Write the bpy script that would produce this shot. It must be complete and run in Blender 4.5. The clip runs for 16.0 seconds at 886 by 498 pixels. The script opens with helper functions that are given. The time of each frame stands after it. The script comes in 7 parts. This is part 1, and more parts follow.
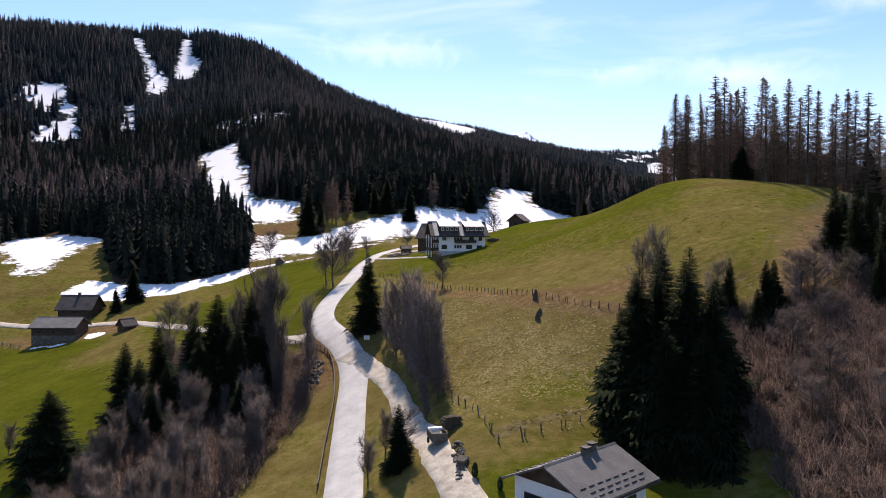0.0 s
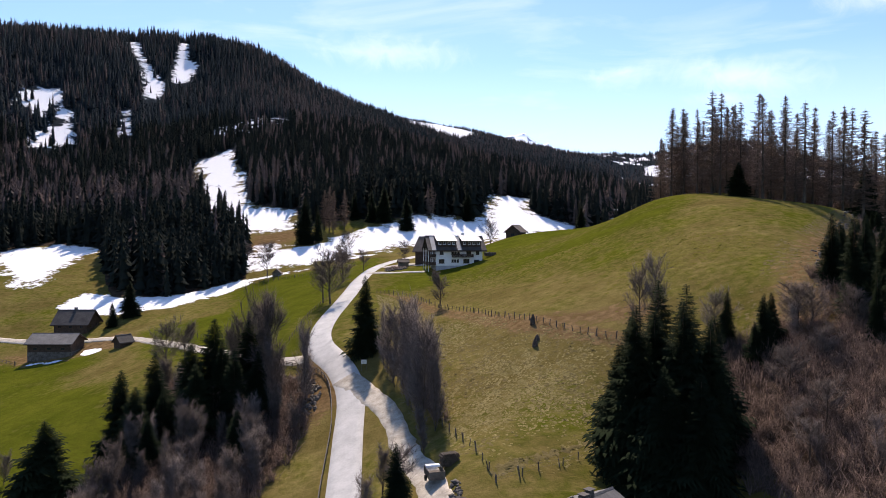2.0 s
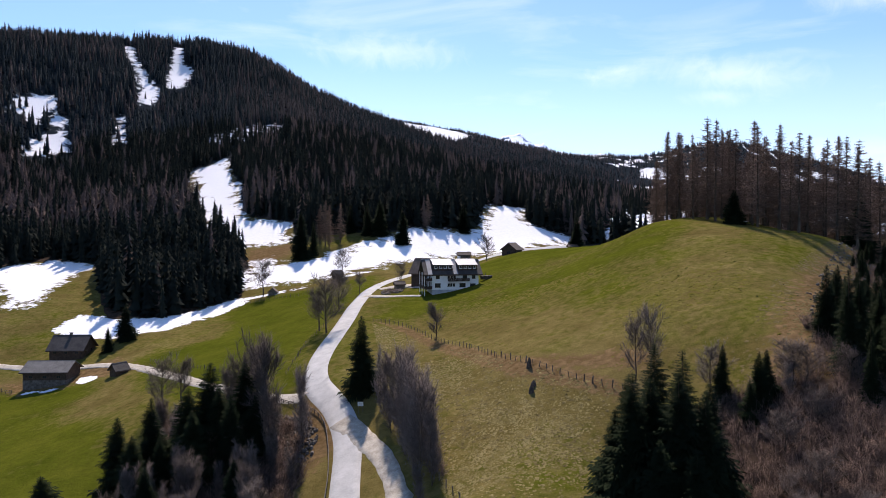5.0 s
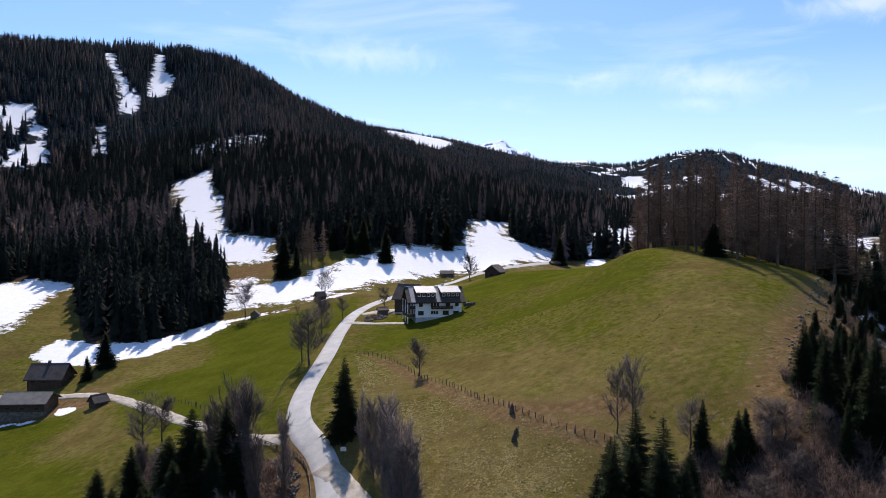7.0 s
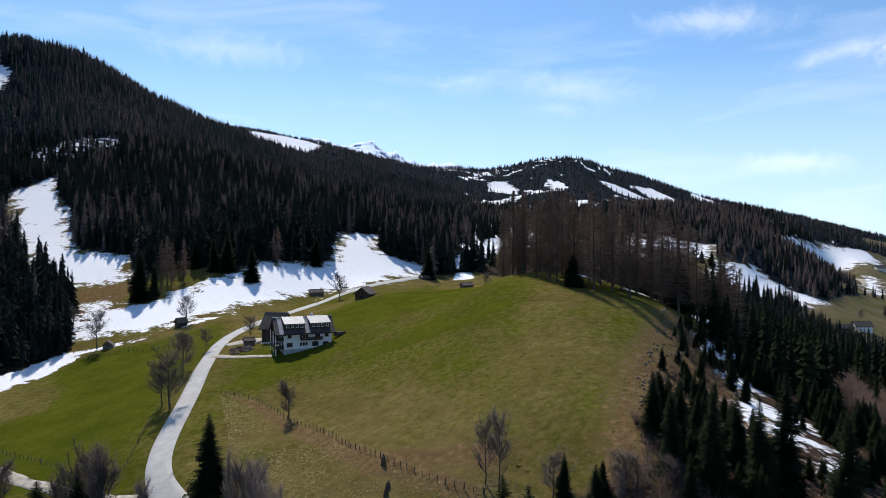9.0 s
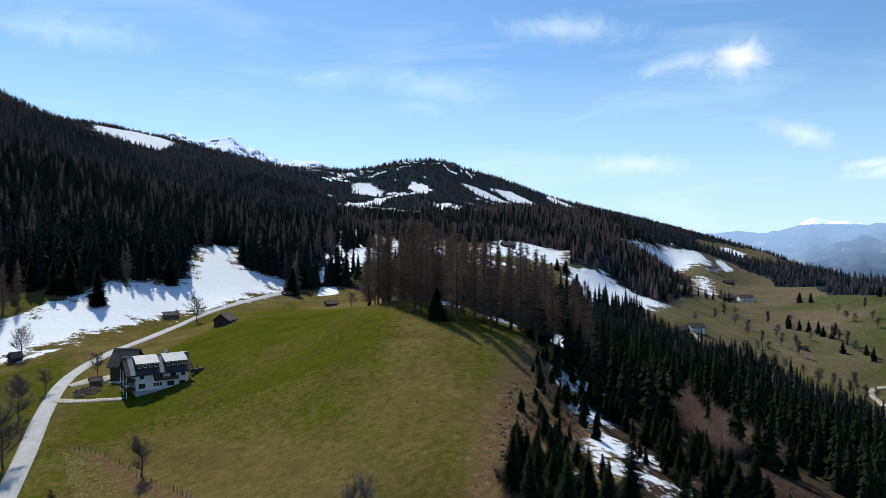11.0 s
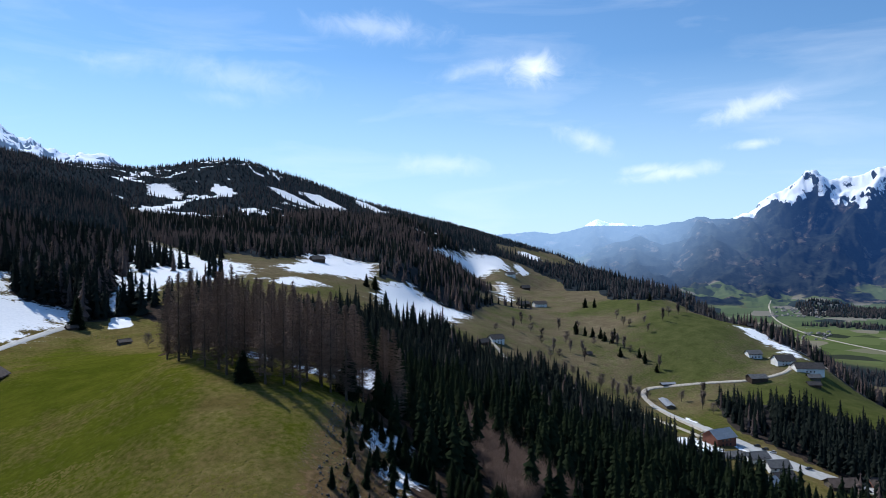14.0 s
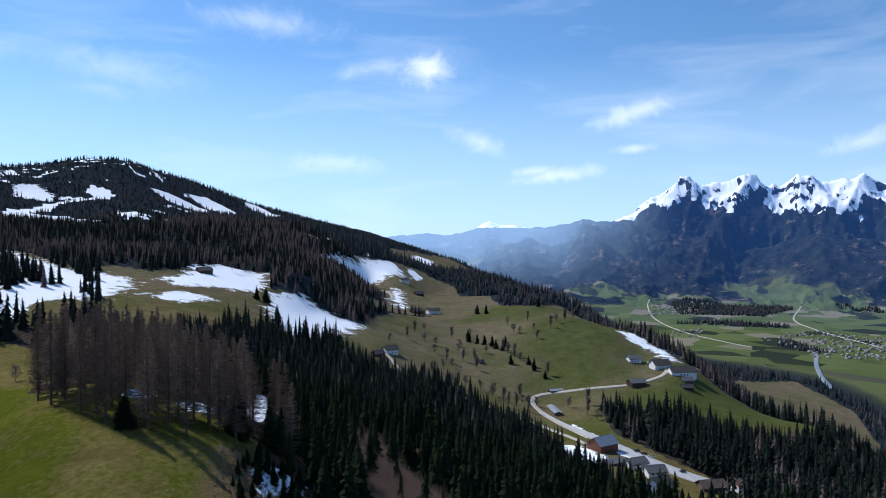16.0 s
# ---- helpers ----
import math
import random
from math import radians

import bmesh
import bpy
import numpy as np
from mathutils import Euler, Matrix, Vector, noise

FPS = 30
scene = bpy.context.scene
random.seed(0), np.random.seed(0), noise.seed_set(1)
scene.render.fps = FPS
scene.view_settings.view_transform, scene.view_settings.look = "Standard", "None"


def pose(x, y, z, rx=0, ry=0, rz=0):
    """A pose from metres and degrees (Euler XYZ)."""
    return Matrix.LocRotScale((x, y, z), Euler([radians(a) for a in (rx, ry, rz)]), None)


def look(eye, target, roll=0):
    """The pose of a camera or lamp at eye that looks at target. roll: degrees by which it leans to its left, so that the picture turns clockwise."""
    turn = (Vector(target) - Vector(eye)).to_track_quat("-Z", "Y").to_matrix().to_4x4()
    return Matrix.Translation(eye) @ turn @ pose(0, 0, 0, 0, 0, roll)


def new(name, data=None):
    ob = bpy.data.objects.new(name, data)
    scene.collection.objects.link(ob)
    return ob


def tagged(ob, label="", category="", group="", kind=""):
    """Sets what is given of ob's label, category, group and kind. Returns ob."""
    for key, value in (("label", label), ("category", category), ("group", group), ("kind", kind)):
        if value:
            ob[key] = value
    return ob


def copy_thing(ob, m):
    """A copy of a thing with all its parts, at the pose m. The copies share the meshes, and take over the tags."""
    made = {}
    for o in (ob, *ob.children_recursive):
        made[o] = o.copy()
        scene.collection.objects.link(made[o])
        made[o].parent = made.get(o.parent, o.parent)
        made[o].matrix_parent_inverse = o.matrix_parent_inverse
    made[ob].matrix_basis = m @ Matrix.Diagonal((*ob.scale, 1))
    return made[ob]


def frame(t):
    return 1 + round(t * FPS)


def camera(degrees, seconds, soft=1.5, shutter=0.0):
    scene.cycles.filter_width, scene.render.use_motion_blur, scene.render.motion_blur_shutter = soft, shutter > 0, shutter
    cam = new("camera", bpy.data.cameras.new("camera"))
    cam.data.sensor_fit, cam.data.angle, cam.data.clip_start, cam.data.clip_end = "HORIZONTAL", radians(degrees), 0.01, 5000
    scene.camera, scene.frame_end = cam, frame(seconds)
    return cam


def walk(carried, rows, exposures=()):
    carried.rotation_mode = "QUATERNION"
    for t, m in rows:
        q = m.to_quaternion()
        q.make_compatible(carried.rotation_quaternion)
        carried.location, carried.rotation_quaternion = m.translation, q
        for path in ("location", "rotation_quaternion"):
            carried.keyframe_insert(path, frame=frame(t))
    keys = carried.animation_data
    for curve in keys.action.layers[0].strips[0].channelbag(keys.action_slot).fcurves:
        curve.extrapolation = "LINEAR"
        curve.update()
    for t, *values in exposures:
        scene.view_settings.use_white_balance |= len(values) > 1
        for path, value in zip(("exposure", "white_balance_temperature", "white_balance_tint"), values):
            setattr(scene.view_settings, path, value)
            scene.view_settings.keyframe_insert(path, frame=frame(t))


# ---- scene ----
cam = camera(64.46, 16.0, 0.85)
walk(cam, [
    (0, look((0.00, 0.00, 40.00), (-10.55, 99.43, 38.17), 0.29)),
    (0.5, look((-0.01, 0.09, 41.12), (-10.49, 99.52, 39.29), 0.23)),
    (1, look((-0.02, 0.16, 42.22), (-10.39, 99.61, 40.47), 0.24)),
    (1.5, look((-0.03, 0.23, 43.34), (-10.29, 99.68, 41.58), 0.22)),
    (2, look((-0.03, 0.27, 44.48), (-10.20, 99.74, 42.82), 0.24)),
    (2.5, look((-0.04, 0.31, 45.67), (-10.12, 99.78, 43.96), 0.18)),
    (3, look((-0.05, 0.33, 46.92), (-10.07, 99.81, 45.26), 0.16)),
    (3.5, look((-0.05, 0.34, 48.26), (-9.96, 99.83, 46.47), 0.09)),
    (4, look((-0.06, 0.33, 49.69), (-9.87, 99.83, 47.89), 0.07)),
    (6.5, look((-0.12, 0.15, 58.56), (-9.21, 99.73, 57.21), 0.14)),
    (7, look((-0.13, 0.08, 60.72), (-7.34, 99.81, 59.61), 0.17)),
    (7.5, look((-0.15, 0.01, 63.01), (-0.28, 100.00, 61.95), 0.10)),
    (8, look((-0.18, -0.08, 65.43), (3.47, 99.85, 64.47), 0.08)),
    (8.5, look((-0.21, -0.17, 67.97), (7.23, 99.55, 66.97), -0.03)),
    (11, look((-0.41, -0.74, 82.27), (29.60, 94.63, 80.67), -0.27)),
    (11.5, look((-0.47, -0.88, 85.36), (36.51, 92.02, 83.72), -0.26)),
    (12, look((-0.53, -1.02, 88.49), (42.10, 89.43, 86.74), -0.21)),
    (12.5, look((-0.60, -1.16, 91.65), (44.61, 88.02, 89.77), -0.21)),
    (13, look((-0.67, -1.31, 94.81), (47.69, 86.20, 92.86), -0.19)),
    (13.5, look((-0.75, -1.46, 97.94), (50.49, 84.39, 95.86), -0.18)),
    (14, look((-0.84, -1.61, 101.02), (53.50, 82.31, 98.90), -0.20)),
    (14.5, look((-0.94, -1.77, 104.03), (56.40, 80.13, 101.84), -0.18)),
    (15, look((-1.04, -1.93, 106.93), (59.36, 77.73, 104.72), -0.16)),
    (15.5, look((-1.16, -2.09, 109.69), (62.09, 75.33, 107.45), -0.13)),
    (16, look((-1.28, -2.26, 112.28), (65.06, 72.54, 110.09), -0.10)),
], exposures=[(0, 0.6, 7500, 22), (4, 0.52, 7250, 22), (6.5, 0.36, 6950, 21), (8.5, 0.16, 6850, 14), (11.5, 0.0, 6550, 7), (16, -0.05, 5980, 11)])

# ---- light: clear spring day, high sun ahead of the first view ----
SUN_EL, SUN_AZ = 45.0, -12.0          # degrees; bearing clockwise from +y
world = bpy.data.worlds.new("sky")
scene.world = world
world.use_nodes = True
wn, wl = world.node_tree.nodes, world.node_tree.links
wn.clear()
sky = wn.new("ShaderNodeTexSky")
sky.sky_type, sky.sun_disc = "NISHITA", False
sky.sun_elevation, sky.sun_rotation = radians(SUN_EL), radians(SUN_AZ)
sky.altitude, sky.air_density, sky.dust_density, sky.ozone_density = 1100, 1.0, 0.2, 1.2
coord = wn.new("ShaderNodeTexCoord")
# the horizon is hidden in hills, so the sky's lowest yellow band lies below them
lift_sky = wn.new("ShaderNodeMapping")
lift_sky.inputs["Location"].default_value = (0, 0, 0.05)
lift_sky.inputs["Scale"].default_value = (1, 1, 0.95)
wl.new(coord.outputs["Generated"], lift_sky.inputs["Vector"])
wl.new(lift_sky.outputs["Vector"], sky.inputs["Vector"])
stretch = wn.new("ShaderNodeMapping")
stretch.inputs["Scale"].default_value = (2.2, 2.2, 11)
stretch.inputs["Rotation"].default_value = (0.05, 0.04, 0)
wisps = wn.new("ShaderNodeTexNoise")
wisps.inputs["Scale"].default_value, wisps.inputs["Detail"].default_value = 1.7, 7
wisps.inputs["Roughness"].default_value, wisps.inputs["Distortion"].default_value = 0.55, 0.5
thin = wn.new("ShaderNodeMapRange")
thin.inputs["From Min"].default_value, thin.inputs["From Max"].default_value, thin.inputs["To Max"].default_value = 0.52, 0.9, 0.26
veil = wn.new("ShaderNodeMixRGB")
veil.inputs["Color2"].default_value = (9.0, 9.3, 9.8, 1)
# single wisps and puffs of cloud: bearing, elevation, half width and height in degrees, tilt, density
CLOUDS = ((-10.4, 14.7, 7.5, 1.7, 3, 0.2), (9.4, 12.6, 5.0, 1.1, -10, 0.12), (8.3, 12.8, 3.6, 0.9, -8, 0.2), (16.0, 10.5, 3.6, 0.9, 5, 0.14), (44.5, 7.4, 3.2, 1.2, 22, 0.42),
          (49.0, 5.0, 2.4, 0.6, -6, 0.4), (56.4, 9.3, 4.6, 1.1, -14, 0.5), (56.7, 6.6, 2.2, 0.55, -4, 0.5), (51.0, 4.7, 5.0, 0.8, -8, 0.5), (40.3, 13.0, 3.2, 1.8, 8, 0.8),
          (36.6, 13.2, 5.0, 1.0, -8, 0.3), (28.0, 16.2, 7.0, 1.5, 4, 0.3), (72.8, 6.4, 3.6, 1.2, -12, 0.4), (16.6, 12.1, 8.0, 1.8, 6, 0.2), (33.2, 5.6, 5.0, 1.2, 3, 0.25))
billow = wn.new("ShaderNodeTexNoise")
billow.inputs["Scale"].default_value, billow.inputs["Detail"].default_value, billow.inputs["Roughness"].default_value = 26, 7, 0.62
billow.inputs["Distortion"].default_value = 0.8
wl.new(coord.outputs["Generated"], billow.inputs["Vector"])
cloud_sum = None
for c_az, c_el, c_w, c_h, c_tilt, c_dense in CLOUDS:
    _a, _e, _t = radians(c_az), radians(c_el), radians(c_tilt)
    east = Vector((math.cos(_a), -math.sin(_a), 0))
    over = Vector((-math.sin(_a) * math.sin(_e), -math.cos(_a) * math.sin(_e), math.cos(_e)))
    ahead = Vector((math.sin(_a) * math.cos(_e), math.cos(_a) * math.cos(_e), math.sin(_e)))
    across, upward = east * math.cos(_t) - over * math.sin(_t), over * math.cos(_t) + east * math.sin(_t)
    squares = []
    for axis, size in ((across, radians(c_w)), (upward, radians(c_h)), (ahead, 0)):
        dot = wn.new("ShaderNodeVectorMath")
        dot.operation = "DOT_PRODUCT"
        dot.inputs[1].default_value = axis / size if size else axis
        wl.new(coord.outputs["Generated"], dot.inputs[0])
        squares.append(dot.outputs["Value"])
    span = wn.new("ShaderNodeCombineXYZ")
    wl.new(squares[0], span.inputs["X"])
    wl.new(squares[1], span.inputs["Y"])
    far_side = wn.new("ShaderNodeMapRange")
    far_side.inputs["From Min"].default_value, far_side.inputs["From Max"].default_value = 0.3, 0.0
    far_side.inputs["To Max"].default_value = 9.0
    wl.new(squares[2], far_side.inputs["Value"])
    wl.new(far_side.outputs["Result"], span.inputs["Z"])
    size_of = wn.new("ShaderNodeVectorMath")
    size_of.operation = "LENGTH"
    wl.new(span.outputs["Vector"], size_of.inputs[0])
    frayed = wn.new("ShaderNodeMath")
    frayed.operation = "MULTIPLY_ADD"
    frayed.inputs[1].default_value = 1.5
    wl.new(billow.outputs["Fac"], frayed.inputs[0])
    wl.new(size_of.outputs["Value"], frayed.inputs[2])
    body = wn.new("ShaderNodeMapRange")
    body.interpolation_type = "SMOOTHSTEP"
    body.inputs["From Min"].default_value, body.inputs["From Max"].default_value = 1.75, 0.55
    body.inputs["To Max"].default_value = c_dense
    wl.new(frayed.outputs[0], body.inputs["Value"])
    if cloud_sum is None:
        cloud_sum = body.outputs["Result"]
    else:
        top_of = wn.new("ShaderNodeMath")
        top_of.operation = "MAXIMUM"
        wl.new(cloud_sum, top_of.inputs[0])
        wl.new(body.outputs["Result"], top_of.inputs[1])
        cloud_sum = top_of.outputs[0]
veiled = wn.new("ShaderNodeMixRGB")
veiled.inputs["Color2"].default_value = (9.5, 9.7, 10.0, 1)
wl.new(cloud_sum, veiled.inputs["Fac"])
wl.new(veil.outputs["Color"], veiled.inputs["Color1"])
back = wn.new("ShaderNodeBackground")
back.inputs["Strength"].default_value = 0.14
wout = wn.new("ShaderNodeOutputWorld")
wl.new(coord.outputs["Generated"], stretch.inputs["Vector"])
wl.new(stretch.outputs["Vector"], wisps.inputs["Vector"])
wl.new(wisps.outputs["Fac"], thin.inputs["Value"])
wl.new(thin.outputs["Result"], veil.inputs["Fac"])
rich = wn.new("ShaderNodeHueSaturation")
rich.inputs["Saturation"].default_value = 1.15
wl.new(sky.outputs["Color"], rich.inputs["Color"])
cool = wn.new("ShaderNodeMixRGB")
cool.blend_type = "MULTIPLY"
cool.inputs["Fac"].default_value = 1.0
cool.inputs["Color2"].default_value = (0.90, 1.0, 1.05, 1)
wl.new(rich.outputs["Color"], cool.inputs["Color1"])
# pale blue haze low down
low = wn.new("ShaderNodeSeparateXYZ")
wl.new(coord.outputs["Generated"], low.inputs["Vector"])
band = wn.new("ShaderNodeMapRange")
band.inputs["From Min"].default_value, band.inputs["From Max"].default_value = 0.0, 0.24
band.inputs["To Min"].default_value, band.inputs["To Max"].default_value = 0.75, 0.0
wl.new(low.outputs["Z"], band.inputs["Value"])
pale = wn.new("ShaderNodeMixRGB")
pale.inputs["Color2"].default_value = (4.6, 6.2, 8.0, 1)
wl.new(band.outputs["Result"], pale.inputs["Fac"])
wl.new(cool.outputs["Color"], pale.inputs["Color1"])
wl.new(pale.outputs["Color"], veil.inputs["Color1"])
wl.new(veiled.outputs["Color"], back.inputs["Color"])
wl.new(back.outputs["Background"], wout.inputs["Surface"])
sun_data = bpy.data.lights.new("sun", "SUN")
sun_data.energy, sun_data.angle, sun_data.color = 4.2, radians(0.55), (1.0, 0.965, 0.9)
sun = new("sun", sun_data)
_e, _b = radians(SUN_EL), radians(SUN_AZ)
sun.matrix_world = look((0, 0, 900), (-math.sin(_b) * math.cos(_e) * 100, -math.cos(_b) * math.cos(_e) * 100, 900 - math.sin(_e) * 100))

# ---- materials ----
def material(name, rough_value=0.8, metal=0.0):
    m = bpy.data.materials.new(name)
    m.use_nodes = True
    b = m.node_tree.nodes["Principled BSDF"]
    b.inputs["Roughness"].default_value, b.inputs["Metallic"].default_value = rough_value, metal
    b.inputs["Specular IOR Level"].default_value = 0.25
    return m, m.node_tree.nodes, m.node_tree.links, b


def noise_node(n, l, scale, detail=5, vec=None, roughness=0.6):
    t = n.new("ShaderNodeTexNoise")
    t.inputs["Scale"].default_value, t.inputs["Detail"].default_value, t.inputs["Roughness"].default_value = scale, detail, roughness
    if vec is not None:
        l.new(vec, t.inputs["Vector"])
    return t.outputs["Fac"]


def mix(n, l, fac, a, b, kind="MIX"):
    m = n.new("ShaderNodeMixRGB")
    m.blend_type = kind
    for key, v in (("Fac", fac), ("Color1", a), ("Color2", b)):
        if isinstance(v, (int, float)):
            m.inputs[key].default_value = v
        elif isinstance(v, tuple):
            m.inputs[key].default_value = (*v, 1)
        else:
            l.new(v, m.inputs[key])
    return m.outputs["Color"]


def ranged(n, l, v, a, b, c=0.0, d=1.0):
    m = n.new("ShaderNodeMapRange")
    l.new(v, m.inputs["Value"])
    for key, w in (("From Min", a), ("From Max", b), ("To Min", c), ("To Max", d)):
        m.inputs[key].default_value = w
    return m.outputs["Result"]


def sums(n, l, op, a, b):
    m = n.new("ShaderNodeMath")
    m.operation = op
    for k, v in ((0, a), (1, b)):
        if isinstance(v, (int, float)):
            m.inputs[k].default_value = v
        else:
            l.new(v, m.inputs[k])
    return m.outputs[0]


def place(n):
    return n.new("ShaderNodeNewGeometry").outputs["Position"]


def relief(n, l, b, h, strength, distance):
    p = n.new("ShaderNodeBump")
    p.inputs["Strength"].default_value, p.inputs["Distance"].default_value = strength, distance
    l.new(h, p.inputs["Height"])
    l.new(p.outputs["Normal"], b.inputs["Normal"])


def speckled(name, c1, c2, scale, rough_value=0.8, metal=0.0, fine=None, bump=0.3, dist=0.02, local=False, spec=0.25):
    """Two colours mottled at two sizes, with fine relief."""
    m, n, l, b = material(name, rough_value, metal)
    b.inputs["Specular IOR Level"].default_value = spec
    v = n.new("ShaderNodeTexCoord").outputs["Object"] if local else place(n)
    big, small = noise_node(n, l, scale, 4, v), noise_node(n, l, fine or scale * 9, 4, v)
    f = sums(n, l, "ADD", sums(n, l, "MULTIPLY", big, 0.6), sums(n, l, "MULTIPLY", small, 0.4))
    l.new(mix(n, l, ranged(n, l, f, 0.36, 0.64), c1, c2), b.inputs["Base Color"])
    relief(n, l, b, small, bump, dist)
    return m


def plant(name, c1, c2, c3=None, see_through=0.15):
    """Foliage or twigs: a colour of its own for each tree, darker and lighter shoots."""
    m, n, l, b = material(name, 0.75)
    b.inputs["Specular IOR Level"].default_value = 0.02
    b.inputs["Roughness"].default_value = 1.0
    tint = n.new("ShaderNodeAttribute")
    tint.attribute_name = "tint"
    own = n.new("ShaderNodeObjectInfo").outputs["Random"]
    f = sums(n, l, "FRACT", sums(n, l, "ADD", tint.outputs["Fac"], own), 0) if c3 is None else tint.outputs["Fac"]
    col = mix(n, l, f, c1, c2)
    if c3:
        col = mix(n, l, ranged(n, l, f, 0.80, 0.86), col, c3)
    col = mix(n, l, ranged(n, l, noise_node(n, l, 1.3, 3, place(n)), 0.3, 0.7, 0.0, 0.5), col, (0.012, 0.014, 0.008))
    l.new(col, b.inputs["Base Color"])
    return m


SPRUCE = plant("spruce_needles", (0.010, 0.017, 0.009), (0.020, 0.029, 0.013))
WOODS = plant("forest_crowns", (0.009, 0.013, 0.013), (0.025, 0.032, 0.027), (0.14, 0.104, 0.096))
# air haze put into the colour: paler, bluer crowns for distant trees
HAZED_WOODS = plant("hazed_forest_crowns", (0.016, 0.025, 0.032), (0.034, 0.047, 0.056), (0.07, 0.063, 0.066))
LARCH = plant("larch_twigs", (0.17, 0.114, 0.09), (0.28, 0.197, 0.16))
TWIG = plant("bare_twigs", (0.105, 0.084, 0.077), (0.19, 0.155, 0.14))
BRUSH = plant("brush_twigs", (0.10, 0.070, 0.060), (0.25, 0.175, 0.145))
BIRCH_TWIG = plant("birch_twigs", (0.13, 0.104, 0.096), (0.25, 0.205, 0.19))
BARK = speckled("bark", (0.045, 0.033, 0.025), (0.13, 0.10, 0.075), 1.5, 0.9, fine=12, bump=0.6)
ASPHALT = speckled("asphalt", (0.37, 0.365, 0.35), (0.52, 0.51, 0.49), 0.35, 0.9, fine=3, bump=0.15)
GRAVEL = speckled("gravel", (0.27, 0.235, 0.19), (0.54, 0.49, 0.41), 0.6, 0.95, fine=4, bump=0.5, dist=0.04)
PLASTER = speckled("white_plaster", (0.70, 0.69, 0.67), (0.82, 0.81, 0.79), 0.6, 0.85, fine=9, bump=0.1)
GREY_PLASTER = speckled("grey_base_plaster", (0.30, 0.31, 0.33), (0.42, 0.42, 0.43), 0.6, 0.85, fine=9, bump=0.1)
DARK_WOOD = speckled("dark_stained_wood", (0.035, 0.022, 0.016), (0.085, 0.055, 0.038), 1.2, 0.75, fine=14, bump=0.4)
RED_WOOD = speckled("red_brown_boards", (0.13, 0.045, 0.028), (0.20, 0.08, 0.05), 1.2, 0.75, fine=14, bump=0.4)
GREY_WOOD = speckled("weathered_boards", (0.075, 0.06, 0.048), (0.17, 0.145, 0.12), 1.3, 0.85, fine=13, bump=0.5)
GREY_ROOF = speckled("grey_roof_sheet", (0.075, 0.073, 0.072), (0.15, 0.145, 0.14), 0.5, 0.7, fine=5, bump=0.3, spec=0.3)
DARK_ROOF = speckled("dark_roof_tiles", (0.035, 0.031, 0.031), (0.08, 0.07, 0.064), 0.5, 0.75, fine=6, bump=0.4, spec=0.25)
BROWN_ROOF = speckled("brown_shingle_roof", (0.07, 0.05, 0.04), (0.14, 0.105, 0.085), 0.5, 0.8, fine=7, bump=0.5)
METAL_ROOF = speckled("pale_metal_roof", (0.19, 0.20, 0.22), (0.28, 0.29, 0.31), 0.4, 0.6, 0.15, fine=3, bump=0.08, spec=0.5)
BLUE_ROOF = speckled("blue_grey_roof", (0.16, 0.19, 0.22), (0.24, 0.27, 0.30), 0.5, 0.45, 0.2, fine=5, bump=0.1, spec=0.5)
ROCK = speckled("rubble_stone", (0.045, 0.038, 0.033), (0.17, 0.15, 0.13), 1.1, 0.9, fine=8, bump=0.7, dist=0.05)
SNOW_HEAP = speckled("old_snow", (0.78, 0.80, 0.84), (0.92, 0.93, 0.95), 0.4, 0.6, fine=5, bump=0.3, dist=0.05)
STEEL = speckled("galvanised_steel", (0.35, 0.35, 0.36), (0.48, 0.48, 0.49), 1.0, 0.45, 0.8, fine=8, bump=0.1)
SILVER_PAINT = speckled("silver_car_paint", (0.50, 0.51, 0.53), (0.56, 0.57, 0.59), 1.0, 0.3, 0.5, fine=10, bump=0.02, spec=0.5)
BLACK_PAINT = speckled("black_car_paint", (0.014, 0.014, 0.016), (0.025, 0.025, 0.028), 1.0, 0.25, 0.2, fine=10, bump=0.02, spec=0.5)
RUBBER = speckled("tyre_rubber", (0.015, 0.015, 0.015), (0.03, 0.03, 0.03), 2.0, 0.9)
SIGN_FACE = speckled("pale_board_face", (0.62, 0.66, 0.60), (0.75, 0.78, 0.72), 2.0, 0.6)
TOWN = speckled("town_walls_and_roofs", (0.09, 0.075, 0.075), (0.36, 0.34, 0.33), 0.09, 0.8, fine=0.6, bump=0.1)
GREEN_SHRUB = plant("evergreen_shrub", (0.03, 0.05, 0.018), (0.055, 0.085, 0.03))
GLASS, _n1, _l1, _b1 = material("window_glass", 0.08)
_b1.inputs["Base Color"].default_value = (0.025, 0.03, 0.035, 1)
_b1.inputs["Specular IOR Level"].default_value = 0.6


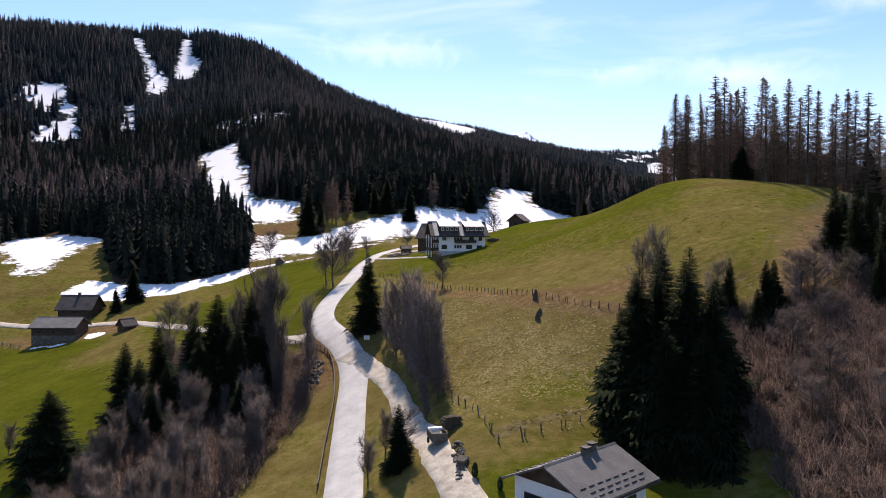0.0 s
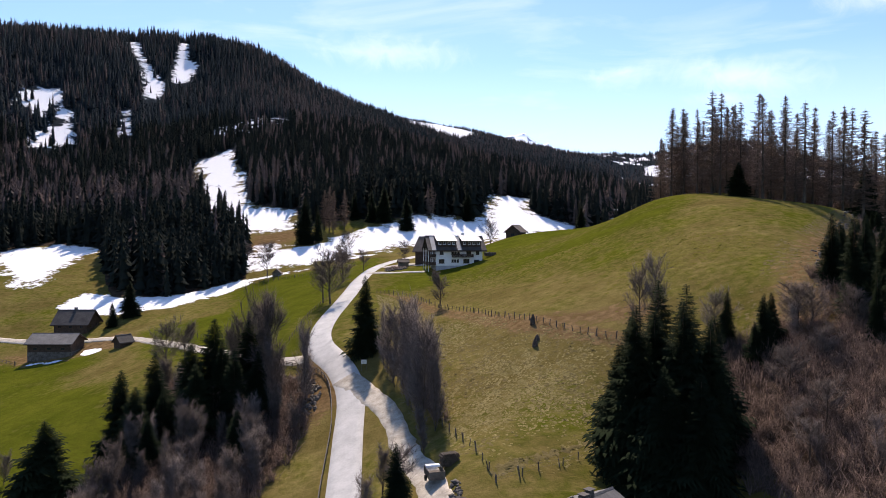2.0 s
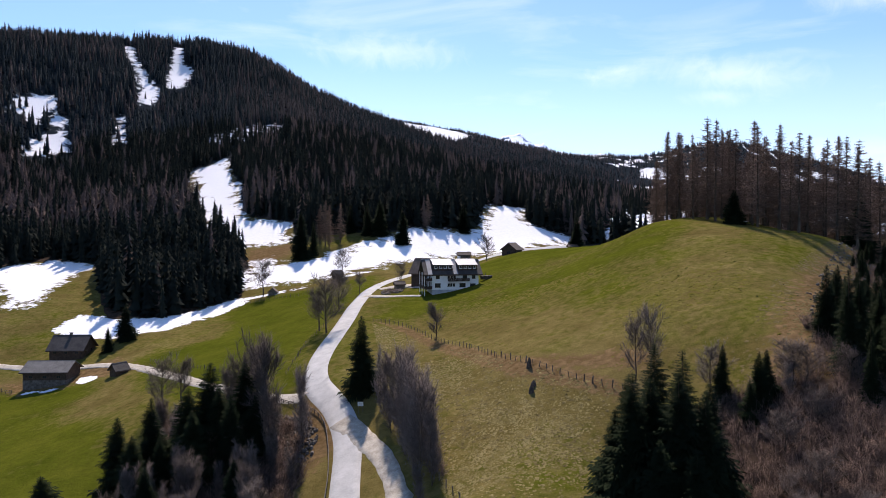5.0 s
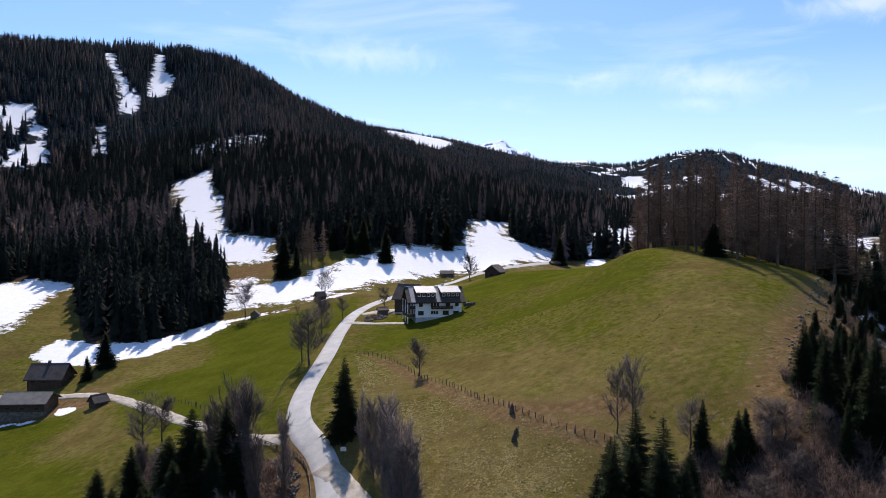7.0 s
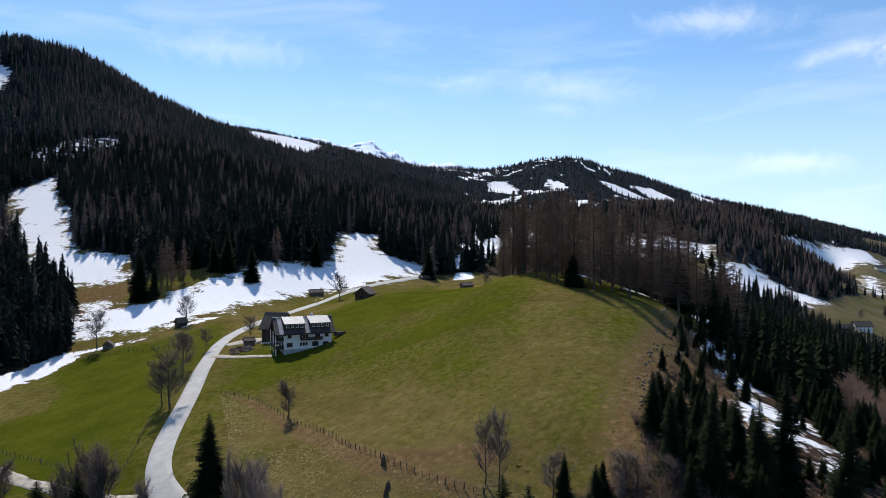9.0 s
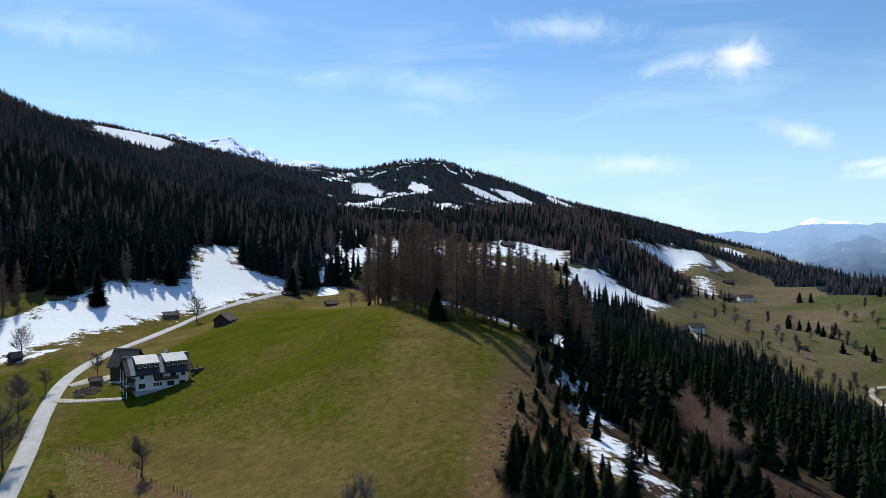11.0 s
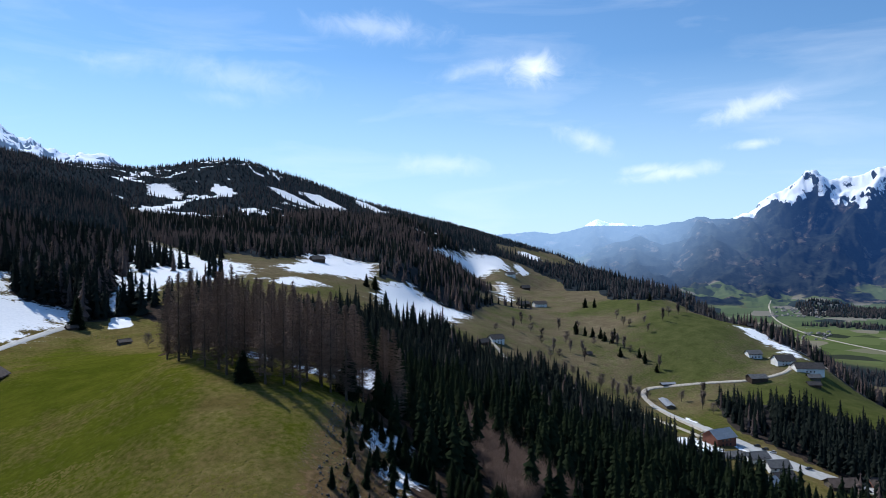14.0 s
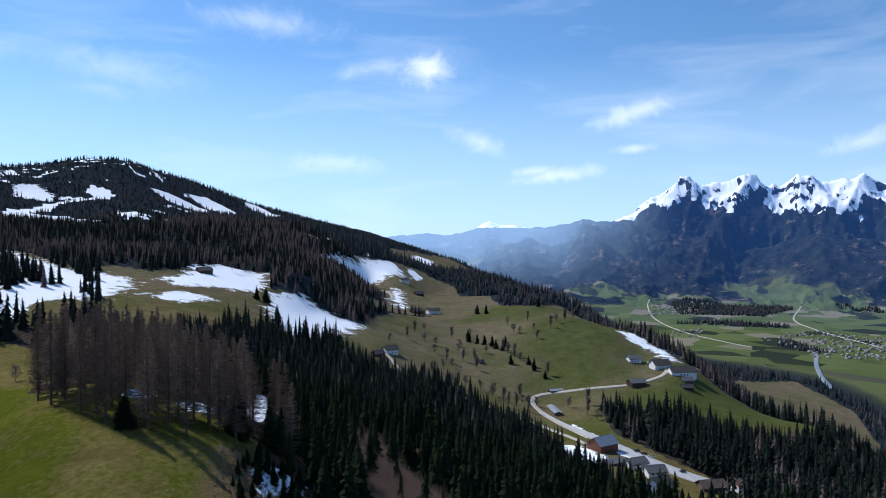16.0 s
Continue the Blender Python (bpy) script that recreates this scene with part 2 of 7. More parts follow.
def ground_material(name, distant):
    """Turf, dry grass, woodland floor, bare earth and old snow, laid out by the cover attributes."""
    m, n, l, b = material(name, 0.9)
    b.inputs["Specular IOR Level"].default_value = 0.0
    pos = place(n)
    one = n.new("ShaderNodeAttribute")
    one.attribute_name = "cover"
    parts = n.new("ShaderNodeSeparateColor")
    l.new(one.outputs["Color"], parts.inputs["Color"])
    green, woods = parts.outputs[1], parts.outputs[2]
    snow = sums(n, l, "SUBTRACT", sums(n, l, "MULTIPLY", parts.outputs[0], 2.0), 1.0)
    two = n.new("ShaderNodeAttribute")
    two.attribute_name = "soil"
    parts2 = n.new("ShaderNodeSeparateColor")
    l.new(two.outputs["Color"], parts2.inputs["Color"])
    bare, fields, far = parts2.outputs[0], parts2.outputs[1], parts2.outputs[2]
    wide, mid, fine, tuft = (noise_node(n, l, s, 5, pos) for s in (0.017, 0.09, 0.55, 3.0))
    turf = mix(n, l, ranged(n, l, mid, 0.35, 0.65), (0.058, 0.072, 0.007), (0.092, 0.099, 0.012))
    straw = mix(n, l, ranged(n, l, mid, 0.35, 0.65), (0.120, 0.092, 0.030), (0.200, 0.155, 0.058))
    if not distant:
        # haze is put into the grass colours: greyer farther from the camera's place
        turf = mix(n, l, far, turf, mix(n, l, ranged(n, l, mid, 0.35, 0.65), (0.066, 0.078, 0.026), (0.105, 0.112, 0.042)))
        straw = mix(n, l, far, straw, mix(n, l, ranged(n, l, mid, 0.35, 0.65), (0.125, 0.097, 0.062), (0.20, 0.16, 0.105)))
    lush = sums(n, l, "ADD", green, sums(n, l, "MULTIPLY", sums(n, l, "SUBTRACT", sums(n, l, "ADD", sums(n, l, "MULTIPLY", mid, 0.5), sums(n, l, "MULTIPLY", fine, 0.5)), 0.5), 2.4))
    lush = sums(n, l, "ADD", lush, sums(n, l, "MULTIPLY", sums(n, l, "SUBTRACT", wide, 0.5), 2.1))
    col = mix(n, l, ranged(n, l, lush, 0.2, 0.8), straw, turf)
    col = mix(n, l, ranged(n, l, sums(n, l, "ADD", sums(n, l, "MULTIPLY", tuft, 0.5), sums(n, l, "MULTIPLY", fine, 0.5)), 0.4, 0.62, 0.0, 0.85), col, mix(n, l, 0.45, col, (0.026, 0.028, 0.006)))
    soil_f = ranged(n, l, sums(n, l, "ADD", bare, sums(n, l, "MULTIPLY", sums(n, l, "SUBTRACT", fine, 0.5), 1.6)), 0.35, 0.7)
    col = mix(n, l, soil_f, col, mix(n, l, ranged(n, l, fine, 0.3, 0.7), (0.085, 0.05, 0.022), (0.21, 0.14, 0.07)))
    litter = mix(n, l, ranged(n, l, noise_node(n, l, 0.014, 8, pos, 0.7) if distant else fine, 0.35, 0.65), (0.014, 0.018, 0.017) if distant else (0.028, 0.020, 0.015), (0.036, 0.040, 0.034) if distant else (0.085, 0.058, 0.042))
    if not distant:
        # distant woodland floor takes a blue tint, haze painted into its colour
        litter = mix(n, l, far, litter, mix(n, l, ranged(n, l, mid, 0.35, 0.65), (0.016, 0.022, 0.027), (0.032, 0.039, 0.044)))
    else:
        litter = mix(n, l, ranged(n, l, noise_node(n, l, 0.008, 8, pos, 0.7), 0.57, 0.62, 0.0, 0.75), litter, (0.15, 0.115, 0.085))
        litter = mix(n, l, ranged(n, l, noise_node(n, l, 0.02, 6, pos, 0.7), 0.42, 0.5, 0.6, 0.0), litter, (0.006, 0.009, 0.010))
    col = mix(n, l, ranged(n, l, sums(n, l, "ADD", woods, sums(n, l, "MULTIPLY", sums(n, l, "SUBTRACT", mid, 0.5), 0.8)), 0.4, 0.6), col, litter)
    # chequer of fields on the main valley's floor
    cells = n.new("ShaderNodeTexVoronoi")
    cells.inputs["Scale"].default_value = 0.011
    l.new(pos, cells.inputs["Vector"])
    plot = n.new("ShaderNodeSeparateColor")
    l.new(cells.outputs["Color"], plot.inputs["Color"])
    crop = mix(n, l, plot.outputs[0], (0.075, 0.10, 0.035), (0.115, 0.14, 0.055))
    crop = mix(n, l, ranged(n, l, plot.outputs[1], 0.72, 0.8), crop, (0.03, 0.038, 0.026))
    crop = mix(n, l, ranged(n, l, plot.outputs[2], 0.86, 0.92), crop, (0.2, 0.18, 0.13))
    col = mix(n, l, fields, col, crop)
    # old snow with ragged edges and bare spots
    ragged = sums(n, l, "ADD", sums(n, l, "MULTIPLY", mid, 0.65), sums(n, l, "MULTIPLY", fine, 0.35))
    lie = sums(n, l, "ADD", snow, sums(n, l, "MULTIPLY", sums(n, l, "SUBTRACT", noise_node(n, l, 0.011, 9, pos, 0.65) if distant else ragged, 0.5), 1.5))
    snow_f = ranged(n, l, lie, 0.47, 0.56)
    col = mix(n, l, snow_f, col, mix(n, l, ranged(n, l, fine, 0.3, 0.7), (0.80, 0.82, 0.85), (0.90, 0.91, 0.93)))
    l.new(col, b.inputs["Base Color"])
    relief(n, l, b, sums(n, l, "ADD", sums(n, l, "MULTIPLY", fine, 0.7), sums(n, l, "MULTIPLY", tuft, 0.3)), 0.85, 0.45)
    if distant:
        # haze is painted as blue emission on the plain far backdrop
        haze_glow = n.new("ShaderNodeAttribute")
        haze_glow.attribute_name = "haze_glow"
        glow = mix(n, l, 1.0, mix(n, l, far, (0.0, 0.0, 0.0), (0.014, 0.044, 0.14)), mix(n, l, haze_glow.outputs["Fac"], (0.0, 0.0, 0.0), (0.30, 0.45, 0.66)), "ADD")
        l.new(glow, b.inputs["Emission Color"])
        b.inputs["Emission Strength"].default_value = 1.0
    return m


RIVER = speckled("river_water", (0.22, 0.25, 0.26), (0.34, 0.36, 0.36), 0.02, 0.25, fine=0.3, bump=0.1, spec=0.5)
STRAW = speckled("dry_grass", (0.13, 0.105, 0.034), (0.235, 0.19, 0.085), 0.35, 0.95, fine=5, bump=0.4, dist=0.04, spec=0.05)
DARK_TUFT = speckled("brown_grass", (0.085, 0.068, 0.024), (0.16, 0.125, 0.055), 0.35, 0.95, fine=5, bump=0.4, dist=0.04, spec=0.05)
HILL_TUFT = speckled("hill_grass", (0.10, 0.092, 0.016), (0.15, 0.125, 0.04), 0.35, 0.95, fine=5, bump=0.4, dist=0.04, spec=0.0)
WIRE = speckled("rusty_wire", (0.05, 0.045, 0.04), (0.10, 0.09, 0.08), 1.0, 0.7, 0.5, fine=8, bump=0.1)
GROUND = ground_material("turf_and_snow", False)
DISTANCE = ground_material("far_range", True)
# ---- the lie of the land: heights (x, y, z) of each landform, fitted to the camera's view, smoothly joined ----
ROAD_VALLEY = [(-20, 84, 8.5), (-27, 123, 15), (-31, 137, 18.5), (-39, 149, 20.3), (-50, 242, 31.4), (-39, 200, 28),
               (-19, 175, 26.5), (-6, 91, 16.5), (3, 133, 28), (4, 124, 25.3), (7, 66, 13.5), (-8, 98, 15.6), (-22, 45, 3)]
GULLY = [(-69, 97, 1), (-56, 126, 9), (-45, 140, 14), (-79, 155, 13.5), (-40, 90, 4), (-30, 60, 1), (0, 20, 2), (0, 0, 1), (15, -5, 2), (-12, -12, -1), (0, -60, -8),
         (-90, 60, -6), (-60, 30, -6)]
BARN_MEADOW = [(-150, 203, 6), (-134, 210, 9.5), (-195, 271, 23), (-169, 253, 19), (-118, 302, 25), (-115, 316, 29),
               (-85, 235, 22), (-78, 104, 3), (-150, 130, -4), (-258, 331, 35), (-230, 180, 2)]
BANK = [(18, 88, 16), (44, 105, 33.5), (50, 125, 40), (31, 63, 16), (60, 60, 20), (26, 112, 27.5), (22, 128, 32.5)]
MEADOW_HILL = [(47, 250, 57), (60, 237, 59), (66, 210, 56.5), (75, 212, 55.2), (71, 199, 55), (82, 185, 52), (45, 263, 53),
               (18, 240, 45), (-20, 232, 33.5), (0, 324, 45.5), (20, 387, 43), (43, 470, 45.5), (80, 418, 46), (25, 320, 48),
               (25, 160, 39), (75, 255, 59), (90, 300, 53)]
EAST_SLOPE = [(77, 127, 35), (71, 146, 39), (80, 162, 43), (81, 183, 48), (88, 167, 39), (130, 230, 34), (169, 334, 33),
              (200, 190, 4), (140, 110, 12), (100, 60, 5), (240, 225, -6), (250, 120, -20), (120, 0, -5)]
SNOW_BOWL = [(-107, 353, 37), (-96, 406, 50), (-53, 413, 52), (-203, 511, 80), (-1, 517, 68), (-26, 382, 39), (-40, 340, 37),
             (-60, 300, 34)]
WOODED_MOUNTAIN = [(-488, 921, 232), (-524, 1077, 300), (-700, 1008, 330), (-612, 1197, 378), (-560, 1270, 392), (-269, 713, 155), (-461, 642, 125),
                   (-790, 1216, 392), (-460, 1324, 362), (-352, 1240, 288), (-250, 1100, 226), (-280, 1260, 262), (-275, 1576, 292), (-90, 650, 110), (-160, 1000, 172), (-900, 1000, 356),
                   (-1000, 700, 330), (-420, 420, 70), (-700, 400, 120), (-820, 1700, 330), (-330, 2144, 390), (-60, 2150, 334)]
SNOW_PLATEAU = [(120, 608, 68), (275, 720, 74), (411, 736, 62), (389, 747, 58), (323, 623, 46), (389, 659, 26), (413, 643, 14),
                (352, 578, 20), (408, 550, -5), (376, 504, -12), (160, 943, 95), (349, 1294, 120), (250, 480, 30), (290, 400, 2)]
FARM_TERRACE = [(551, 520, -21), (513, 424, -40), (641, 406, -24), (620, 347, -27), (605, 328, -36), (661, 477, -3), (642, 543, 4),
                (749, 482, -12), (622, 640, -6), (341, 215, -36), (395, 279, -36), (446, 214, -48), (541, 216, -52), (650, 310, -50), (628, 232, -53), (610, 193, -62), (705, 340, -61), (745, 300, -97), (700, 200, -110),
                (674, 399, -21)]
FAR_SHOULDER = [(876, 1010, -21), (730, 1027, 16), (702, 1046, 60), (794, 1029, 24), (835, 938, -10), (938, 749, -8), (827, 562, -36),
                (823, 475, -48), (322, 1735, 200), (693, 1685, 182), (568, 1908, 290), (985, 2036, 203), (1259, 1924, 130),
                (909, 2020, 228), (1346, 1479, 28), (1241, 1161, -14), (1405, 1830, 82), (250, 2039, 272), (60, 1850, 265)]
MAIN_VALLEY = [(900, 330, -140), (1005, 447, -138), (1492, 536, -195), (1400, 900, -160), (700, 100, -130), (900, -200, -190),
               (1800, 1400, -190), (2000, 1100, -212), (2500, 1500, -214), (3000, 2600, -205), (3500, 1500, -206), (3600, 600, -206),
               (2300, 500, -214), (2500, 2800, -120), (1900, 2500, 60), (4000, 2600, -190), (2000, -800, -214), (4000, -1500, -200)]
BEYOND = [(-1500, -500, 150), (0, -700, -90), (700, -1500, -200), (-1200, 1700, 380), (-2500, 1500, 300), (0, 3500, 250),
          (-1500, 3500, 250), (1500, 3300, 130), (-2500, -2500, 200), (2500, -3500, -200), (0, -4000, -100), (-4500, 0, 300),
          (0, 4700, 250), (3300, 3400, -100)]
SPOTS = np.array(ROAD_VALLEY + GULLY + BARN_MEADOW + BANK + MEADOW_HILL + EAST_SLOPE + SNOW_BOWL + WOODED_MOUNTAIN + SNOW_PLATEAU
                 + FARM_TERRACE + FAR_SHOULDER + MAIN_VALLEY + BEYOND, float)


def squeeze(x, y):
    """Plan positions drawn together with distance, so that near and far landforms are joined equally smoothly."""
    s = 1 / (np.hypot(x, y) + 40.0) ** 0.6
    return np.stack([x * s, y * s], -1)


def bend(d2):
    return d2 * np.log(d2 + 1e-9) * 0.5


Q = squeeze(SPOTS[:, 0], SPOTS[:, 1])
_n = len(Q)
_a = np.zeros((_n + 3, _n + 3))
_a[:_n, :_n] = bend(((Q[:, None] - Q[None]) ** 2).sum(-1)) + np.eye(_n) * 0.02
_a[:_n, _n:] = np.c_[np.ones(_n), Q]
_a[_n:, :_n] = _a[:_n, _n:].T
WEIGHTS = np.linalg.solve(_a, np.r_[SPOTS[:, 2], 0, 0, 0])

_rng = np.random.RandomState(7)
LATTICE = _rng.rand(257, 257)
LATTICE[256], LATTICE[:, 256] = LATTICE[0], LATTICE[:, 0]


def rough(x, y, size, octaves=4, ridged=False):
    """Smooth random relief between -1 and 1 with features of that size in metres."""
    total, gain, weight = 0.0, 1.0, 0.0
    for k in range(octaves):
        u, v = np.asarray(x) / size * 2**k + 37.7 * k, np.asarray(y) / size * 2**k + 11.3 * k
        i, j = np.floor(u).astype(int), np.floor(v).astype(int)
        fu, fv = u - i, v - j
        fu, fv = fu * fu * (3 - 2 * fu), fv * fv * (3 - 2 * fv)
        i, j = i % 256, j % 256
        n = (LATTICE[i, j] * (1 - fu) + LATTICE[i + 1, j] * fu) * (1 - fv) + (LATTICE[i, j + 1] * (1 - fu) + LATTICE[i + 1, j + 1] * fu) * fv
        n = 2 * n - 1
        if ridged:
            n = 1 - 2 * np.abs(n)
        total, weight, gain = total + n * gain, weight + gain, gain * 0.5
    return total / weight


def step(a, b, v):
    s = np.clip((v - a) / (b - a), 0, 1)
    return s * s * (3 - 2 * s)


# far ranges: (bearing in degrees, height of the crest), foot and crest distance
MASSIF = [(36, -250), (40, -150), (50, -20), (54, 80), (56.2, 185), (57.1, 250), (58.4, 330), (59.6, 400), (61.1, 462), (62.5, 412), (63.7, 445), (64.9, 482), (65.8, 455), (67.1, 412),
          (68.6, 440), (70.1, 405), (71.5, 438), (72.5, 447), (73.8, 405), (76, 440), (80, 430), (90, 420), (110, 300), (135, 100), (150, -250)]
BLUE_HILLS = [(24, -250), (28, -20), (32, 75), (35.7, 98), (37.7, 108), (39.1, 122), (40.5, 127), (42.3, 122), (44.2, 150), (45.1, 203), (46.9, 175), (48.5, 148), (51.9, 146), (54.1, 180), (56.3, 195), (58, 170), (70, 0), (76, -250)]
FOOTHILL = [(34, -250), (38, -190), (40, -120), (43, -60), (45, 0), (47, 60), (48.5, 80), (50, 40), (52, 60), (54, 110), (56, 60), (58, 20), (60, 70), (62, 30), (64, -10), (66, 40), (70, 100), (74, 60), (90, 60), (120, -100), (140, -250)]
WHITE_PEAKS = [(-16, -250), (-12, 300), (-7, 600), (-5, 672), (-3.3, 714), (-2, 670), (-1, 648), (0, 672), (0.9, 686), (2.1, 628), (3.8, 560), (5.3, 540), (6, 575), (7.5, 525), (8.9, 490), (12, 390), (20, 200), (24, -250)]


def crest(profile, az):
    a, h = np.array(profile, float).T
    return np.interp(az, a, h)


def spur_lines(az, r):
    """Sharp spurs and gullies that run down from the far crests."""
    along = np.radians(az) * 4400
    warp = 45 * rough(along, r * 0.6, 240, 3)
    a = rough(along + warp, r * 0.16, 420, 1, True)
    b = rough(along + 0.12 * r + 2 * warp, r * 0.25, 170, 4, True)
    return 0.6 * a + 0.4 * b


def height(x, y):
    """The height of the ground."""
    x, y = np.asarray(x, float), np.asarray(y, float)
    q = squeeze(x, y)
    z = WEIGHTS[_n] + q @ WEIGHTS[_n + 1:]
    flat, sums_z = q.reshape(-1, 2), np.empty(q[..., 0].size)
    for k in range(0, len(flat), 2048):
        a, b = flat[k:k + 2048, :1] - Q[:, 0], flat[k:k + 2048, 1:] - Q[:, 1]
        sums_z[k:k + 2048] = bend(a * a + b * b) @ WEIGHTS[:_n]
    z = z + sums_z.reshape(z.shape)
    r, az = np.hypot(x, y), np.degrees(np.arctan2(x, y))
    floor = -214 + 8 * step(2400, 4300, r)
    z = np.where(r > 1500, np.maximum(z, floor - 2), z)
    wild = step(420, 1300, r) * step(-190, -90, z)
    z = z + wild * 16 * rough(x, y, 330, 5, True) + 0.35 * rough(x, y, 23, 3)
    for profile, foot, top, rug in ((FOOTHILL, 3600, 4250, 90), (MASSIF, 3800, 4640, 230), (BLUE_HILLS, 3500, 4700, 150), (WHITE_PEAKS, 3000, 4650, 150)):
        h = crest(profile, az + 0.5 * rough(x, y, 420, 3))
        s = (r - foot) / (top - foot)
        shape = np.clip(s, 0, 1) ** 1.35
        if profile is WHITE_PEAKS:
            shape = np.clip(s, 0, 1) * (1.4 - 0.4 * np.clip(s, 0, 1))
        up = np.where(s < 1, shape, np.clip(1 - (s - 1) * 2.5, 0, 1))
        spurs = (0.45 * spur_lines(az, r) + 0.75 * rough(x, y, 300, 6, True) - 0.4) if profile is MASSIF else spur_lines(az, r) + 0.3 * rough(x, y, 130, 5, True)
        ridge = floor + (h - floor) * up + rug * spurs * np.clip(s * 2.0, 0, 1) * np.clip(2.4 - 2.1 * s, 0.14, 1)
        if profile in (MASSIF, WHITE_PEAKS):
            ridge = ridge + np.clip(2 * s - 0.8, 0, 1) * (34 * rough(x, y, 85, 5, True) - 8)
        z = np.where(s > 0, np.maximum(z, ridge), z)
    return z

# ---- plan: areas of snow, grass and woodland ----
def inside(poly, x, y):
    """Metres inside a closed outline in plan (negative outside)."""
    p = np.array(poly, float)
    best = np.full(np.shape(x), 1e18)
    odd = np.zeros(np.shape(x), bool)
    for (ax, ay), (bx, by) in zip(p, np.roll(p, -1, 0)):
        dx, dy = bx - ax, by - ay
        s = np.clip(((x - ax) * dx + (y - ay) * dy) / (dx * dx + dy * dy), 0, 1)
        best = np.minimum(best, (x - ax - s * dx) ** 2 + (y - ay - s * dy) ** 2)
        if dy:
            odd ^= ((ay > y) != (by > y)) & (x < ax + (y - ay) / dy * dx)
    return np.where(odd, 1, -1) * np.sqrt(best)


OPEN_VALLEY = [(-330, 250), (-262, 326), (-258, 353), (-222, 357), (-178, 290), (-159, 264), (-138, 269), (-121, 304), (-128, 340), (-150, 385),
               (-180, 425), (-225, 485), (-262, 545), (-283, 606), (-262, 632), (-217, 545), (-186, 472), (-143, 450), (-128, 412), (-105, 424),
               (-64, 426), (-22, 464), (-19, 538), (11, 573), (10, 510), (40, 492), (50, 482), (78, 488), (90, 440), (88, 380), (76, 335), (55, 300), (110, 280),
               (104, 204), (98, 182), (88, 150), (76, 122), (58, 104), (44, 100), (30, 80), (20, 40), (-25, 30), (-40, 80), (-40, 120), (-70, 130), (-60, 90), (-150, 60), (-330, 60)]
PLATEAU = [(95, 505), (90, 700), (154, 940), (175, 800), (240, 700), (277, 720), (348, 784), (396, 755), (362, 690), (400, 690), (455, 640),
           (392, 590), (326, 530), (287, 510), (250, 520), (205, 490), (150, 488)]
UPPER_FARM = [(612, 978), (760, 1115), (861, 1205), (978, 1228), (1025, 1228), (1015, 1110), (840, 830), (743, 690), (640, 760), (560, 740), (500, 752), (620, 830), (700, 930), (680, 990)]
TERRACE = [(340, 524), (373, 571), (450, 640), (480, 672), (570, 735), (720, 760), (760, 660), (860, 690), (760, 540), (700, 440), (690, 380),
           (660, 310), (630, 232), (608, 193), (560, 240), (545, 290), (519, 312), (500, 360), (440, 300), (430, 245), (425, 190), (350, 190), (353, 258),
           (369, 293), (429, 381), (430, 428), (422, 463), (402, 503), (368, 518)]
FLANK_MEADOWS = [(1020, 1330), (1055, 1390), (1154, 1448), (1300, 1470), (1380, 1420), (1180, 1280), (1110, 1300)]
LOWER_FIELDS = [(860, 330), (980, 420), (1120, 560), (1300, 640), (1500, 600), (1300, 420), (1000, 280)]
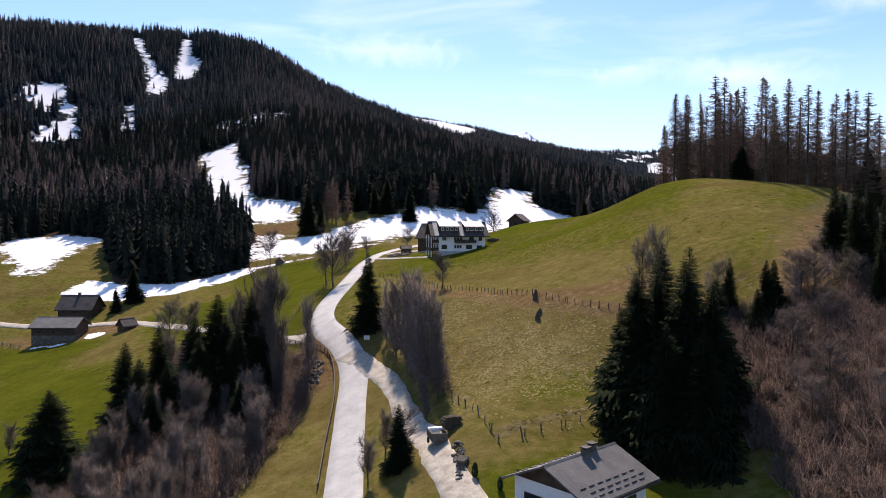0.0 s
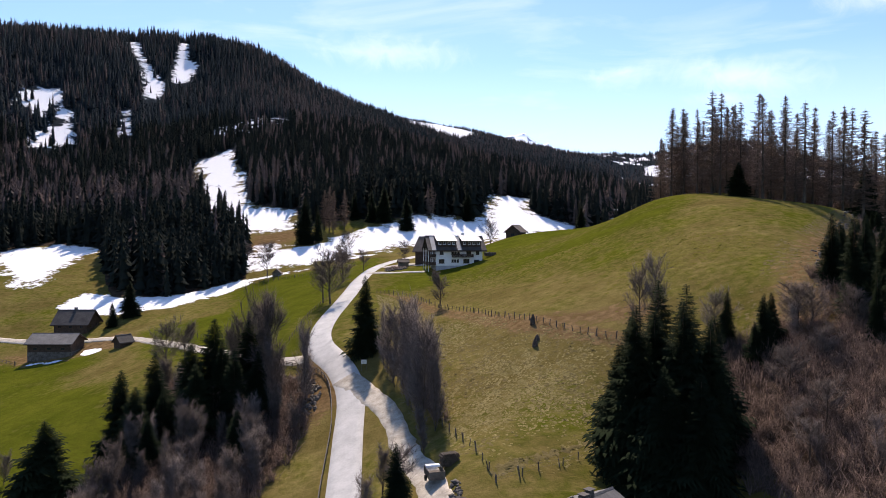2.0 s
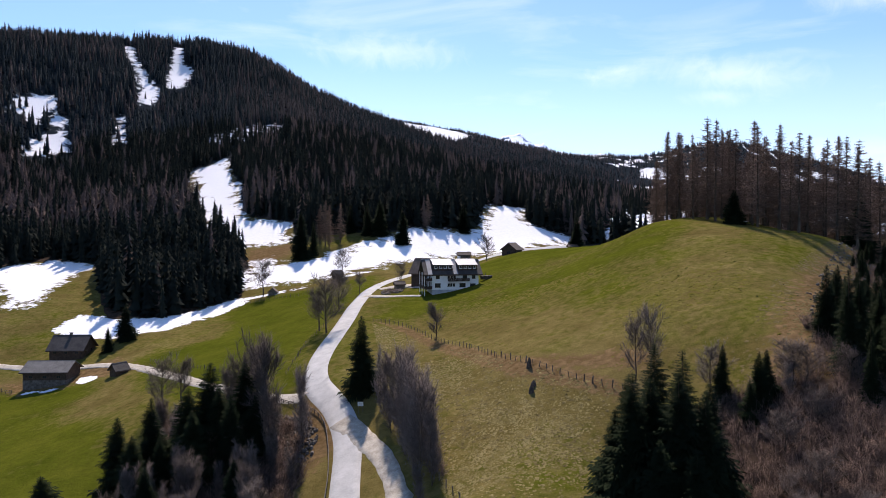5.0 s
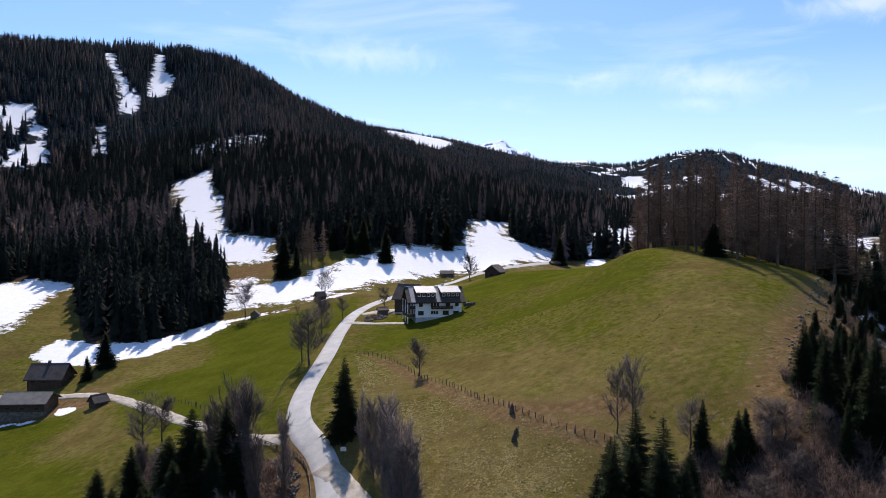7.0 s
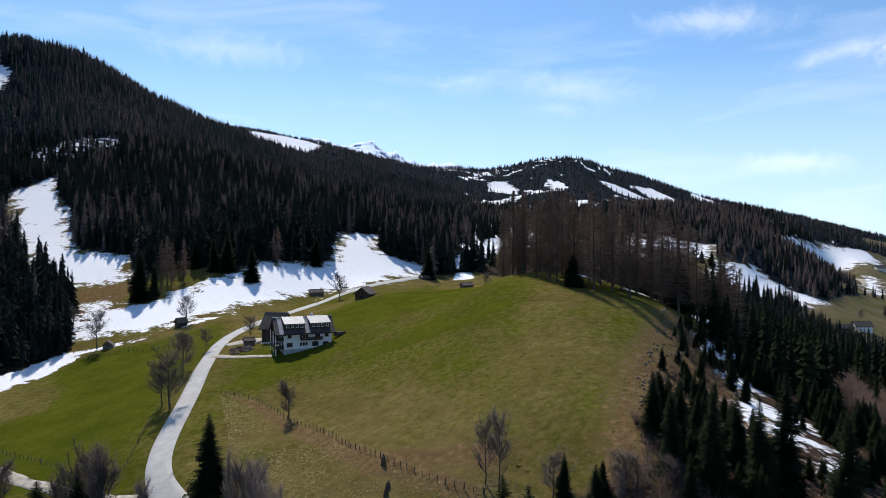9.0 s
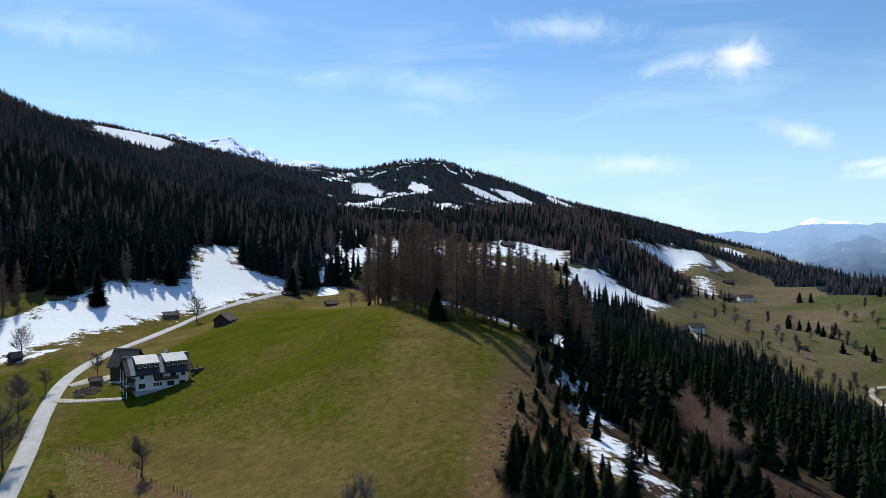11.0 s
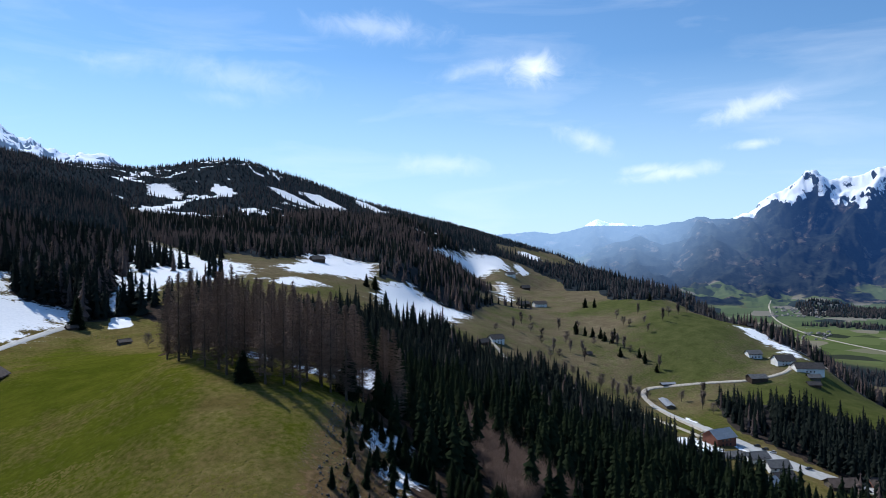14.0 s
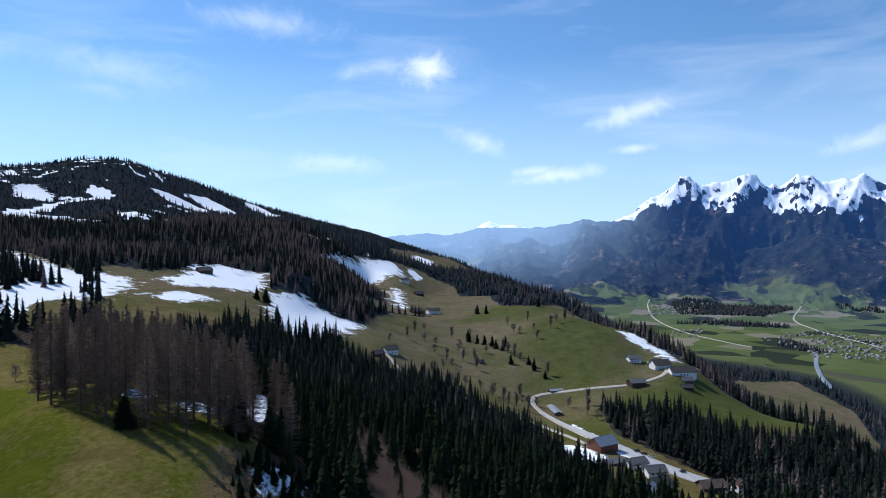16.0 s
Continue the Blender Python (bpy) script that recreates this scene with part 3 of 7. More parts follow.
SNOW = {
    "left": [(-262, 333), (-261, 348), (-248, 348), (-249, 359), (-225, 360), (-214, 343), (-213, 318), (-198, 277), (-206, 271), (-229, 299), (-255, 319)],
    "wood_edge": [(-170, 248), (-172, 267), (-156, 264), (-138, 271), (-121, 306), (-113, 300), (-118, 276), (-129, 252), (-144, 240), (-156, 239)],
    "slope": [(-283, 606), (-265, 634), (-246, 598), (-215, 545), (-183, 466), (-142, 447), (-131, 410), (-154, 402), (-178, 402), (-216, 470)],
    "bowl": [(-136, 336), (-136, 372), (-113, 366), (-89, 388), (-66, 428), (-33, 450), (-20, 465), (-17, 540), (11, 570), (8, 512), (46, 508),
             (38, 482), (3, 415), (-20, 397), (-32, 388), (-46, 368), (-68, 340), (-88, 322), (-100, 322), (-118, 318)],
    "lane": [(-84, 309), (-71, 331), (-66, 329), (-90, 303), (-116, 297), (-118, 302), (-100, 307)],
    "mountain_gap": [(-690, 1200), (-668, 1190), (-585, 1062), (-500, 965), (-470, 890), (-488, 885), (-522, 950), (-572, 1030), (-612, 1080)],
    "mountain_gap_two": [(-612, 1240), (-596, 1240), (-545, 1130), (-512, 1100), (-484, 1000), (-500, 985), (-535, 1060), (-562, 1125)],
    "mountain_clearing": [(-590, 780), (-570, 830), (-546, 802), (-526, 735), (-545, 740), (-576, 762)],
    "mountain_clearing_two": [(-446, 753), (-476, 824), (-456, 805), (-438, 767), (-415, 739), (-428, 722)],
    "mountain_clearing_three": [(-492, 668), (-502, 700), (-502, 724), (-490, 742), (-466, 702), (-454, 685), (-475, 648)],
    "mountain_clearing_four": [(-538, 786), (-516, 775), (-500, 745), (-518, 748)],
    "forest_road": [(-330, 715), (-307, 757), (-265, 797), (-250, 760), (-283, 705)],
    "ridge_meadow": [(-290, 1950), (-280, 1755), (-235, 1600), (-120, 1590), (-105, 1840), (-180, 1960)],
    "grove_meadow": [(75, 640), (66, 585), (90, 585), (115, 575), (112, 610), (86, 600)],
    "grove_inner": [(72, 240), (80, 238), (88, 246), (79, 253)],
    "grove_gap": [(88, 226), (104, 232), (112, 245), (100, 246), (90, 238)],
    "grove_edge": [(139, 290), (154, 299), (154, 287), (135, 254), (119, 242)],
    "scree_foot": [(91, 182), (103, 190), (109, 188), (101, 177), (84, 169)],
    "grove_foot": [(142, 297), (158, 308), (147, 277), (131, 262)],
    "east": [(84, 160), (93, 164), (90, 145), (87, 124), (77, 115), (73, 122), (77, 140)],
    "behind_grove": [(60, 500), (80, 505), (110, 560), (140, 600), (120, 640), (90, 600)],
    "plateau_a": [(112, 575), (100, 640), (100, 700), (150, 940), (158, 799), (166, 727), (192, 687), (206, 637), (170, 580), (140, 570)],
    "plateau_d": [(196, 585), (240, 606), (255, 585), (215, 560)],
    "plateau_e": [(230, 640), (262, 672), (280, 655), (250, 626)],
    "plateau_b": [(230, 655), (270, 690), (300, 745), (350, 790), (392, 752), (355, 690), (320, 650), (270, 635)],
    "plateau_c": [(355, 672), (400, 690), (450, 640), (392, 598), (335, 540), (300, 520), (290, 560), (320, 610)],
    "farm_a": [(610, 985), (673, 1035), (780, 1125), (861, 1200), (930, 1204), (915, 1150), (830, 1070), (760, 1035), (690, 1005)],
    "farm_b": [(950, 1190), (985, 1215), (978, 1166), (936, 1140)],
    "farm_strip": [(742, 972), (758, 970), (644, 808), (628, 810)],
    "village": [(380, 310), (398, 300), (380, 264), (362, 260), (362, 276)],
    "flank_a": [(1080, 1330), (1150, 1400), (1175, 1370), (1110, 1290)],
    "flank_b": [(1230, 1330), (1300, 1370), (1310, 1330), (1250, 1290)],
    "crest_lane": [(700, 480), (712, 478), (714, 455), (706, 428), (670, 382), (656, 380), (672, 412), (678, 438)],
    "depot": [(398, 268), (408, 285), (440, 345), (450, 350), (420, 290), (405, 262)],
    "run_one": [(585, 1720), (631, 1720), (680, 1690), (705, 1622), (661, 1600), (600, 1640)],
    "run_two": [(698, 1775), (755, 1785), (775, 1690), (765, 1605), (721, 1605), (705, 1708)],
    "run_three": [(934, 1975), (995, 1970), (915, 1666), (854, 1635), (870, 1785)],
    "far_patch": [(320, 1800), (362, 1795), (378, 1675), (356, 1620), (322, 1665), (310, 1723)],
    "barn_shade": [(-146, 199), (-138, 200), (-134, 200.5), (-134, 198.6), (-140, 197.6), (-146, 197.2)],
    "grove_side": [(113, 243), (118, 262), (128, 285), (140, 299), (145, 290), (134, 262), (122, 243)],
    "forest_end": [(58, 455), (64, 490), (75, 488), (72, 455)],
    "barn": [(-134, 207), (-129, 208), (-125.5, 203), (-128, 200.5), (-132, 201)],
}
LUSH = {
    "barn_meadow": ([(-330, 60), (-330, 190), (-160, 196), (-125, 205), (-118, 170), (-92, 150), (-78, 128), (-60, 100), (-90, 50)], 8),
    "road_meadow": ([(-120, 215), (-95, 230), (-118, 292), (-84, 300), (-60, 318), (-50, 268), (-57, 225), (-60, 170), (-80, 165), (-100, 185)], 8),
    "hill": ([(-44, 205), (-35, 270), (0, 330), (40, 430), (58, 300), (48, 250), (60, 205), (38, 175), (30, 190), (0, 195), (-30, 200)], 14),
    "hill_foot": ([(-42, 200), (-20, 190), (0, 165), (25, 140), (50, 150), (75, 185), (40, 215), (-10, 225)], 22),
    "hill_top": ([(60, 205), (45, 240), (60, 260), (90, 230), (82, 196), (70, 185), (50, 160), (36, 165)], 12),
    "terrace_a": ([(515, 400), (560, 470), (640, 560), (700, 560), (730, 520), (690, 450), (640, 430), (560, 390)], 45),
    "terrace_b": ([(520, 330), (560, 370), (640, 360), (670, 330), (640, 240), (605, 200), (560, 260)], 35),
    "terrace_c": ([(700, 600), (850, 690), (740, 740), (650, 690)], 45),
    "garden": ([(-5, 75), (12, 80), (20, 68), (2, 58)], 4),
}
BARE_EARTH = {
    "hill_edge": ([(83, 190), (73, 175), (55, 146), (43, 123), (36, 108), (36, 95), (48, 105), (56, 126), (75, 155), (90, 185)], 5),
    "fence_bank": ([(0, 141), (25, 128), (24, 121), (2, 134)], 3),
    "road_bank": ([(-45, 148), (-36, 146), (-30, 128), (-35, 118), (-50, 135)], 4),
    "stall": ([(-160, 205), (-128, 222), (-112, 205), (-150, 196)], 8),
    "fence_line": ([(-40, 203), (-28, 192), (-9, 160), (3, 138), (20, 119), (18, 115), (0, 132), (-12, 155), (-30, 188)], 2),
    "scree": ([(84, 190), (66, 160), (52, 134), (46, 110), (58, 104), (78, 126), (92, 160), (98, 190)], 6),
    "bowl_floor": ([(-150, 395), (-120, 410), (-122, 380), (-138, 340), (-120, 320), (-150, 350)], 10),
}
LOWER_FIELD = [(-8, 92), (-14, 122), (-25, 142), (-40, 200), (-18, 173), (3, 134), (22, 116), (16, 98), (4, 84)]
DRY_TOP = [(36, 140), (60, 160), (78, 184), (72, 206), (54, 216), (38, 196), (30, 165)]
WOODED = [(-40, 80), (-36, 118), (-46, 140), (-80, 150), (-64, 120), (-66, 90), (-50, 60)]
WOODED_BANK = [(30, 75), (18, 88), (24, 110), (44, 106), (60, 90), (110, 60), (40, 10), (18, 40)]


def high_snow(x, y, z, r, az):
    """Snow on the high far mountain: along the crest and in long runs down its flank."""
    ragged = rough(x, y, 130, 5)
    top = (z > 278 - 110 * ragged) & (rough(x, y, 32, 3) < 0.0) & (rough(x + 77, y, 15, 2) < 0.2) & (az > 4) & (r > 1700)
    runs = (rough(x * 0.35 + y * 0.12, y * 0.9 - x * 0.5, 120, 3) + 0.35 * ragged > 0.5) & (z > 105) & (az > 9) & (r > 1450)
    glades = (rough(x + 300, y, 75, 3) > 0.5) & (z > 20) & (r > 1250) & (az > 6) & (rough(x, y - 700, 320, 2) > 0.0)
    return (top | runs | glades) & (r < 2620)


def cover_of(x, y, z, slope=None):
    r, az = np.hypot(x, y), np.degrees(np.arctan2(x, y))
    snow = np.full(x.shape, -1.0)
    for key, poly in SNOW.items():
        size = np.sqrt(np.ptp(np.array(poly), 0).prod())
        soft = {"east": 1.5, "mountain_clearing": 0.8, "mountain_clearing_two": 0.9, "mountain_clearing_three": 0.8, "mountain_clearing_four": 0.8, "forest_road": 2.4, "left": 0.36, "bowl": 0.24, "slope": 0.24, "plateau_b": 0.3, "plateau_c": 0.3, "plateau_a": 0.35, "plateau_d": 0.8, "plateau_e": 0.8, "village": 0.6, "scree_foot": 0.7, "grove_foot": 0.5, "crest_lane": 0.55, "farm_strip": 0.5, "farm_b": 0.5, "flank_a": 0.5, "flank_b": 0.5, "farm_a": 0.35, "ridge_meadow": 0.3, "far_patch": 0.4}.get(key, 0.17)
        snow = np.maximum(snow, 0.5 + np.clip(inside(poly, x, y) / (soft * size + 2), -1.5, 0.75))
    green, bare = 0.27 + 0.16 * rough(x, y, 34, 3), np.zeros(x.shape)
    # green drifts in the dry lower field, and the terraces' short grass
    green = green + step(-6, 6, inside(LOWER_FIELD, x, y)) * (0.10 + 0.38 * rough(x + 40, y, 17, 3))
    green = green + step(-15, 15, inside(TERRACE, x, y)) * (0.08 + 0.28 * rough(x, y, 75, 3))
    for key, (poly, soft) in LUSH.items():
        green = np.maximum(green, 0.30 + (0.27 if key == "hill_foot" else 0.16 if key == "hill_top" else 0.56 if key == "hill" else 0.74) * step(-soft, soft, inside(poly, x, y)))
    green = green - 0.3 * step(-12, 12, inside(DRY_TOP, x, y)) * (0.8 + 0.6 * rough(x, y, 22, 3))
    for poly, soft in BARE_EARTH.values():
        bare = np.maximum(bare, 0.85 * step(-soft, soft, inside(poly, x, y)))
    clear = np.maximum.reduce([inside(p, x, y) for p in (OPEN_VALLEY, PLATEAU, UPPER_FARM, TERRACE, FLANK_MEADOWS, LOWER_FIELDS)])
    woods = np.where((clear < 0) & (z > -203), 1.0, 0.0)
    woods = np.maximum(woods, np.maximum(step(-4, 4, inside(WOODED, x, y)), step(-4, 4, inside(WOODED_BANK, x, y))) * 0.75)
    fields = step(-196, -206, z) * step(900, 1400, r)
    # meadows reach up the feet of the far slopes in patches
    fields = np.maximum(fields, step(2300, 2900, r) * step(np.where(az < 57, 70, -40), -190, z) * step(0.0, 0.12, rough(x, y, 260, 4) + 0.25 * step(-120, -190, z) - 0.12))
    woods = woods * (1 - fields)
    # high snow: thin on the wooded mountain's clearings, deep on the far crests
    high = np.where(high_snow(x, y, z, r, az), 0.9, 0.0)
    steep = slope if slope is not None else 0
    peaks = np.where((r > 3600) & (az > 53), step(-45, 45, z - 235 - 120 * rough(x, y, 170, 5)) * 1.05 - 0.55 * step(0.95, 1.7, steep) - 0.35 * step(0.1, 0.5, rough(x, y, 60, 3)), 0)
    white = np.where((r > 3700) & (az < 24), step(330, 470, z + 60 * rough(x, y, 120, 3)) - 0.6 * step(0.55, 0.95, steep), 0)
    blue = np.where((r > 3900) & (az > 42) & (az < 49), step(135, 165, z), 0)
    snow = np.maximum(snow, np.maximum(np.maximum(high, peaks), np.maximum(white, blue)) - 0.02)
    return snow, green, woods, bare, fields, clear


def sheet(name, radii, bearings, mat, close):
    """A sheet of ground in rings round the camera's place, finest across its view."""
    rr, aa = np.meshgrid(radii, np.radians(bearings), indexing="ij")
    x, y = (rr * np.sin(aa)).ravel(), (rr * np.cos(aa)).ravel()
    z = height(x, y)
    nr, na = rr.shape
    zz = z.reshape(nr, na)
    slope = np.hypot(np.gradient(zz, axis=0) / np.gradient(rr, axis=0), np.gradient(zz, axis=1) / (rr * np.gradient(aa, axis=1))).ravel()
    idx = np.arange(nr * na).reshape(nr, na)
    nxt = np.roll(idx, -1, 1)
    quads = np.stack([idx[:-1], idx[1:], nxt[1:], nxt[:-1]], -1).reshape(-1, 4)
    verts = np.c_[x, y, z]
    me = bpy.data.meshes.new(name)
    me.vertices.add(len(verts))
    me.vertices.foreach_set("co", verts.ravel())
    me.loops.add(quads.size)
    me.loops.foreach_set("vertex_index", quads[:, ::-1].ravel().astype(np.int32))
    me.polygons.add(len(quads))
    me.polygons.foreach_set("loop_start", np.arange(0, quads.size, 4, dtype=np.int32))
    me.polygons.foreach_set("use_smooth", np.ones(len(quads), bool))
    me.update(calc_edges=True)
    snow, green, woods, bare, fields, clear = cover_of(x, y, z, slope)
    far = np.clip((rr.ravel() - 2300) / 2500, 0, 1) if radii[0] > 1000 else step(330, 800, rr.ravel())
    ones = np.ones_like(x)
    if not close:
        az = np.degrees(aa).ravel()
        # strength of the painted haze, by bearing and distance from the camera's place
        haze_glow = step(61, 47, az) * step(18, 26, az) * step(3100, 4650, rr.ravel()) ** 2 + 0.25 * step(26, 18, az) * (az > -60)
        me.attributes.new("haze_glow", "FLOAT", "POINT").data.foreach_set("value", haze_glow.astype(np.float32))
    for key, cols in (("cover", (snow * 0.5 + 0.5, green, woods, ones)), ("soil", (bare, fields, far, ones))):
        at = me.attributes.new(key, "FLOAT_COLOR", "POINT")
        at.data.foreach_set("color", np.stack(cols, -1).astype(np.float32).ravel())
    me.materials.append(mat)
    ob = new(name, me)
    return ob


BEARINGS = np.r_[np.arange(-180, -52, 4.0), np.arange(-52, 92, 0.2), np.arange(92, 180, 4.0)]
near_rings = np.r_[0.5, np.geomspace(8, 2600, 430)]
far_rings = np.geomspace(2600, 4880, 190)
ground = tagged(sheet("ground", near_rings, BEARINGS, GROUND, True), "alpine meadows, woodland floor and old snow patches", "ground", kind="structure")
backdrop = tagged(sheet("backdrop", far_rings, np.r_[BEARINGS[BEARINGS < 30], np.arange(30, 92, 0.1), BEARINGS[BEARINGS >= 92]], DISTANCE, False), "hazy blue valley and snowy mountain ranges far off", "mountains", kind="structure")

# ---- woods ----
def mesh_of(name, verts, faces, mat, tint=None, smooth=False):
    me = bpy.data.meshes.new(name)
    verts, faces = np.asarray(verts, np.float32), np.asarray(faces, np.int32)
    k = faces.shape[1]
    me.vertices.add(len(verts))
    me.vertices.foreach_set("co", verts.ravel())
    me.loops.add(faces.size)
    me.loops.foreach_set("vertex_index", faces.ravel())
    me.polygons.add(len(faces))
    me.polygons.foreach_set("loop_start", np.arange(0, faces.size, k, dtype=np.int32))
    if smooth:
        me.polygons.foreach_set("use_smooth", np.ones(len(faces), bool))
    me.update(calc_edges=True)
    if tint is not None:
        me.attributes.new("tint", "FLOAT", "POINT").data.foreach_set("value", np.asarray(tint, np.float32))
    me.materials.append(mat)
    return me


def conifer_shape(boughs, rng, slim=0.2):
    """A conifer one metre high: drooping boughs set round a thin dark core."""
    verts, faces = [(0, 0, 0.96)], []
    for k in range(4):
        verts.append((0.5 * slim * math.cos(k * 1.571), 0.5 * slim * math.sin(k * 1.571), 0.05))
    faces += [(0, 1 + k, 1 + (k + 1) % 4) for k in range(4)]
    lean, turn = rng.rand() * 6.28, rng.rand() * 6.28
    for k in range(boughs):
        s = ((k + rng.rand()) / boughs) ** 1.08
        z, a = 0.09 + 0.90 * s, turn + k * 2.399963 + rng.normal(0, 0.3)
        ln = (slim * (1 - s) ** 0.7 + 0.014) * rng.uniform(0.62, 1.25) * (1 + 0.14 * math.sin(a + lean + 7 * s))
        w, drop = ln * rng.uniform(0.3, 0.5) + 0.005, ln * rng.uniform(0.55, 1.15)
        ca, sa = math.cos(a), math.sin(a)
        mid = ln * rng.uniform(0.45, 0.7)
        base = len(verts)
        verts += [(0, 0, z + 0.02), (ca * ln, sa * ln, z - drop), (ca * mid - sa * w, sa * mid + ca * w, z - drop * 0.75 - 0.3 * w), (ca * mid + sa * w, sa * mid - ca * w, z - drop * 0.75 - 0.3 * w)]
        faces += [(base, base + 1, base + 2), (base, base + 3, base + 1)]
    return np.array(verts), np.array(faces)


def woods(name, xs, ys, tall, boughs, label, seed, slim=0.2, mat=None):
    rng = np.random.RandomState(seed)
    kinds = [conifer_shape(boughs, rng, slim) for _ in range(7)]
    zs = height(xs, ys) - 0.3
    pick = rng.randint(0, 7, len(xs))
    allv, allf, allt, start = [], [], [], 0
    for k, (v, f) in enumerate(kinds):
        ids = np.nonzero(pick == k)[0]
        if not len(ids):
            continue
        a, w = rng.rand(len(ids)) * 6.28, rng.uniform(0.8, 1.25, len(ids))
        c, s = np.cos(a)[:, None], np.sin(a)[:, None]
        h = tall[ids][:, None]
        px = (v[:, 0] * c - v[:, 1] * s) * h * w[:, None] + xs[ids][:, None] + (v[:, 2] * h) * rng.normal(0, 0.015, (len(ids), 1))
        py = (v[:, 0] * s + v[:, 1] * c) * h * w[:, None] + ys[ids][:, None]
        pz = v[:, 2] * h + zs[ids][:, None]
        allv.append(np.stack([px, py, pz], -1).reshape(-1, 3))
        allf.append((f[None] + (np.arange(len(ids)) * len(v))[:, None, None] + start).reshape(-1, 3))
        # larches stand in brown drifts among the spruces
        near = np.hypot(xs[ids], ys[ids])
        drift = 0.1 + 0.9 * step(0.0, 0.5, rough(xs[ids] + 500, ys[ids], 150, 3) + rng.normal(0, 0.25, len(ids)) + 0.4 * step(600, 800, near) * (ys[ids] > -2.5 * xs[ids]) - 0.7 * step(520, 420, near) * (xs[ids] < 0))
        drift = drift * (1 - 0.85 * step(520, 420, near) * (xs[ids] < 0))
        drift = drift * np.where((near < 750) & (xs[ids] > 90), 0.35, 1.0)
        drift = np.maximum(drift, 0.9 * (inside([(60, 200), (60, 400), (165, 440), (160, 300), (125, 215)], xs[ids], ys[ids]) > 0))
        own = np.where(rng.rand(len(ids)) < 0.75 * drift, rng.uniform(0.87, 0.97, len(ids)), rng.uniform(0, 0.8, len(ids)))
        allt.append(np.repeat(own, len(v)))
        start += len(ids) * len(v)
    me = mesh_of(name, np.concatenate(allv), np.concatenate(allf), mat or WOODS, np.concatenate(allt))
    return tagged(new(name, me), label, "forest", kind="stuff")


def scatter(x0, x1, y0, y1, gap, seed):
    rng = np.random.RandomState(seed)
    gx, gy = np.meshgrid(np.arange(x0, x1, gap), np.arange(y0, y1, gap))
    return (gx + rng.uniform(-0.85, 0.85, gx.shape) * gap).ravel(), (gy + rng.uniform(-0.85, 0.85, gy.shape) * gap).ravel(), rng


def wooded(x, y, margin=1.5):
    """True where woodland stands."""
    clear = np.maximum.reduce([inside(p, x, y) for p in (OPEN_VALLEY, PLATEAU, UPPER_FARM, TERRACE, FLANK_MEADOWS, LOWER_FIELDS)])
    return clear < -margin


def snowy(x, y, names):
    return np.maximum.reduce([inside(SNOW[k], x, y) for k in names]) > -2


def seen(x, y, a=-46.0, b=88.0):
    az = np.degrees(np.arctan2(x, y))
    return (az > a) & (az < b)


CLEARINGS = ["mountain_clearing", "mountain_clearing_two", "mountain_clearing_three", "mountain_clearing_four", "forest_road"]
GAPS = ["mountain_gap", "mountain_gap_two"]


def below(x, y, names, reach):
    """True on the ground from the clearings towards the camera, as far as the reaches given."""
    r = np.hypot(x, y)
    return np.logical_or.reduce([snowy(x * (1 + d / r), y * (1 + d / r), names) for d in reach])


# the wooded mountain above the snow bowl
x, y, rng = scatter(-1150, 130, 240, 820, 4.9, 11)
r = np.hypot(x, y)
ok = wooded(x, y) & seen(x, y) & (x < np.where(y > 470, 0.13 * y + 20, 0.02 * y + 40)) & (r > 262) & (r < 820) & ~snowy(x, y, ["bowl", "slope", "forest_end", "behind_grove", "grove_meadow"]) & (rng.rand(len(x)) < 0.93)
ok &= ~((x > 20) & (y < 470))
# thinned and lowered towards the camera, so that the clearings show in its view
ok &= (rng.rand(len(x)) < 0.3) | ~below(x, y, CLEARINGS, (0, 14, 28))
young = np.where(below(x, y, CLEARINGS, (0, 25, 55, 80, 105)), 0.62, 1.0)
woods("mountain_forest", x[ok], y[ok], (21 + 5 * rough(x, y, 45, 3)[ok] * 1.6) * rng.uniform(0.6, 1.25, ok.sum()) * young[ok], 46, "dense dark spruce and larch forest on the mountainside", 21, 0.18)
x, y, rng = scatter(-1400, 260, 600, 1500, 7.2, 12)
r = np.hypot(x, y)
z_up = height(x, y)
ok = wooded(x, y) & seen(x, y) & (r >= 820) & (r < 1500) & ~((z_up > 40) & high_snow(x, y, z_up, r, np.degrees(np.arctan2(x, y)))) & (x < 0.13 * y + 20) & (rng.rand(len(x)) < 0.95)
# likewise before the gaps: fewer, lower trees to fit the camera's view
ok &= (rng.rand(len(x)) < 0.04) | ~(below(x, y, GAPS, (0, 15, 30)) | below(x, y, CLEARINGS, (0, 14)))
young = np.where(below(x, y, GAPS, (45, 65)), 0.6, 1.0)
woods("upper_forest", x[ok], y[ok], (22 + 7 * rough(x, y, 60, 3)[ok]) * rng.uniform(0.65, 1.25, ok.sum()) * young[ok], 24, "dark conifer forest climbing to the ridge", 22, 0.19, HAZED_WOODS)
x, y, rng = scatter(-1300, 1500, 900, 2350, 10.5, 13)
r = np.hypot(x, y)
z = height(x, y)
open_snow = high_snow(x, y, z, r, np.degrees(np.arctan2(x, y)))
ok = wooded(x, y) & seen(x, y) & (r >= 1500) & (r < 2330) & (z > -150) & ~open_snow & ((z < 215) | (x < 100) | (rng.rand(len(x)) < 0.6)) & ~snowy(x, y, ["ridge_meadow", "run_one", "run_two", "run_three", "far_patch"])
woods("far_forest", x[ok], y[ok], rng.uniform(7, 14, ok.sum()), 9, "far conifer forest below the high ridges", 23, 0.27, HAZED_WOODS)
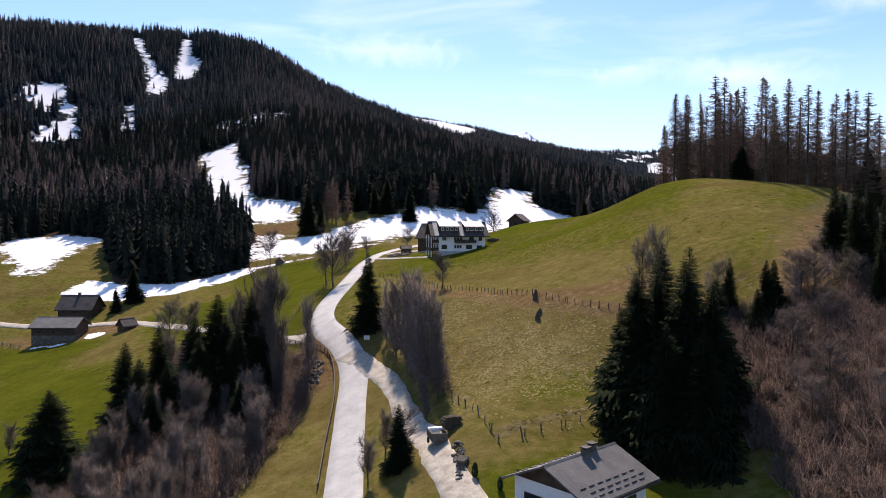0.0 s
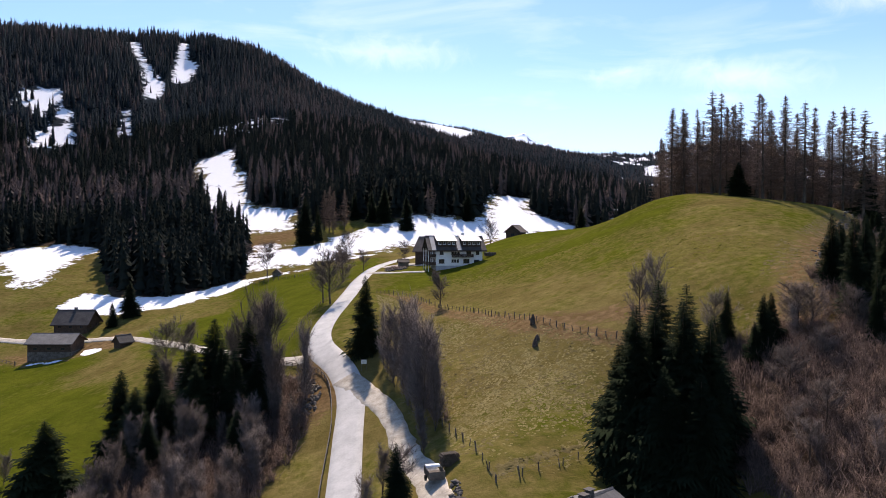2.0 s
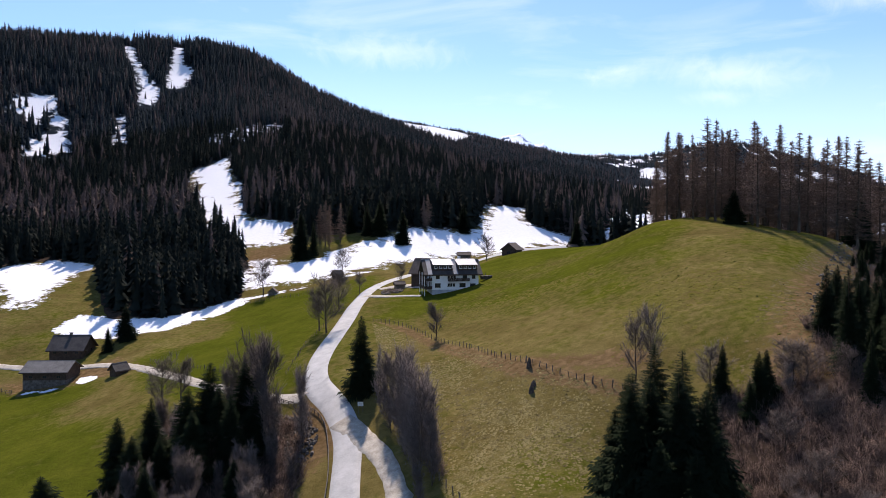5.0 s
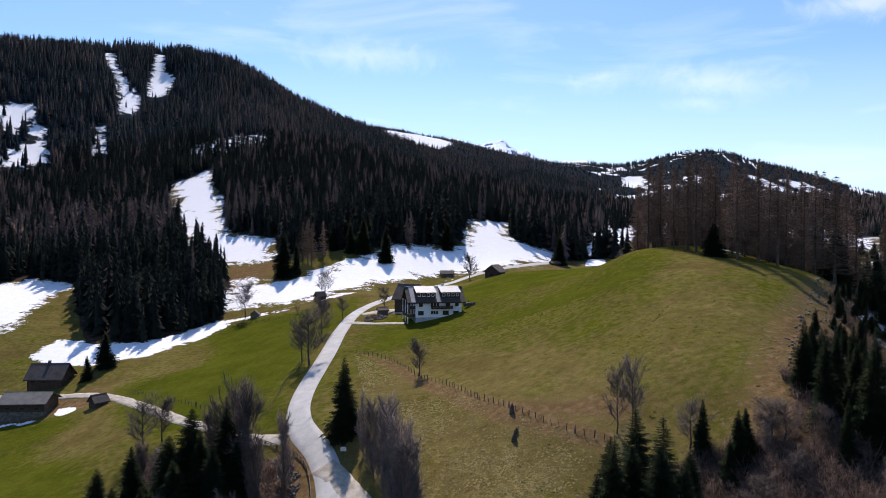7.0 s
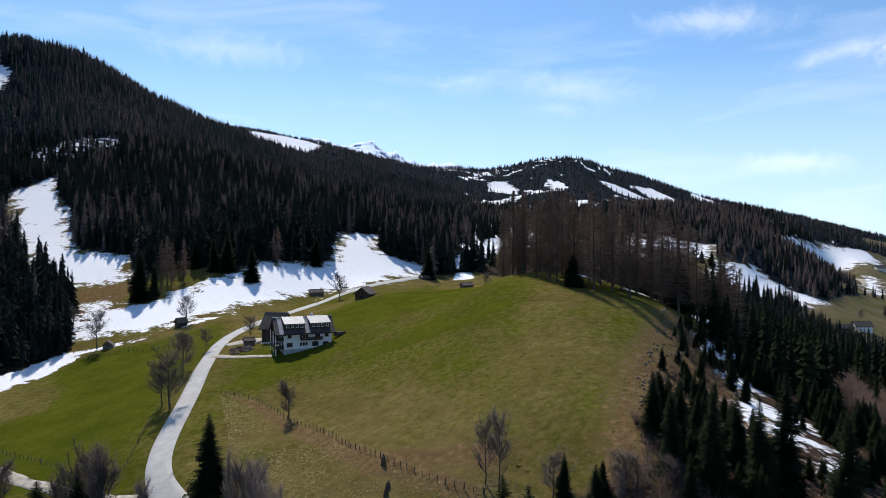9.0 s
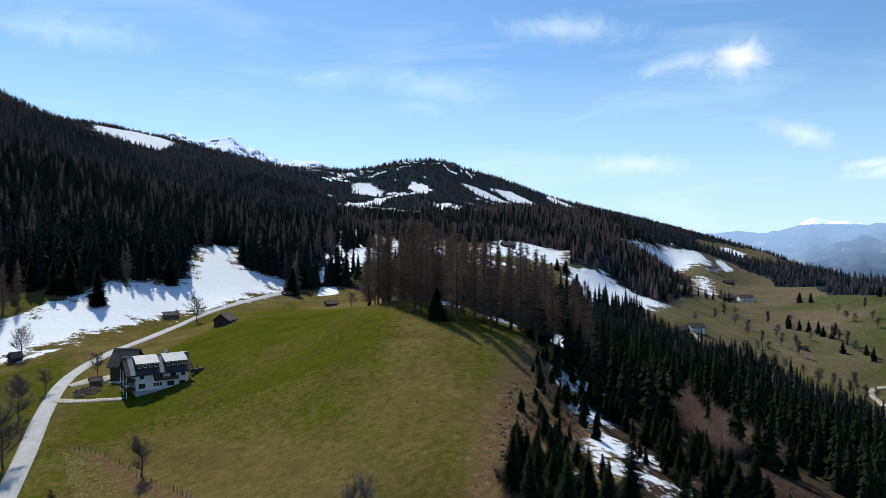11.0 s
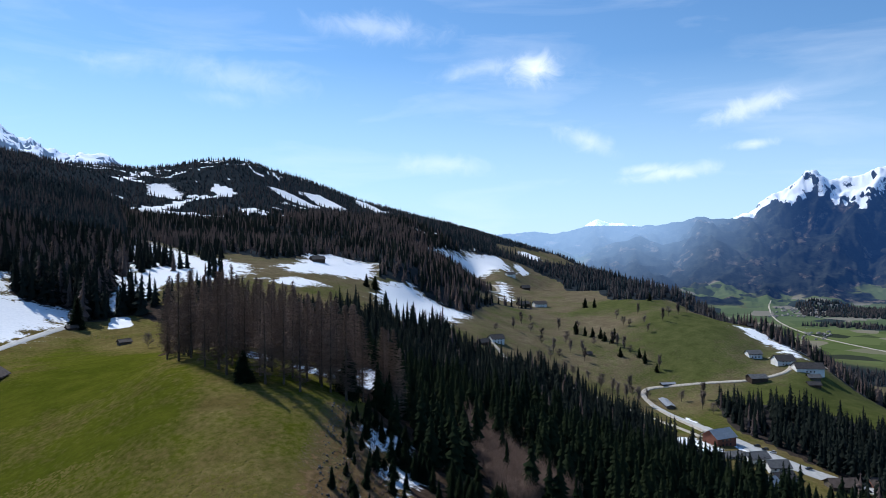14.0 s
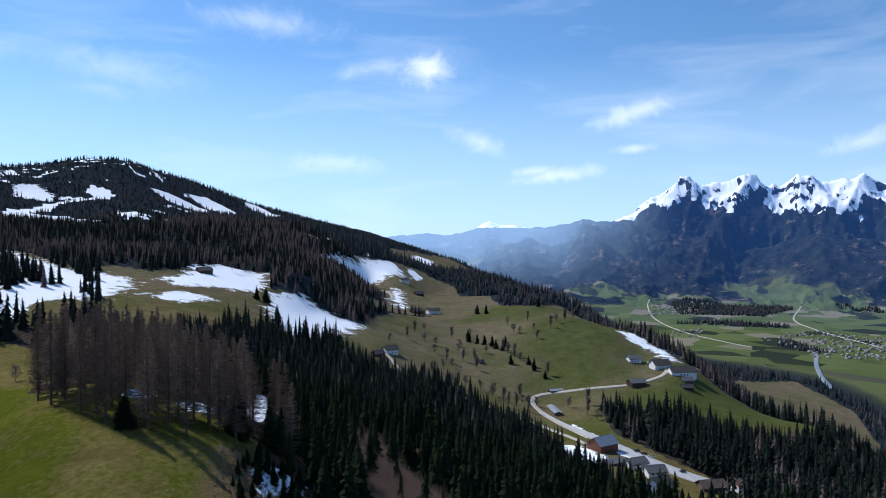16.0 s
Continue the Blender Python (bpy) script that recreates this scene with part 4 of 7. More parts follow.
SNOW_TONGUE = [(157, 976), (173, 967), (166, 755), (172, 650), (150, 630), (140, 690), (133, 778)]
BROWN_SLOPE = [(185, 269), (179, 237), (165, 202), (160, 165), (119, 152), (135, 188), (161, 236)]
# between the grove and the snow plateau, and the belt above the road into the main valley
x, y, rng = scatter(60, 760, 40, 1500, 6.0, 14)
r, az = np.hypot(x, y), np.degrees(np.arctan2(x, y))
z = height(x, y)
ok = wooded(x, y) & ~high_snow(x, y, z, r, az) & (r > 205) & (r < 1500) & (az > 5) & (az < 88) & (x > 0.13 * y + 20) & (rng.rand(len(x)) < np.where(r > 700, 0.6, 0.95))
ok &= ~((inside([(42, 245), (52, 212), (66, 196), (84, 188), (100, 196), (118, 250), (112, 330), (75, 330), (52, 290)], x, y) > -3))
ok &= (az > 21) | (r > 600) | (r < 320) | (rng.rand(len(x)) < 0.02)
ok &= ~snowy(x, y, ["grove_side", "grove_edge", "grove_foot", "scree_foot"]) & ~below(x, y, ["grove_edge", "scree_foot"], (8, 16)) & ((rng.rand(len(x)) < 0.15) | ((inside(BROWN_SLOPE, x, y) < 0) & (inside(BROWN_SLOPE, x * (1 + 14 / r), y * (1 + 14 / r)) < 0) & (inside(BROWN_SLOPE, x * (1 + 26 / r), y * (1 + 26 / r)) < 0)))
tall = (16 + 8 * rough(x, y, 50, 3)) * rng.uniform(0.6, 1.3, len(x)) * np.where(r > 700, 0.9, 1)
close_by = ok & (r < 400)
woods("slope_forest", x[close_by], y[close_by], tall[close_by], 84, "dark spruce forest on the slope above the village", 24, 0.19, SPRUCE)
close_by = ok & (r >= 400)
woods("terrace_forest", x[close_by], y[close_by], tall[close_by], 26, "dark conifer woods round the terraced farms", 28, 0.19)
x, y, rng = scatter(760, 1900, 150, 1500, 12, 15)
r = np.hypot(x, y)
z = height(x, y)
ok = wooded(x, y) & seen(x, y) & (z > -195) & (r < 1700) & (rng.rand(len(x)) < 0.8)
woods("valley_side_forest", x[ok], y[ok], rng.uniform(12, 22, ok.sum()), 14, "dark conifer belts on the side of the main valley", 25, 0.25, HAZED_WOODS)
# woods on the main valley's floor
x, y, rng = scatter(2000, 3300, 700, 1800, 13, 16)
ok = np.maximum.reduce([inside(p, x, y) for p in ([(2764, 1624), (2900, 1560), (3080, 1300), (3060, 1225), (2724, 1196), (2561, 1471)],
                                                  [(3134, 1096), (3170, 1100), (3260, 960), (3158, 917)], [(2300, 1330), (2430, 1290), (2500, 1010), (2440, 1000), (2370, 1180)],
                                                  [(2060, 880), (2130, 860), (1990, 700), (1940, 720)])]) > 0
woods("valley_wood", x[ok], y[ok], rng.uniform(12, 20, ok.sum()), 8, "dark woods on the main valley's floor, blue with painted haze", 26, 0.5, HAZED_WOODS)
# spruces that stand thinly on the near edge of the snow plateau
x, y, rng = scatter(60, 220, 470, 960, 7.0, 17)
r, az = np.hypot(x, y), np.degrees(np.arctan2(x, y))
ok = (az < 15.5) & (az > 4) & (inside(PLATEAU, x, y) > -6) & (inside(SNOW_TONGUE, x, y) < 0) & (rng.rand(len(x)) < 0.75) & (rough(x, y, 60, 3) < 0.35)
woods("plateau_forest", x[ok], y[ok], rng.uniform(9, 20, ok.sum()), 46, "dark spruces scattered over the snowy plateau's edge", 27, 0.2)

# ---- single trees ----
def part(name, data, mat, parent, label=""):
    """Links a bmesh, or a mesh that is ready, as one part under a thing or a part."""
    if isinstance(data, bmesh.types.BMesh):
        me = bpy.data.meshes.new(name)
        data.to_mesh(me)
        data.free()
        me.materials.append(mat)
    else:
        me = data
    ob = new(name, me)
    ob.parent = parent
    return tagged(ob, label)


def thing(name, label, category, group="", at=None):
    ob = new(name)
    ob.empty_display_size = 0.2
    if at is not None:
        ob.matrix_world = at
    return tagged(ob, label, category, group)


def ground_z(x, y):
    return float(height(np.array([x]), np.array([y]))[0])


def tube(path, radii, sides=3):
    """A tapered tube along a path: its corners and triangles."""
    path, radii = np.asarray(path, float), np.asarray(radii, float)
    ahead = np.gradient(path, axis=0)
    ahead /= np.linalg.norm(ahead, axis=1)[:, None] + 1e-9
    side = np.cross(ahead, (0.3, 0.2, 0.93) if abs(ahead[0][2]) < 0.8 else (1, 0.1, 0))
    side /= np.linalg.norm(side, axis=1)[:, None] + 1e-9
    over = np.cross(side, ahead)
    ang = np.arange(sides) * 2 * math.pi / sides
    ring = path[:, None] + radii[:, None, None] * (np.cos(ang)[None, :, None] * side[:, None] + np.sin(ang)[None, :, None] * over[:, None])
    verts, faces = ring.reshape(-1, 3), []
    for k in range(len(path) - 1):
        for s in range(sides):
            a, b, c, d = k * sides + s, k * sides + (s + 1) % sides, (k + 1) * sides + s, (k + 1) * sides + (s + 1) % sides
            faces += [(a, b, d), (a, d, c)]
    return verts, np.array(faces)


class Pile:
    """Collects corners and triangles into one mesh."""

    def __init__(self):
        self.v, self.f, self.n = [], [], 0

    def add(self, v, f):
        self.v.append(np.asarray(v, float))
        self.f.append(np.asarray(f, int) + self.n)
        self.n += len(v)

    def twig(self, a, b, w):
        (ax, ay, az), (bx, by, bz) = a, b
        dx, dy, dz = bx - ax, by - ay, bz - az
        sx, sy, sz = dy * 0.93 - dz * 0.17, dz * 0.31 - dx * 0.93, dx * 0.17 - dy * 0.31
        k = w / (math.sqrt(sx * sx + sy * sy + sz * sz) + 1e-9)
        sx, sy, sz = sx * k, sy * k, sz * k
        ox, oy, oz = dy * sz - dz * sy, dz * sx - dx * sz, dx * sy - dy * sx
        k = 0.87 * w / (math.sqrt(ox * ox + oy * oy + oz * oz) + 1e-9)
        ox, oy, oz = ox * k, oy * k, oz * k
        self.add([(ax + sx, ay + sy, az + sz), (ax - 0.5 * sx + ox, ay - 0.5 * sy + oy, az - 0.5 * sz + oz), (ax - 0.5 * sx - ox, ay - 0.5 * sy - oy, az - 0.5 * sz - oz), (bx, by, bz)],
                 [(0, 1, 3), (1, 2, 3), (2, 0, 3)])

    def mesh(self, name, mat):
        v = np.concatenate(self.v)
        return mesh_of(name, v, np.concatenate(self.f), mat, np.zeros(len(v)))


def spruce_meshes(seed, tall=20.0, bare=0.05, slim=0.17, droop=0.35):
    """Trunk and crown: feathered, drooping boughs set unevenly all the way up."""
    rng = np.random.RandomState(seed)
    t = Pile()
    t.add(*tube([(0, 0, -0.6), (0, 0, tall * 0.4), (0, 0, tall * 0.97)], [tall * 0.017, tall * 0.011, 0.02], 7))
    c = Pile()
    lean = rng.rand() * 6.28
    for k in range(520):
        s = bare + (0.985 - bare) * ((k + rng.rand()) / 520) ** 1.12
        z, f = tall * s, 1 - s
        a = k * 2.399963 + rng.normal(0, 0.25)
        patchy = 1 + 0.16 * math.sin(a + lean + 9 * s) + 0.12 * math.sin(2 * a - 17 * s)
        ln = (tall * slim * f**0.8 * patchy + 0.15) * rng.uniform(0.7, 1.15)
        out, across = np.array([math.cos(a), math.sin(a), 0]), np.array([-math.sin(a), math.cos(a), 0])
        sag = ln * droop * rng.uniform(0.5, 1.6) * (0.35 + f)
        axis = lambda q: np.array([0, 0, z]) + out * ln * q + np.array([0, 0, -sag * q**1.3 + ln * 0.2 * q * q])  # noqa: E731
        pts, faces = [axis(q) for q in (0.02, 0.3, 0.52, 0.72, 0.88, 1.06)], []
        w = max(0.16, ln * 0.34)
        for i in range(5):
            for side in (-1, 1):
                reach = w * (1.0, 1.1, 0.95, 0.7, 0.42)[i] * rng.uniform(0.6, 1.25)
                tip = pts[i + 1] + across * side * reach + out * reach * 0.5 - np.array([0, 0, reach * rng.uniform(0.35, 0.95)])
                faces.append((i, i + 1, len(pts)) if side > 0 else (i + 1, i, len(pts)))
                pts.append(tip)
        c.add(pts, faces)
    c.twig(np.array([0, 0, tall * 0.93]), np.array([0, 0, tall]), 0.10)
    return t.mesh("trunk", BARK), c.mesh("crown", SPRUCE)


def larch_meshes(seed, tall=25.0):
    rng = np.random.RandomState(seed)
    t = Pile()
    bend_x, bend_y = rng.normal(0, 0.3, 2)
    line = lambda s: np.array([bend_x * s * s, bend_y * s * s, tall * s])  # noqa: E731
    t.add(*tube([line(s) for s in (-0.02, 0.1, 0.3, 0.5, 0.7, 0.85, 1.0)], [0.34, 0.28, 0.23, 0.18, 0.12, 0.07, 0.02], 7))
    c = Pile()
    for _ in range(360):
        s = 0.10 + 0.88 * rng.rand() ** 0.95
        f = 1 - s
        ln = (0.35 + 6.0 * f**0.92) * rng.uniform(0.35, 1.12) * (0.5 if s < 0.2 else 0.8 if s < 0.32 else 1)
        a = rng.rand() * 6.283
        out = np.array([math.cos(a), math.sin(a), 0])
        p0 = line(s)
        p1, p2 = p0 + out * ln * 0.55 + (0, 0, -ln * 0.12), p0 + out * ln + (0, 0, ln * rng.uniform(-0.16, 0.10))
        c.add(*tube([p0, p1, p2], [0.055, 0.036, 0.013], 3))
        for _ in range(10):
            g = rng.uniform(0.15, 1.0)
            b = p0 + (p1 - p0) * g / 0.55 if g < 0.55 else p1 + (p2 - p1) * (g - 0.55) / 0.45
            side = rng.normal(0, 1, 3) * (1, 1, 0.5)
            c.twig(b, b + side / (np.linalg.norm(side) + 0.1) * rng.uniform(0.5, 1.2) * (0.5 + 0.6 * f) + out * 0.35 * f - (0, 0, 0.25 * f), 0.028)
    return t.mesh("trunk", BARK), c.mesh("crown", LARCH)


def bare_tree_meshes(seed, tall=12.0, stems=1, up=0.7, spread=0.35, twigs=420, mat=None, thick=0.02, limbs=26, low=0.22):
    """A leafless broadleaved tree: stems, rising limbs and a haze of twigs."""
    rng = np.random.RandomState(seed)
    t, c = Pile(), Pile()
    ends = []
    for k in range(stems):
        a = rng.rand() * 6.283
        lean = np.array([math.cos(a), math.sin(a), 0]) * tall * (0.11 if stems > 1 else 0.03) * rng.uniform(0.4, 1.2)
        h = tall * rng.uniform(0.8, 1.0)
        pts = [lean * s**1.3 + np.array([0, 0, h * s - 0.4]) + rng.normal(0, 0.012 * tall, 3) * (0 < s < 1) for s in (0, 0.2, 0.45, 0.7, 0.92)]
        r = thick * tall / (1 + 0.35 * (stems - 1))
        t.add(*tube(pts, [r, r * 0.8, r * 0.55, r * 0.3, r * 0.08], 6))
        for _ in range(max(6, limbs // stems)):
            s = rng.uniform(low, 0.95)
            i = min(3, int(s / 0.92 * 4))
            b = pts[i] + (pts[i + 1] - pts[i]) * rng.rand()
            a = rng.rand() * 6.283
            ln = tall * spread * (1.05 - 0.55 * s) * rng.uniform(0.6, 1.15)
            d = np.array([math.cos(a) * (1 - up * 0.55), math.sin(a) * (1 - up * 0.55), up])
            d /= np.linalg.norm(d)
            m = b + d * ln * 0.5 + rng.normal(0, 0.05, 3) * ln
            e = m + (d + np.array([0, 0, 0.25])) * ln * 0.5
            c.add(*tube([b, m, e], [r * 0.24, r * 0.14, r * 0.05], 3))
            ends.append((b, m, e, ln))
    for _ in range(twigs):
        b, m, e, ln = ends[rng.randint(len(ends))]
        g = rng.uniform(0.15, 1)
        p = b + (m - b) * g * 2 if g < 0.5 else m + (e - m) * (g - 0.5) * 2
        d = rng.normal(0, 1, 3) + np.array([0, 0, 0.55 + up]) + (e - b) / (ln + 0.01)
        q = p + d / np.linalg.norm(d) * tall * rng.uniform(0.05, 0.13)
        c.twig(p, q, tall * 0.0021 + 0.008)
        for _ in range(3):
            d2 = d / np.linalg.norm(d) + rng.normal(0, 0.55, 3)
            c.twig(p + (q - p) * rng.uniform(0.3, 0.8), q + d2 * tall * 0.05, tall * 0.0013 + 0.006)
    return t.mesh("trunk", BARK), c.mesh("crown", mat or TWIG)


def make_tree(name, label, category, meshes, group=""):
    ob = thing(name, label, category, group)
    part("trunk", meshes[0], BARK, ob)
    part("crown", meshes[1], SPRUCE, ob)
    return ob


FIRST = {}


def plant_tree(kind, x, y, tall, turn, wide=1.0, name=None, label="", category="tree", group=""):
    """Stands a tree of a kind on the ground. kind: its meshes and the height they were drawn at."""
    meshes, drawn = kind
    s = tall / drawn
    m = pose(x, y, ground_z(x, y) - 0.1, 0, 0, turn) @ Matrix.Diagonal((s * wide, s * wide, s, 1))
    key = (id(meshes[0]), name, label, group)
    if key not in FIRST:
        FIRST[key] = make_tree(name, label, category, meshes, group)
        FIRST[key].matrix_world = m
        return FIRST[key]
    ob = copy_thing(FIRST[key], Matrix.Identity(4))
    ob.matrix_basis = m
    return ob


SPRUCES = [(spruce_meshes(s, 20, b, w), 20.0) for s, b, w in ((1, 0.03, 0.2), (2, 0.04, 0.24), (3, 0.02, 0.17), (4, 0.04, 0.27))]
LARCHES = [(larch_meshes(s), 25.0) for s in (31, 32, 33, 34, 35)]
SPREADING = [(bare_tree_meshes(s, 12, 1, 0.5, 0.44, 560, limbs=34), 12.0) for s in (51, 52, 53)]
SLENDER = [(bare_tree_meshes(s, 14, n, 0.92, 0.34, 700, thick=0.015, limbs=48), 14.0) for s, n in ((61, 2), (62, 3), (63, 4))]
BIRCHES = [(bare_tree_meshes(s, 14, 1, 0.85, 0.24, 430, BIRCH_TWIG, 0.009, 44, 0.08), 14.0) for s in (71, 72, 73)]
tree_rng = random.Random(5)


def spruce(x, y, tall, name="spruce_tree", label="tall dark green spruce with drooping boughs", group="", k=None, wide=None):
    return plant_tree(SPRUCES[tree_rng.randrange(4) if k is None else k], x, y, tall, tree_rng.uniform(0, 360), wide or tree_rng.uniform(0.9, 1.15), name, label, "spruce", group)


# spruces beside the road, in the gully and by the chalet
for x, y, h, k, w in ((-30.8, 143.3, 16.5, 1, 1.0), (-14.3, 84.6, 8.3, 1, 1.0), (-57.6, 130.4, 17.6, 1, 1.0), (-66, 123.6, 14.5, 0, 1.0), (-69, 117.5, 14, 1, 0.95),
                      (-62, 119, 10, 2, 1.0), (-72.1, 101.5, 12.8, 3, 1.3), (-54.5, 127, 15, 0, 1.0), (-51, 124, 14, 2, 1.1), (-46, 113, 8, 1, 1.0), (-60.5, 111, 9, 0, 1.0), (-52, 133.5, 16, 1, 1.0), (-60, 126, 15, 3, 1.0), (-65, 115, 12, 3, 1.0), (-48, 128, 12, 1, 1.0), (-57, 121, 13, 1, 1.1)):
    spruce(x, y, h * (1.08 if x < -40 else 1), group="spruces in the gully", k=k, wide=w * (1.3 if x < -40 else 1))
for x, y, h, k, w in ((14.5, 86, 21.5, 1, 1.0), (18.3, 92.5, 22, 0, 1.1), (19.3, 83.5, 22.0, 1, 1.1), (22.5, 84, 18.5, 0, 1.0), (16.5, 80, 16, 3, 1.0), (21, 89, 22, 2, 1.2), (13, 90, 15, 3, 0.9), (17, 88, 20, 1, 1.2), (24, 88, 17, 1, 1.1), (20, 78, 15, 1, 1.2), (15.5, 95, 17, 1, 1.1)):
    spruce(x, y, h, group="spruces behind the chalet", k=k, wide=w)
for x, y, h in ((31.4, 108.4, 8.5), (34.6, 102.3, 8.6), (36.2, 104, 7.2), (33, 101, 6), (28, 103, 5.5)):
    spruce(x, y, h, label="small spruce on the brushy bank", group="small spruces on the bank")
for x, y, h, k in ((-113.3, 372, 26, 1), (-108, 378, 19, 2), (-61.5, 397, 21, 1), (43.2, 470, 21, 3), (-86, 417, 20, 0), (-78, 415, 22, 1), (-98, 424, 18, 0), (-30, 447, 19, 1), (-137.5, 239.7, 13, 3), (-137.4, 228.4, 8.5, 1)):
    spruce(x, y, h, label="dark spruce standing alone in the snowy meadow", group="spruces in the open valley", k=k)
spruce(63.5, 209.4, 10, label="dark spruce at the edge of the larch grove", k=3, wide=1.3)
spruce(96, 205, 17, label="dark spruce at the edge of the larch grove", k=1)
# young spruces on the eastern scree
_r = random.Random(8)
EAST = [(44, 104), (53, 130), (86, 186), (104, 196), (118, 150), (100, 92), (66, 74)]
made = 0
while made < 190:
    x, y = _r.uniform(44, 118), _r.uniform(74, 196)
    a, b = np.array([x]), np.array([y])
    if inside(EAST, a, b)[0] < 1 or (inside(SNOW["east"], a, b)[0] > -2.2 and _r.random() < 0.85):
        continue
    deep = inside(EAST, a, b)[0]
    h = _r.uniform(2.5, 6.0) + (3 if x > 92 else 0) + _r.uniform(0, 5) * (deep < 14) * (y < 125)
    spruce(x, y, h, label="young spruce on the steep scree slope", group="young spruces on the scree", wide=_r.uniform(0.9, 1.25))
    made += 1
for x, y, h in ((48.6, 114.3, 12), (47.3, 104.2, 15), (52, 100, 17), (57, 96, 17), (50.5, 108, 13), (62.5, 98.2, 20), (68, 92, 18), (58, 104, 14), (47, 97, 9)):
    spruce(x, y, h, label="tall dark spruce on the edge of the scree", group="spruces on the scree edge", k=2)
# larch grove on the hill
GROVE = [(50, 252), (54, 228), (60, 214), (72, 203), (80, 193), (98, 199), (118, 208), (126, 235), (122, 255), (112, 330), (75, 330), (56, 292)]
made, spots_taken = 0, []
while made < 125:
    x, y = _r.uniform(42, 130), _r.uniform(190, 332)
    if inside(GROVE, np.array([x]), np.array([y]))[0] < 0 or max(inside(SNOW[k], np.array([x]), np.array([y]))[0] for k in ("grove_gap", "grove_inner", "grove_edge", "grove_foot")) > -2.0 or max(inside(SNOW[k], np.array([x * (1 + 7 / math.hypot(x, y))]), np.array([y * (1 + 7 / math.hypot(x, y))]))[0] for k in ("grove_inner", "grove_edge")) > 0:
        continue
    if any((x - a) ** 2 + (y - b) ** 2 < 21 for a, b in spots_taken):
        continue
    spots_taken.append((x, y))
    plant_tree(LARCHES[made % 5], x, y, _r.triangular(22, 33, 30), _r.uniform(0, 360), _r.uniform(0.85, 1.2), "larch_tree", "bare brown larch in the hilltop grove", "larch", "larches of the grove")
    made += 1
for x, y, h in ((-106.6, 397, 27), (-103, 392, 25), (-99, 402, 24), (-111, 402, 24), (-70, 436, 24), (-52, 440, 22)):
    plant_tree(LARCHES[1], x, y, h, _r.uniform(0, 360), 1.1, "larch_tree", "bare brown larch at the edge of the snow", "larch", "larches by the snow")
# bare broadleaved trees
for x, y, h, k in ((-78.9, 152.1, 13.6, 0), (-76.7, 157.5, 11.5, 1), (-52.6, 197.5, 17, 0), (-58.2, 234.9, 14, 1), (-56, 202, 13, 2), (-109.2, 302.3, 16, 2), (-79, 323.7, 13.5, 0),
                   (-62.2, 255.1, 10, 1), (-56.2, 258, 8.5, 2), (-12.4, 370, 15, 0), (-18.8, 176.2, 10.4, 1), (-42, 268, 9.5, 2), (30.1, 110.6, 8.5, 0), (-133, 340, 11, 1), (62, 352, 8, 0), (-14, 86, 7, 2)):
    plant_tree(SPREADING[k], x, y, h, _r.uniform(0, 360), 1.0, "bare_tree", "leafless spreading broadleaved tree standing in the meadow", "tree", "bare meadow trees")
for x, y, h, k in ((-47.6, 131, 22, 2), (-55.1, 138.4, 17, 1), (-50, 136, 19, 0), (22.5, 116.6, 14, 2), (20.5, 119, 13, 1), (-44, 126, 14, 1), (-58, 141, 13, 0)):
    plant_tree((SLENDER if x < 0 else SPREADING)[k], x, y, h, _r.uniform(0, 360), 0.9 if x < 0 else 0.6, "bare_tree", "tall leafless grey tree with upswept branches", "tree", "bare trees by the gully")
for x, y, h in ((-17.6, 116.1, 19), (-13.6, 106.2, 17), (-22.2, 127.1, 15), (-19.0, 121, 18), (-15.6, 111.5, 18), (-12.2, 109, 15), (-17.0, 119.5, 16), (-14.4, 114, 16), (-11.8, 104.4, 13), (-24, 132, 12),
                (-15.0, 109, 15), (-19.6, 123.6, 14), (-21.4, 125, 15), (-13.2, 111.5, 14), (-25.5, 136, 12), (-20.6, 128, 13), (-39.3, 129.7, 16.4), (-40, 132, 14)):
    plant_tree(BIRCHES[_r.randrange(3)], x, y, h, _r.uniform(0, 360), 0.75, "birch_tree", "slender leafless birch in a clump beside the road", "birch", "birches by the road")
made = 0
while made < 110:
    x, y = _r.uniform(-76, -32), _r.uniform(48, 142)
    if inside(WOODED, np.array([x]), np.array([y]))[0] < 1 or x > -31 - (y - 90) * 0.12:
        continue
    plant_tree((SLENDER + BIRCHES)[_r.randrange(6)], x, y, _r.uniform(5.5, 9), _r.uniform(0, 360), 1.05, "bare_tree", "leafless grey-brown alder crowded in the gully", "tree", "alders in the gully")
    made += 1
made = 0
while made < 75:
    x, y = _r.uniform(20, 80), _r.uniform(30, 112)
    if inside(WOODED_BANK, np.array([x]), np.array([y]))[0] < 1.5:
        continue
    plant_tree((SPREADING + BIRCHES)[_r.randrange(6)], x, y, _r.uniform(3.5, 7.5), _r.uniform(0, 360), 1.25, "bare_tree", "leafless brown scrub tree on the steep bank", "tree", "scrub trees on the bank")
    made += 1
for x, y, h in ((-13.5, 102, 5), (-17, 90, 6), (-18, 84, 6), (-12.5, 97, 4), (-88, 106, 4.5), (-92, 110, 4), (-96, 104, 5), (-84, 108, 5), (-100, 112, 4)):
    plant_tree(SLENDER[_r.randrange(3)], x, y, h, _r.uniform(0, 360), 1.2, "shrub", "leafless brown shrub at the meadow's edge", "shrub", "bare shrubs")


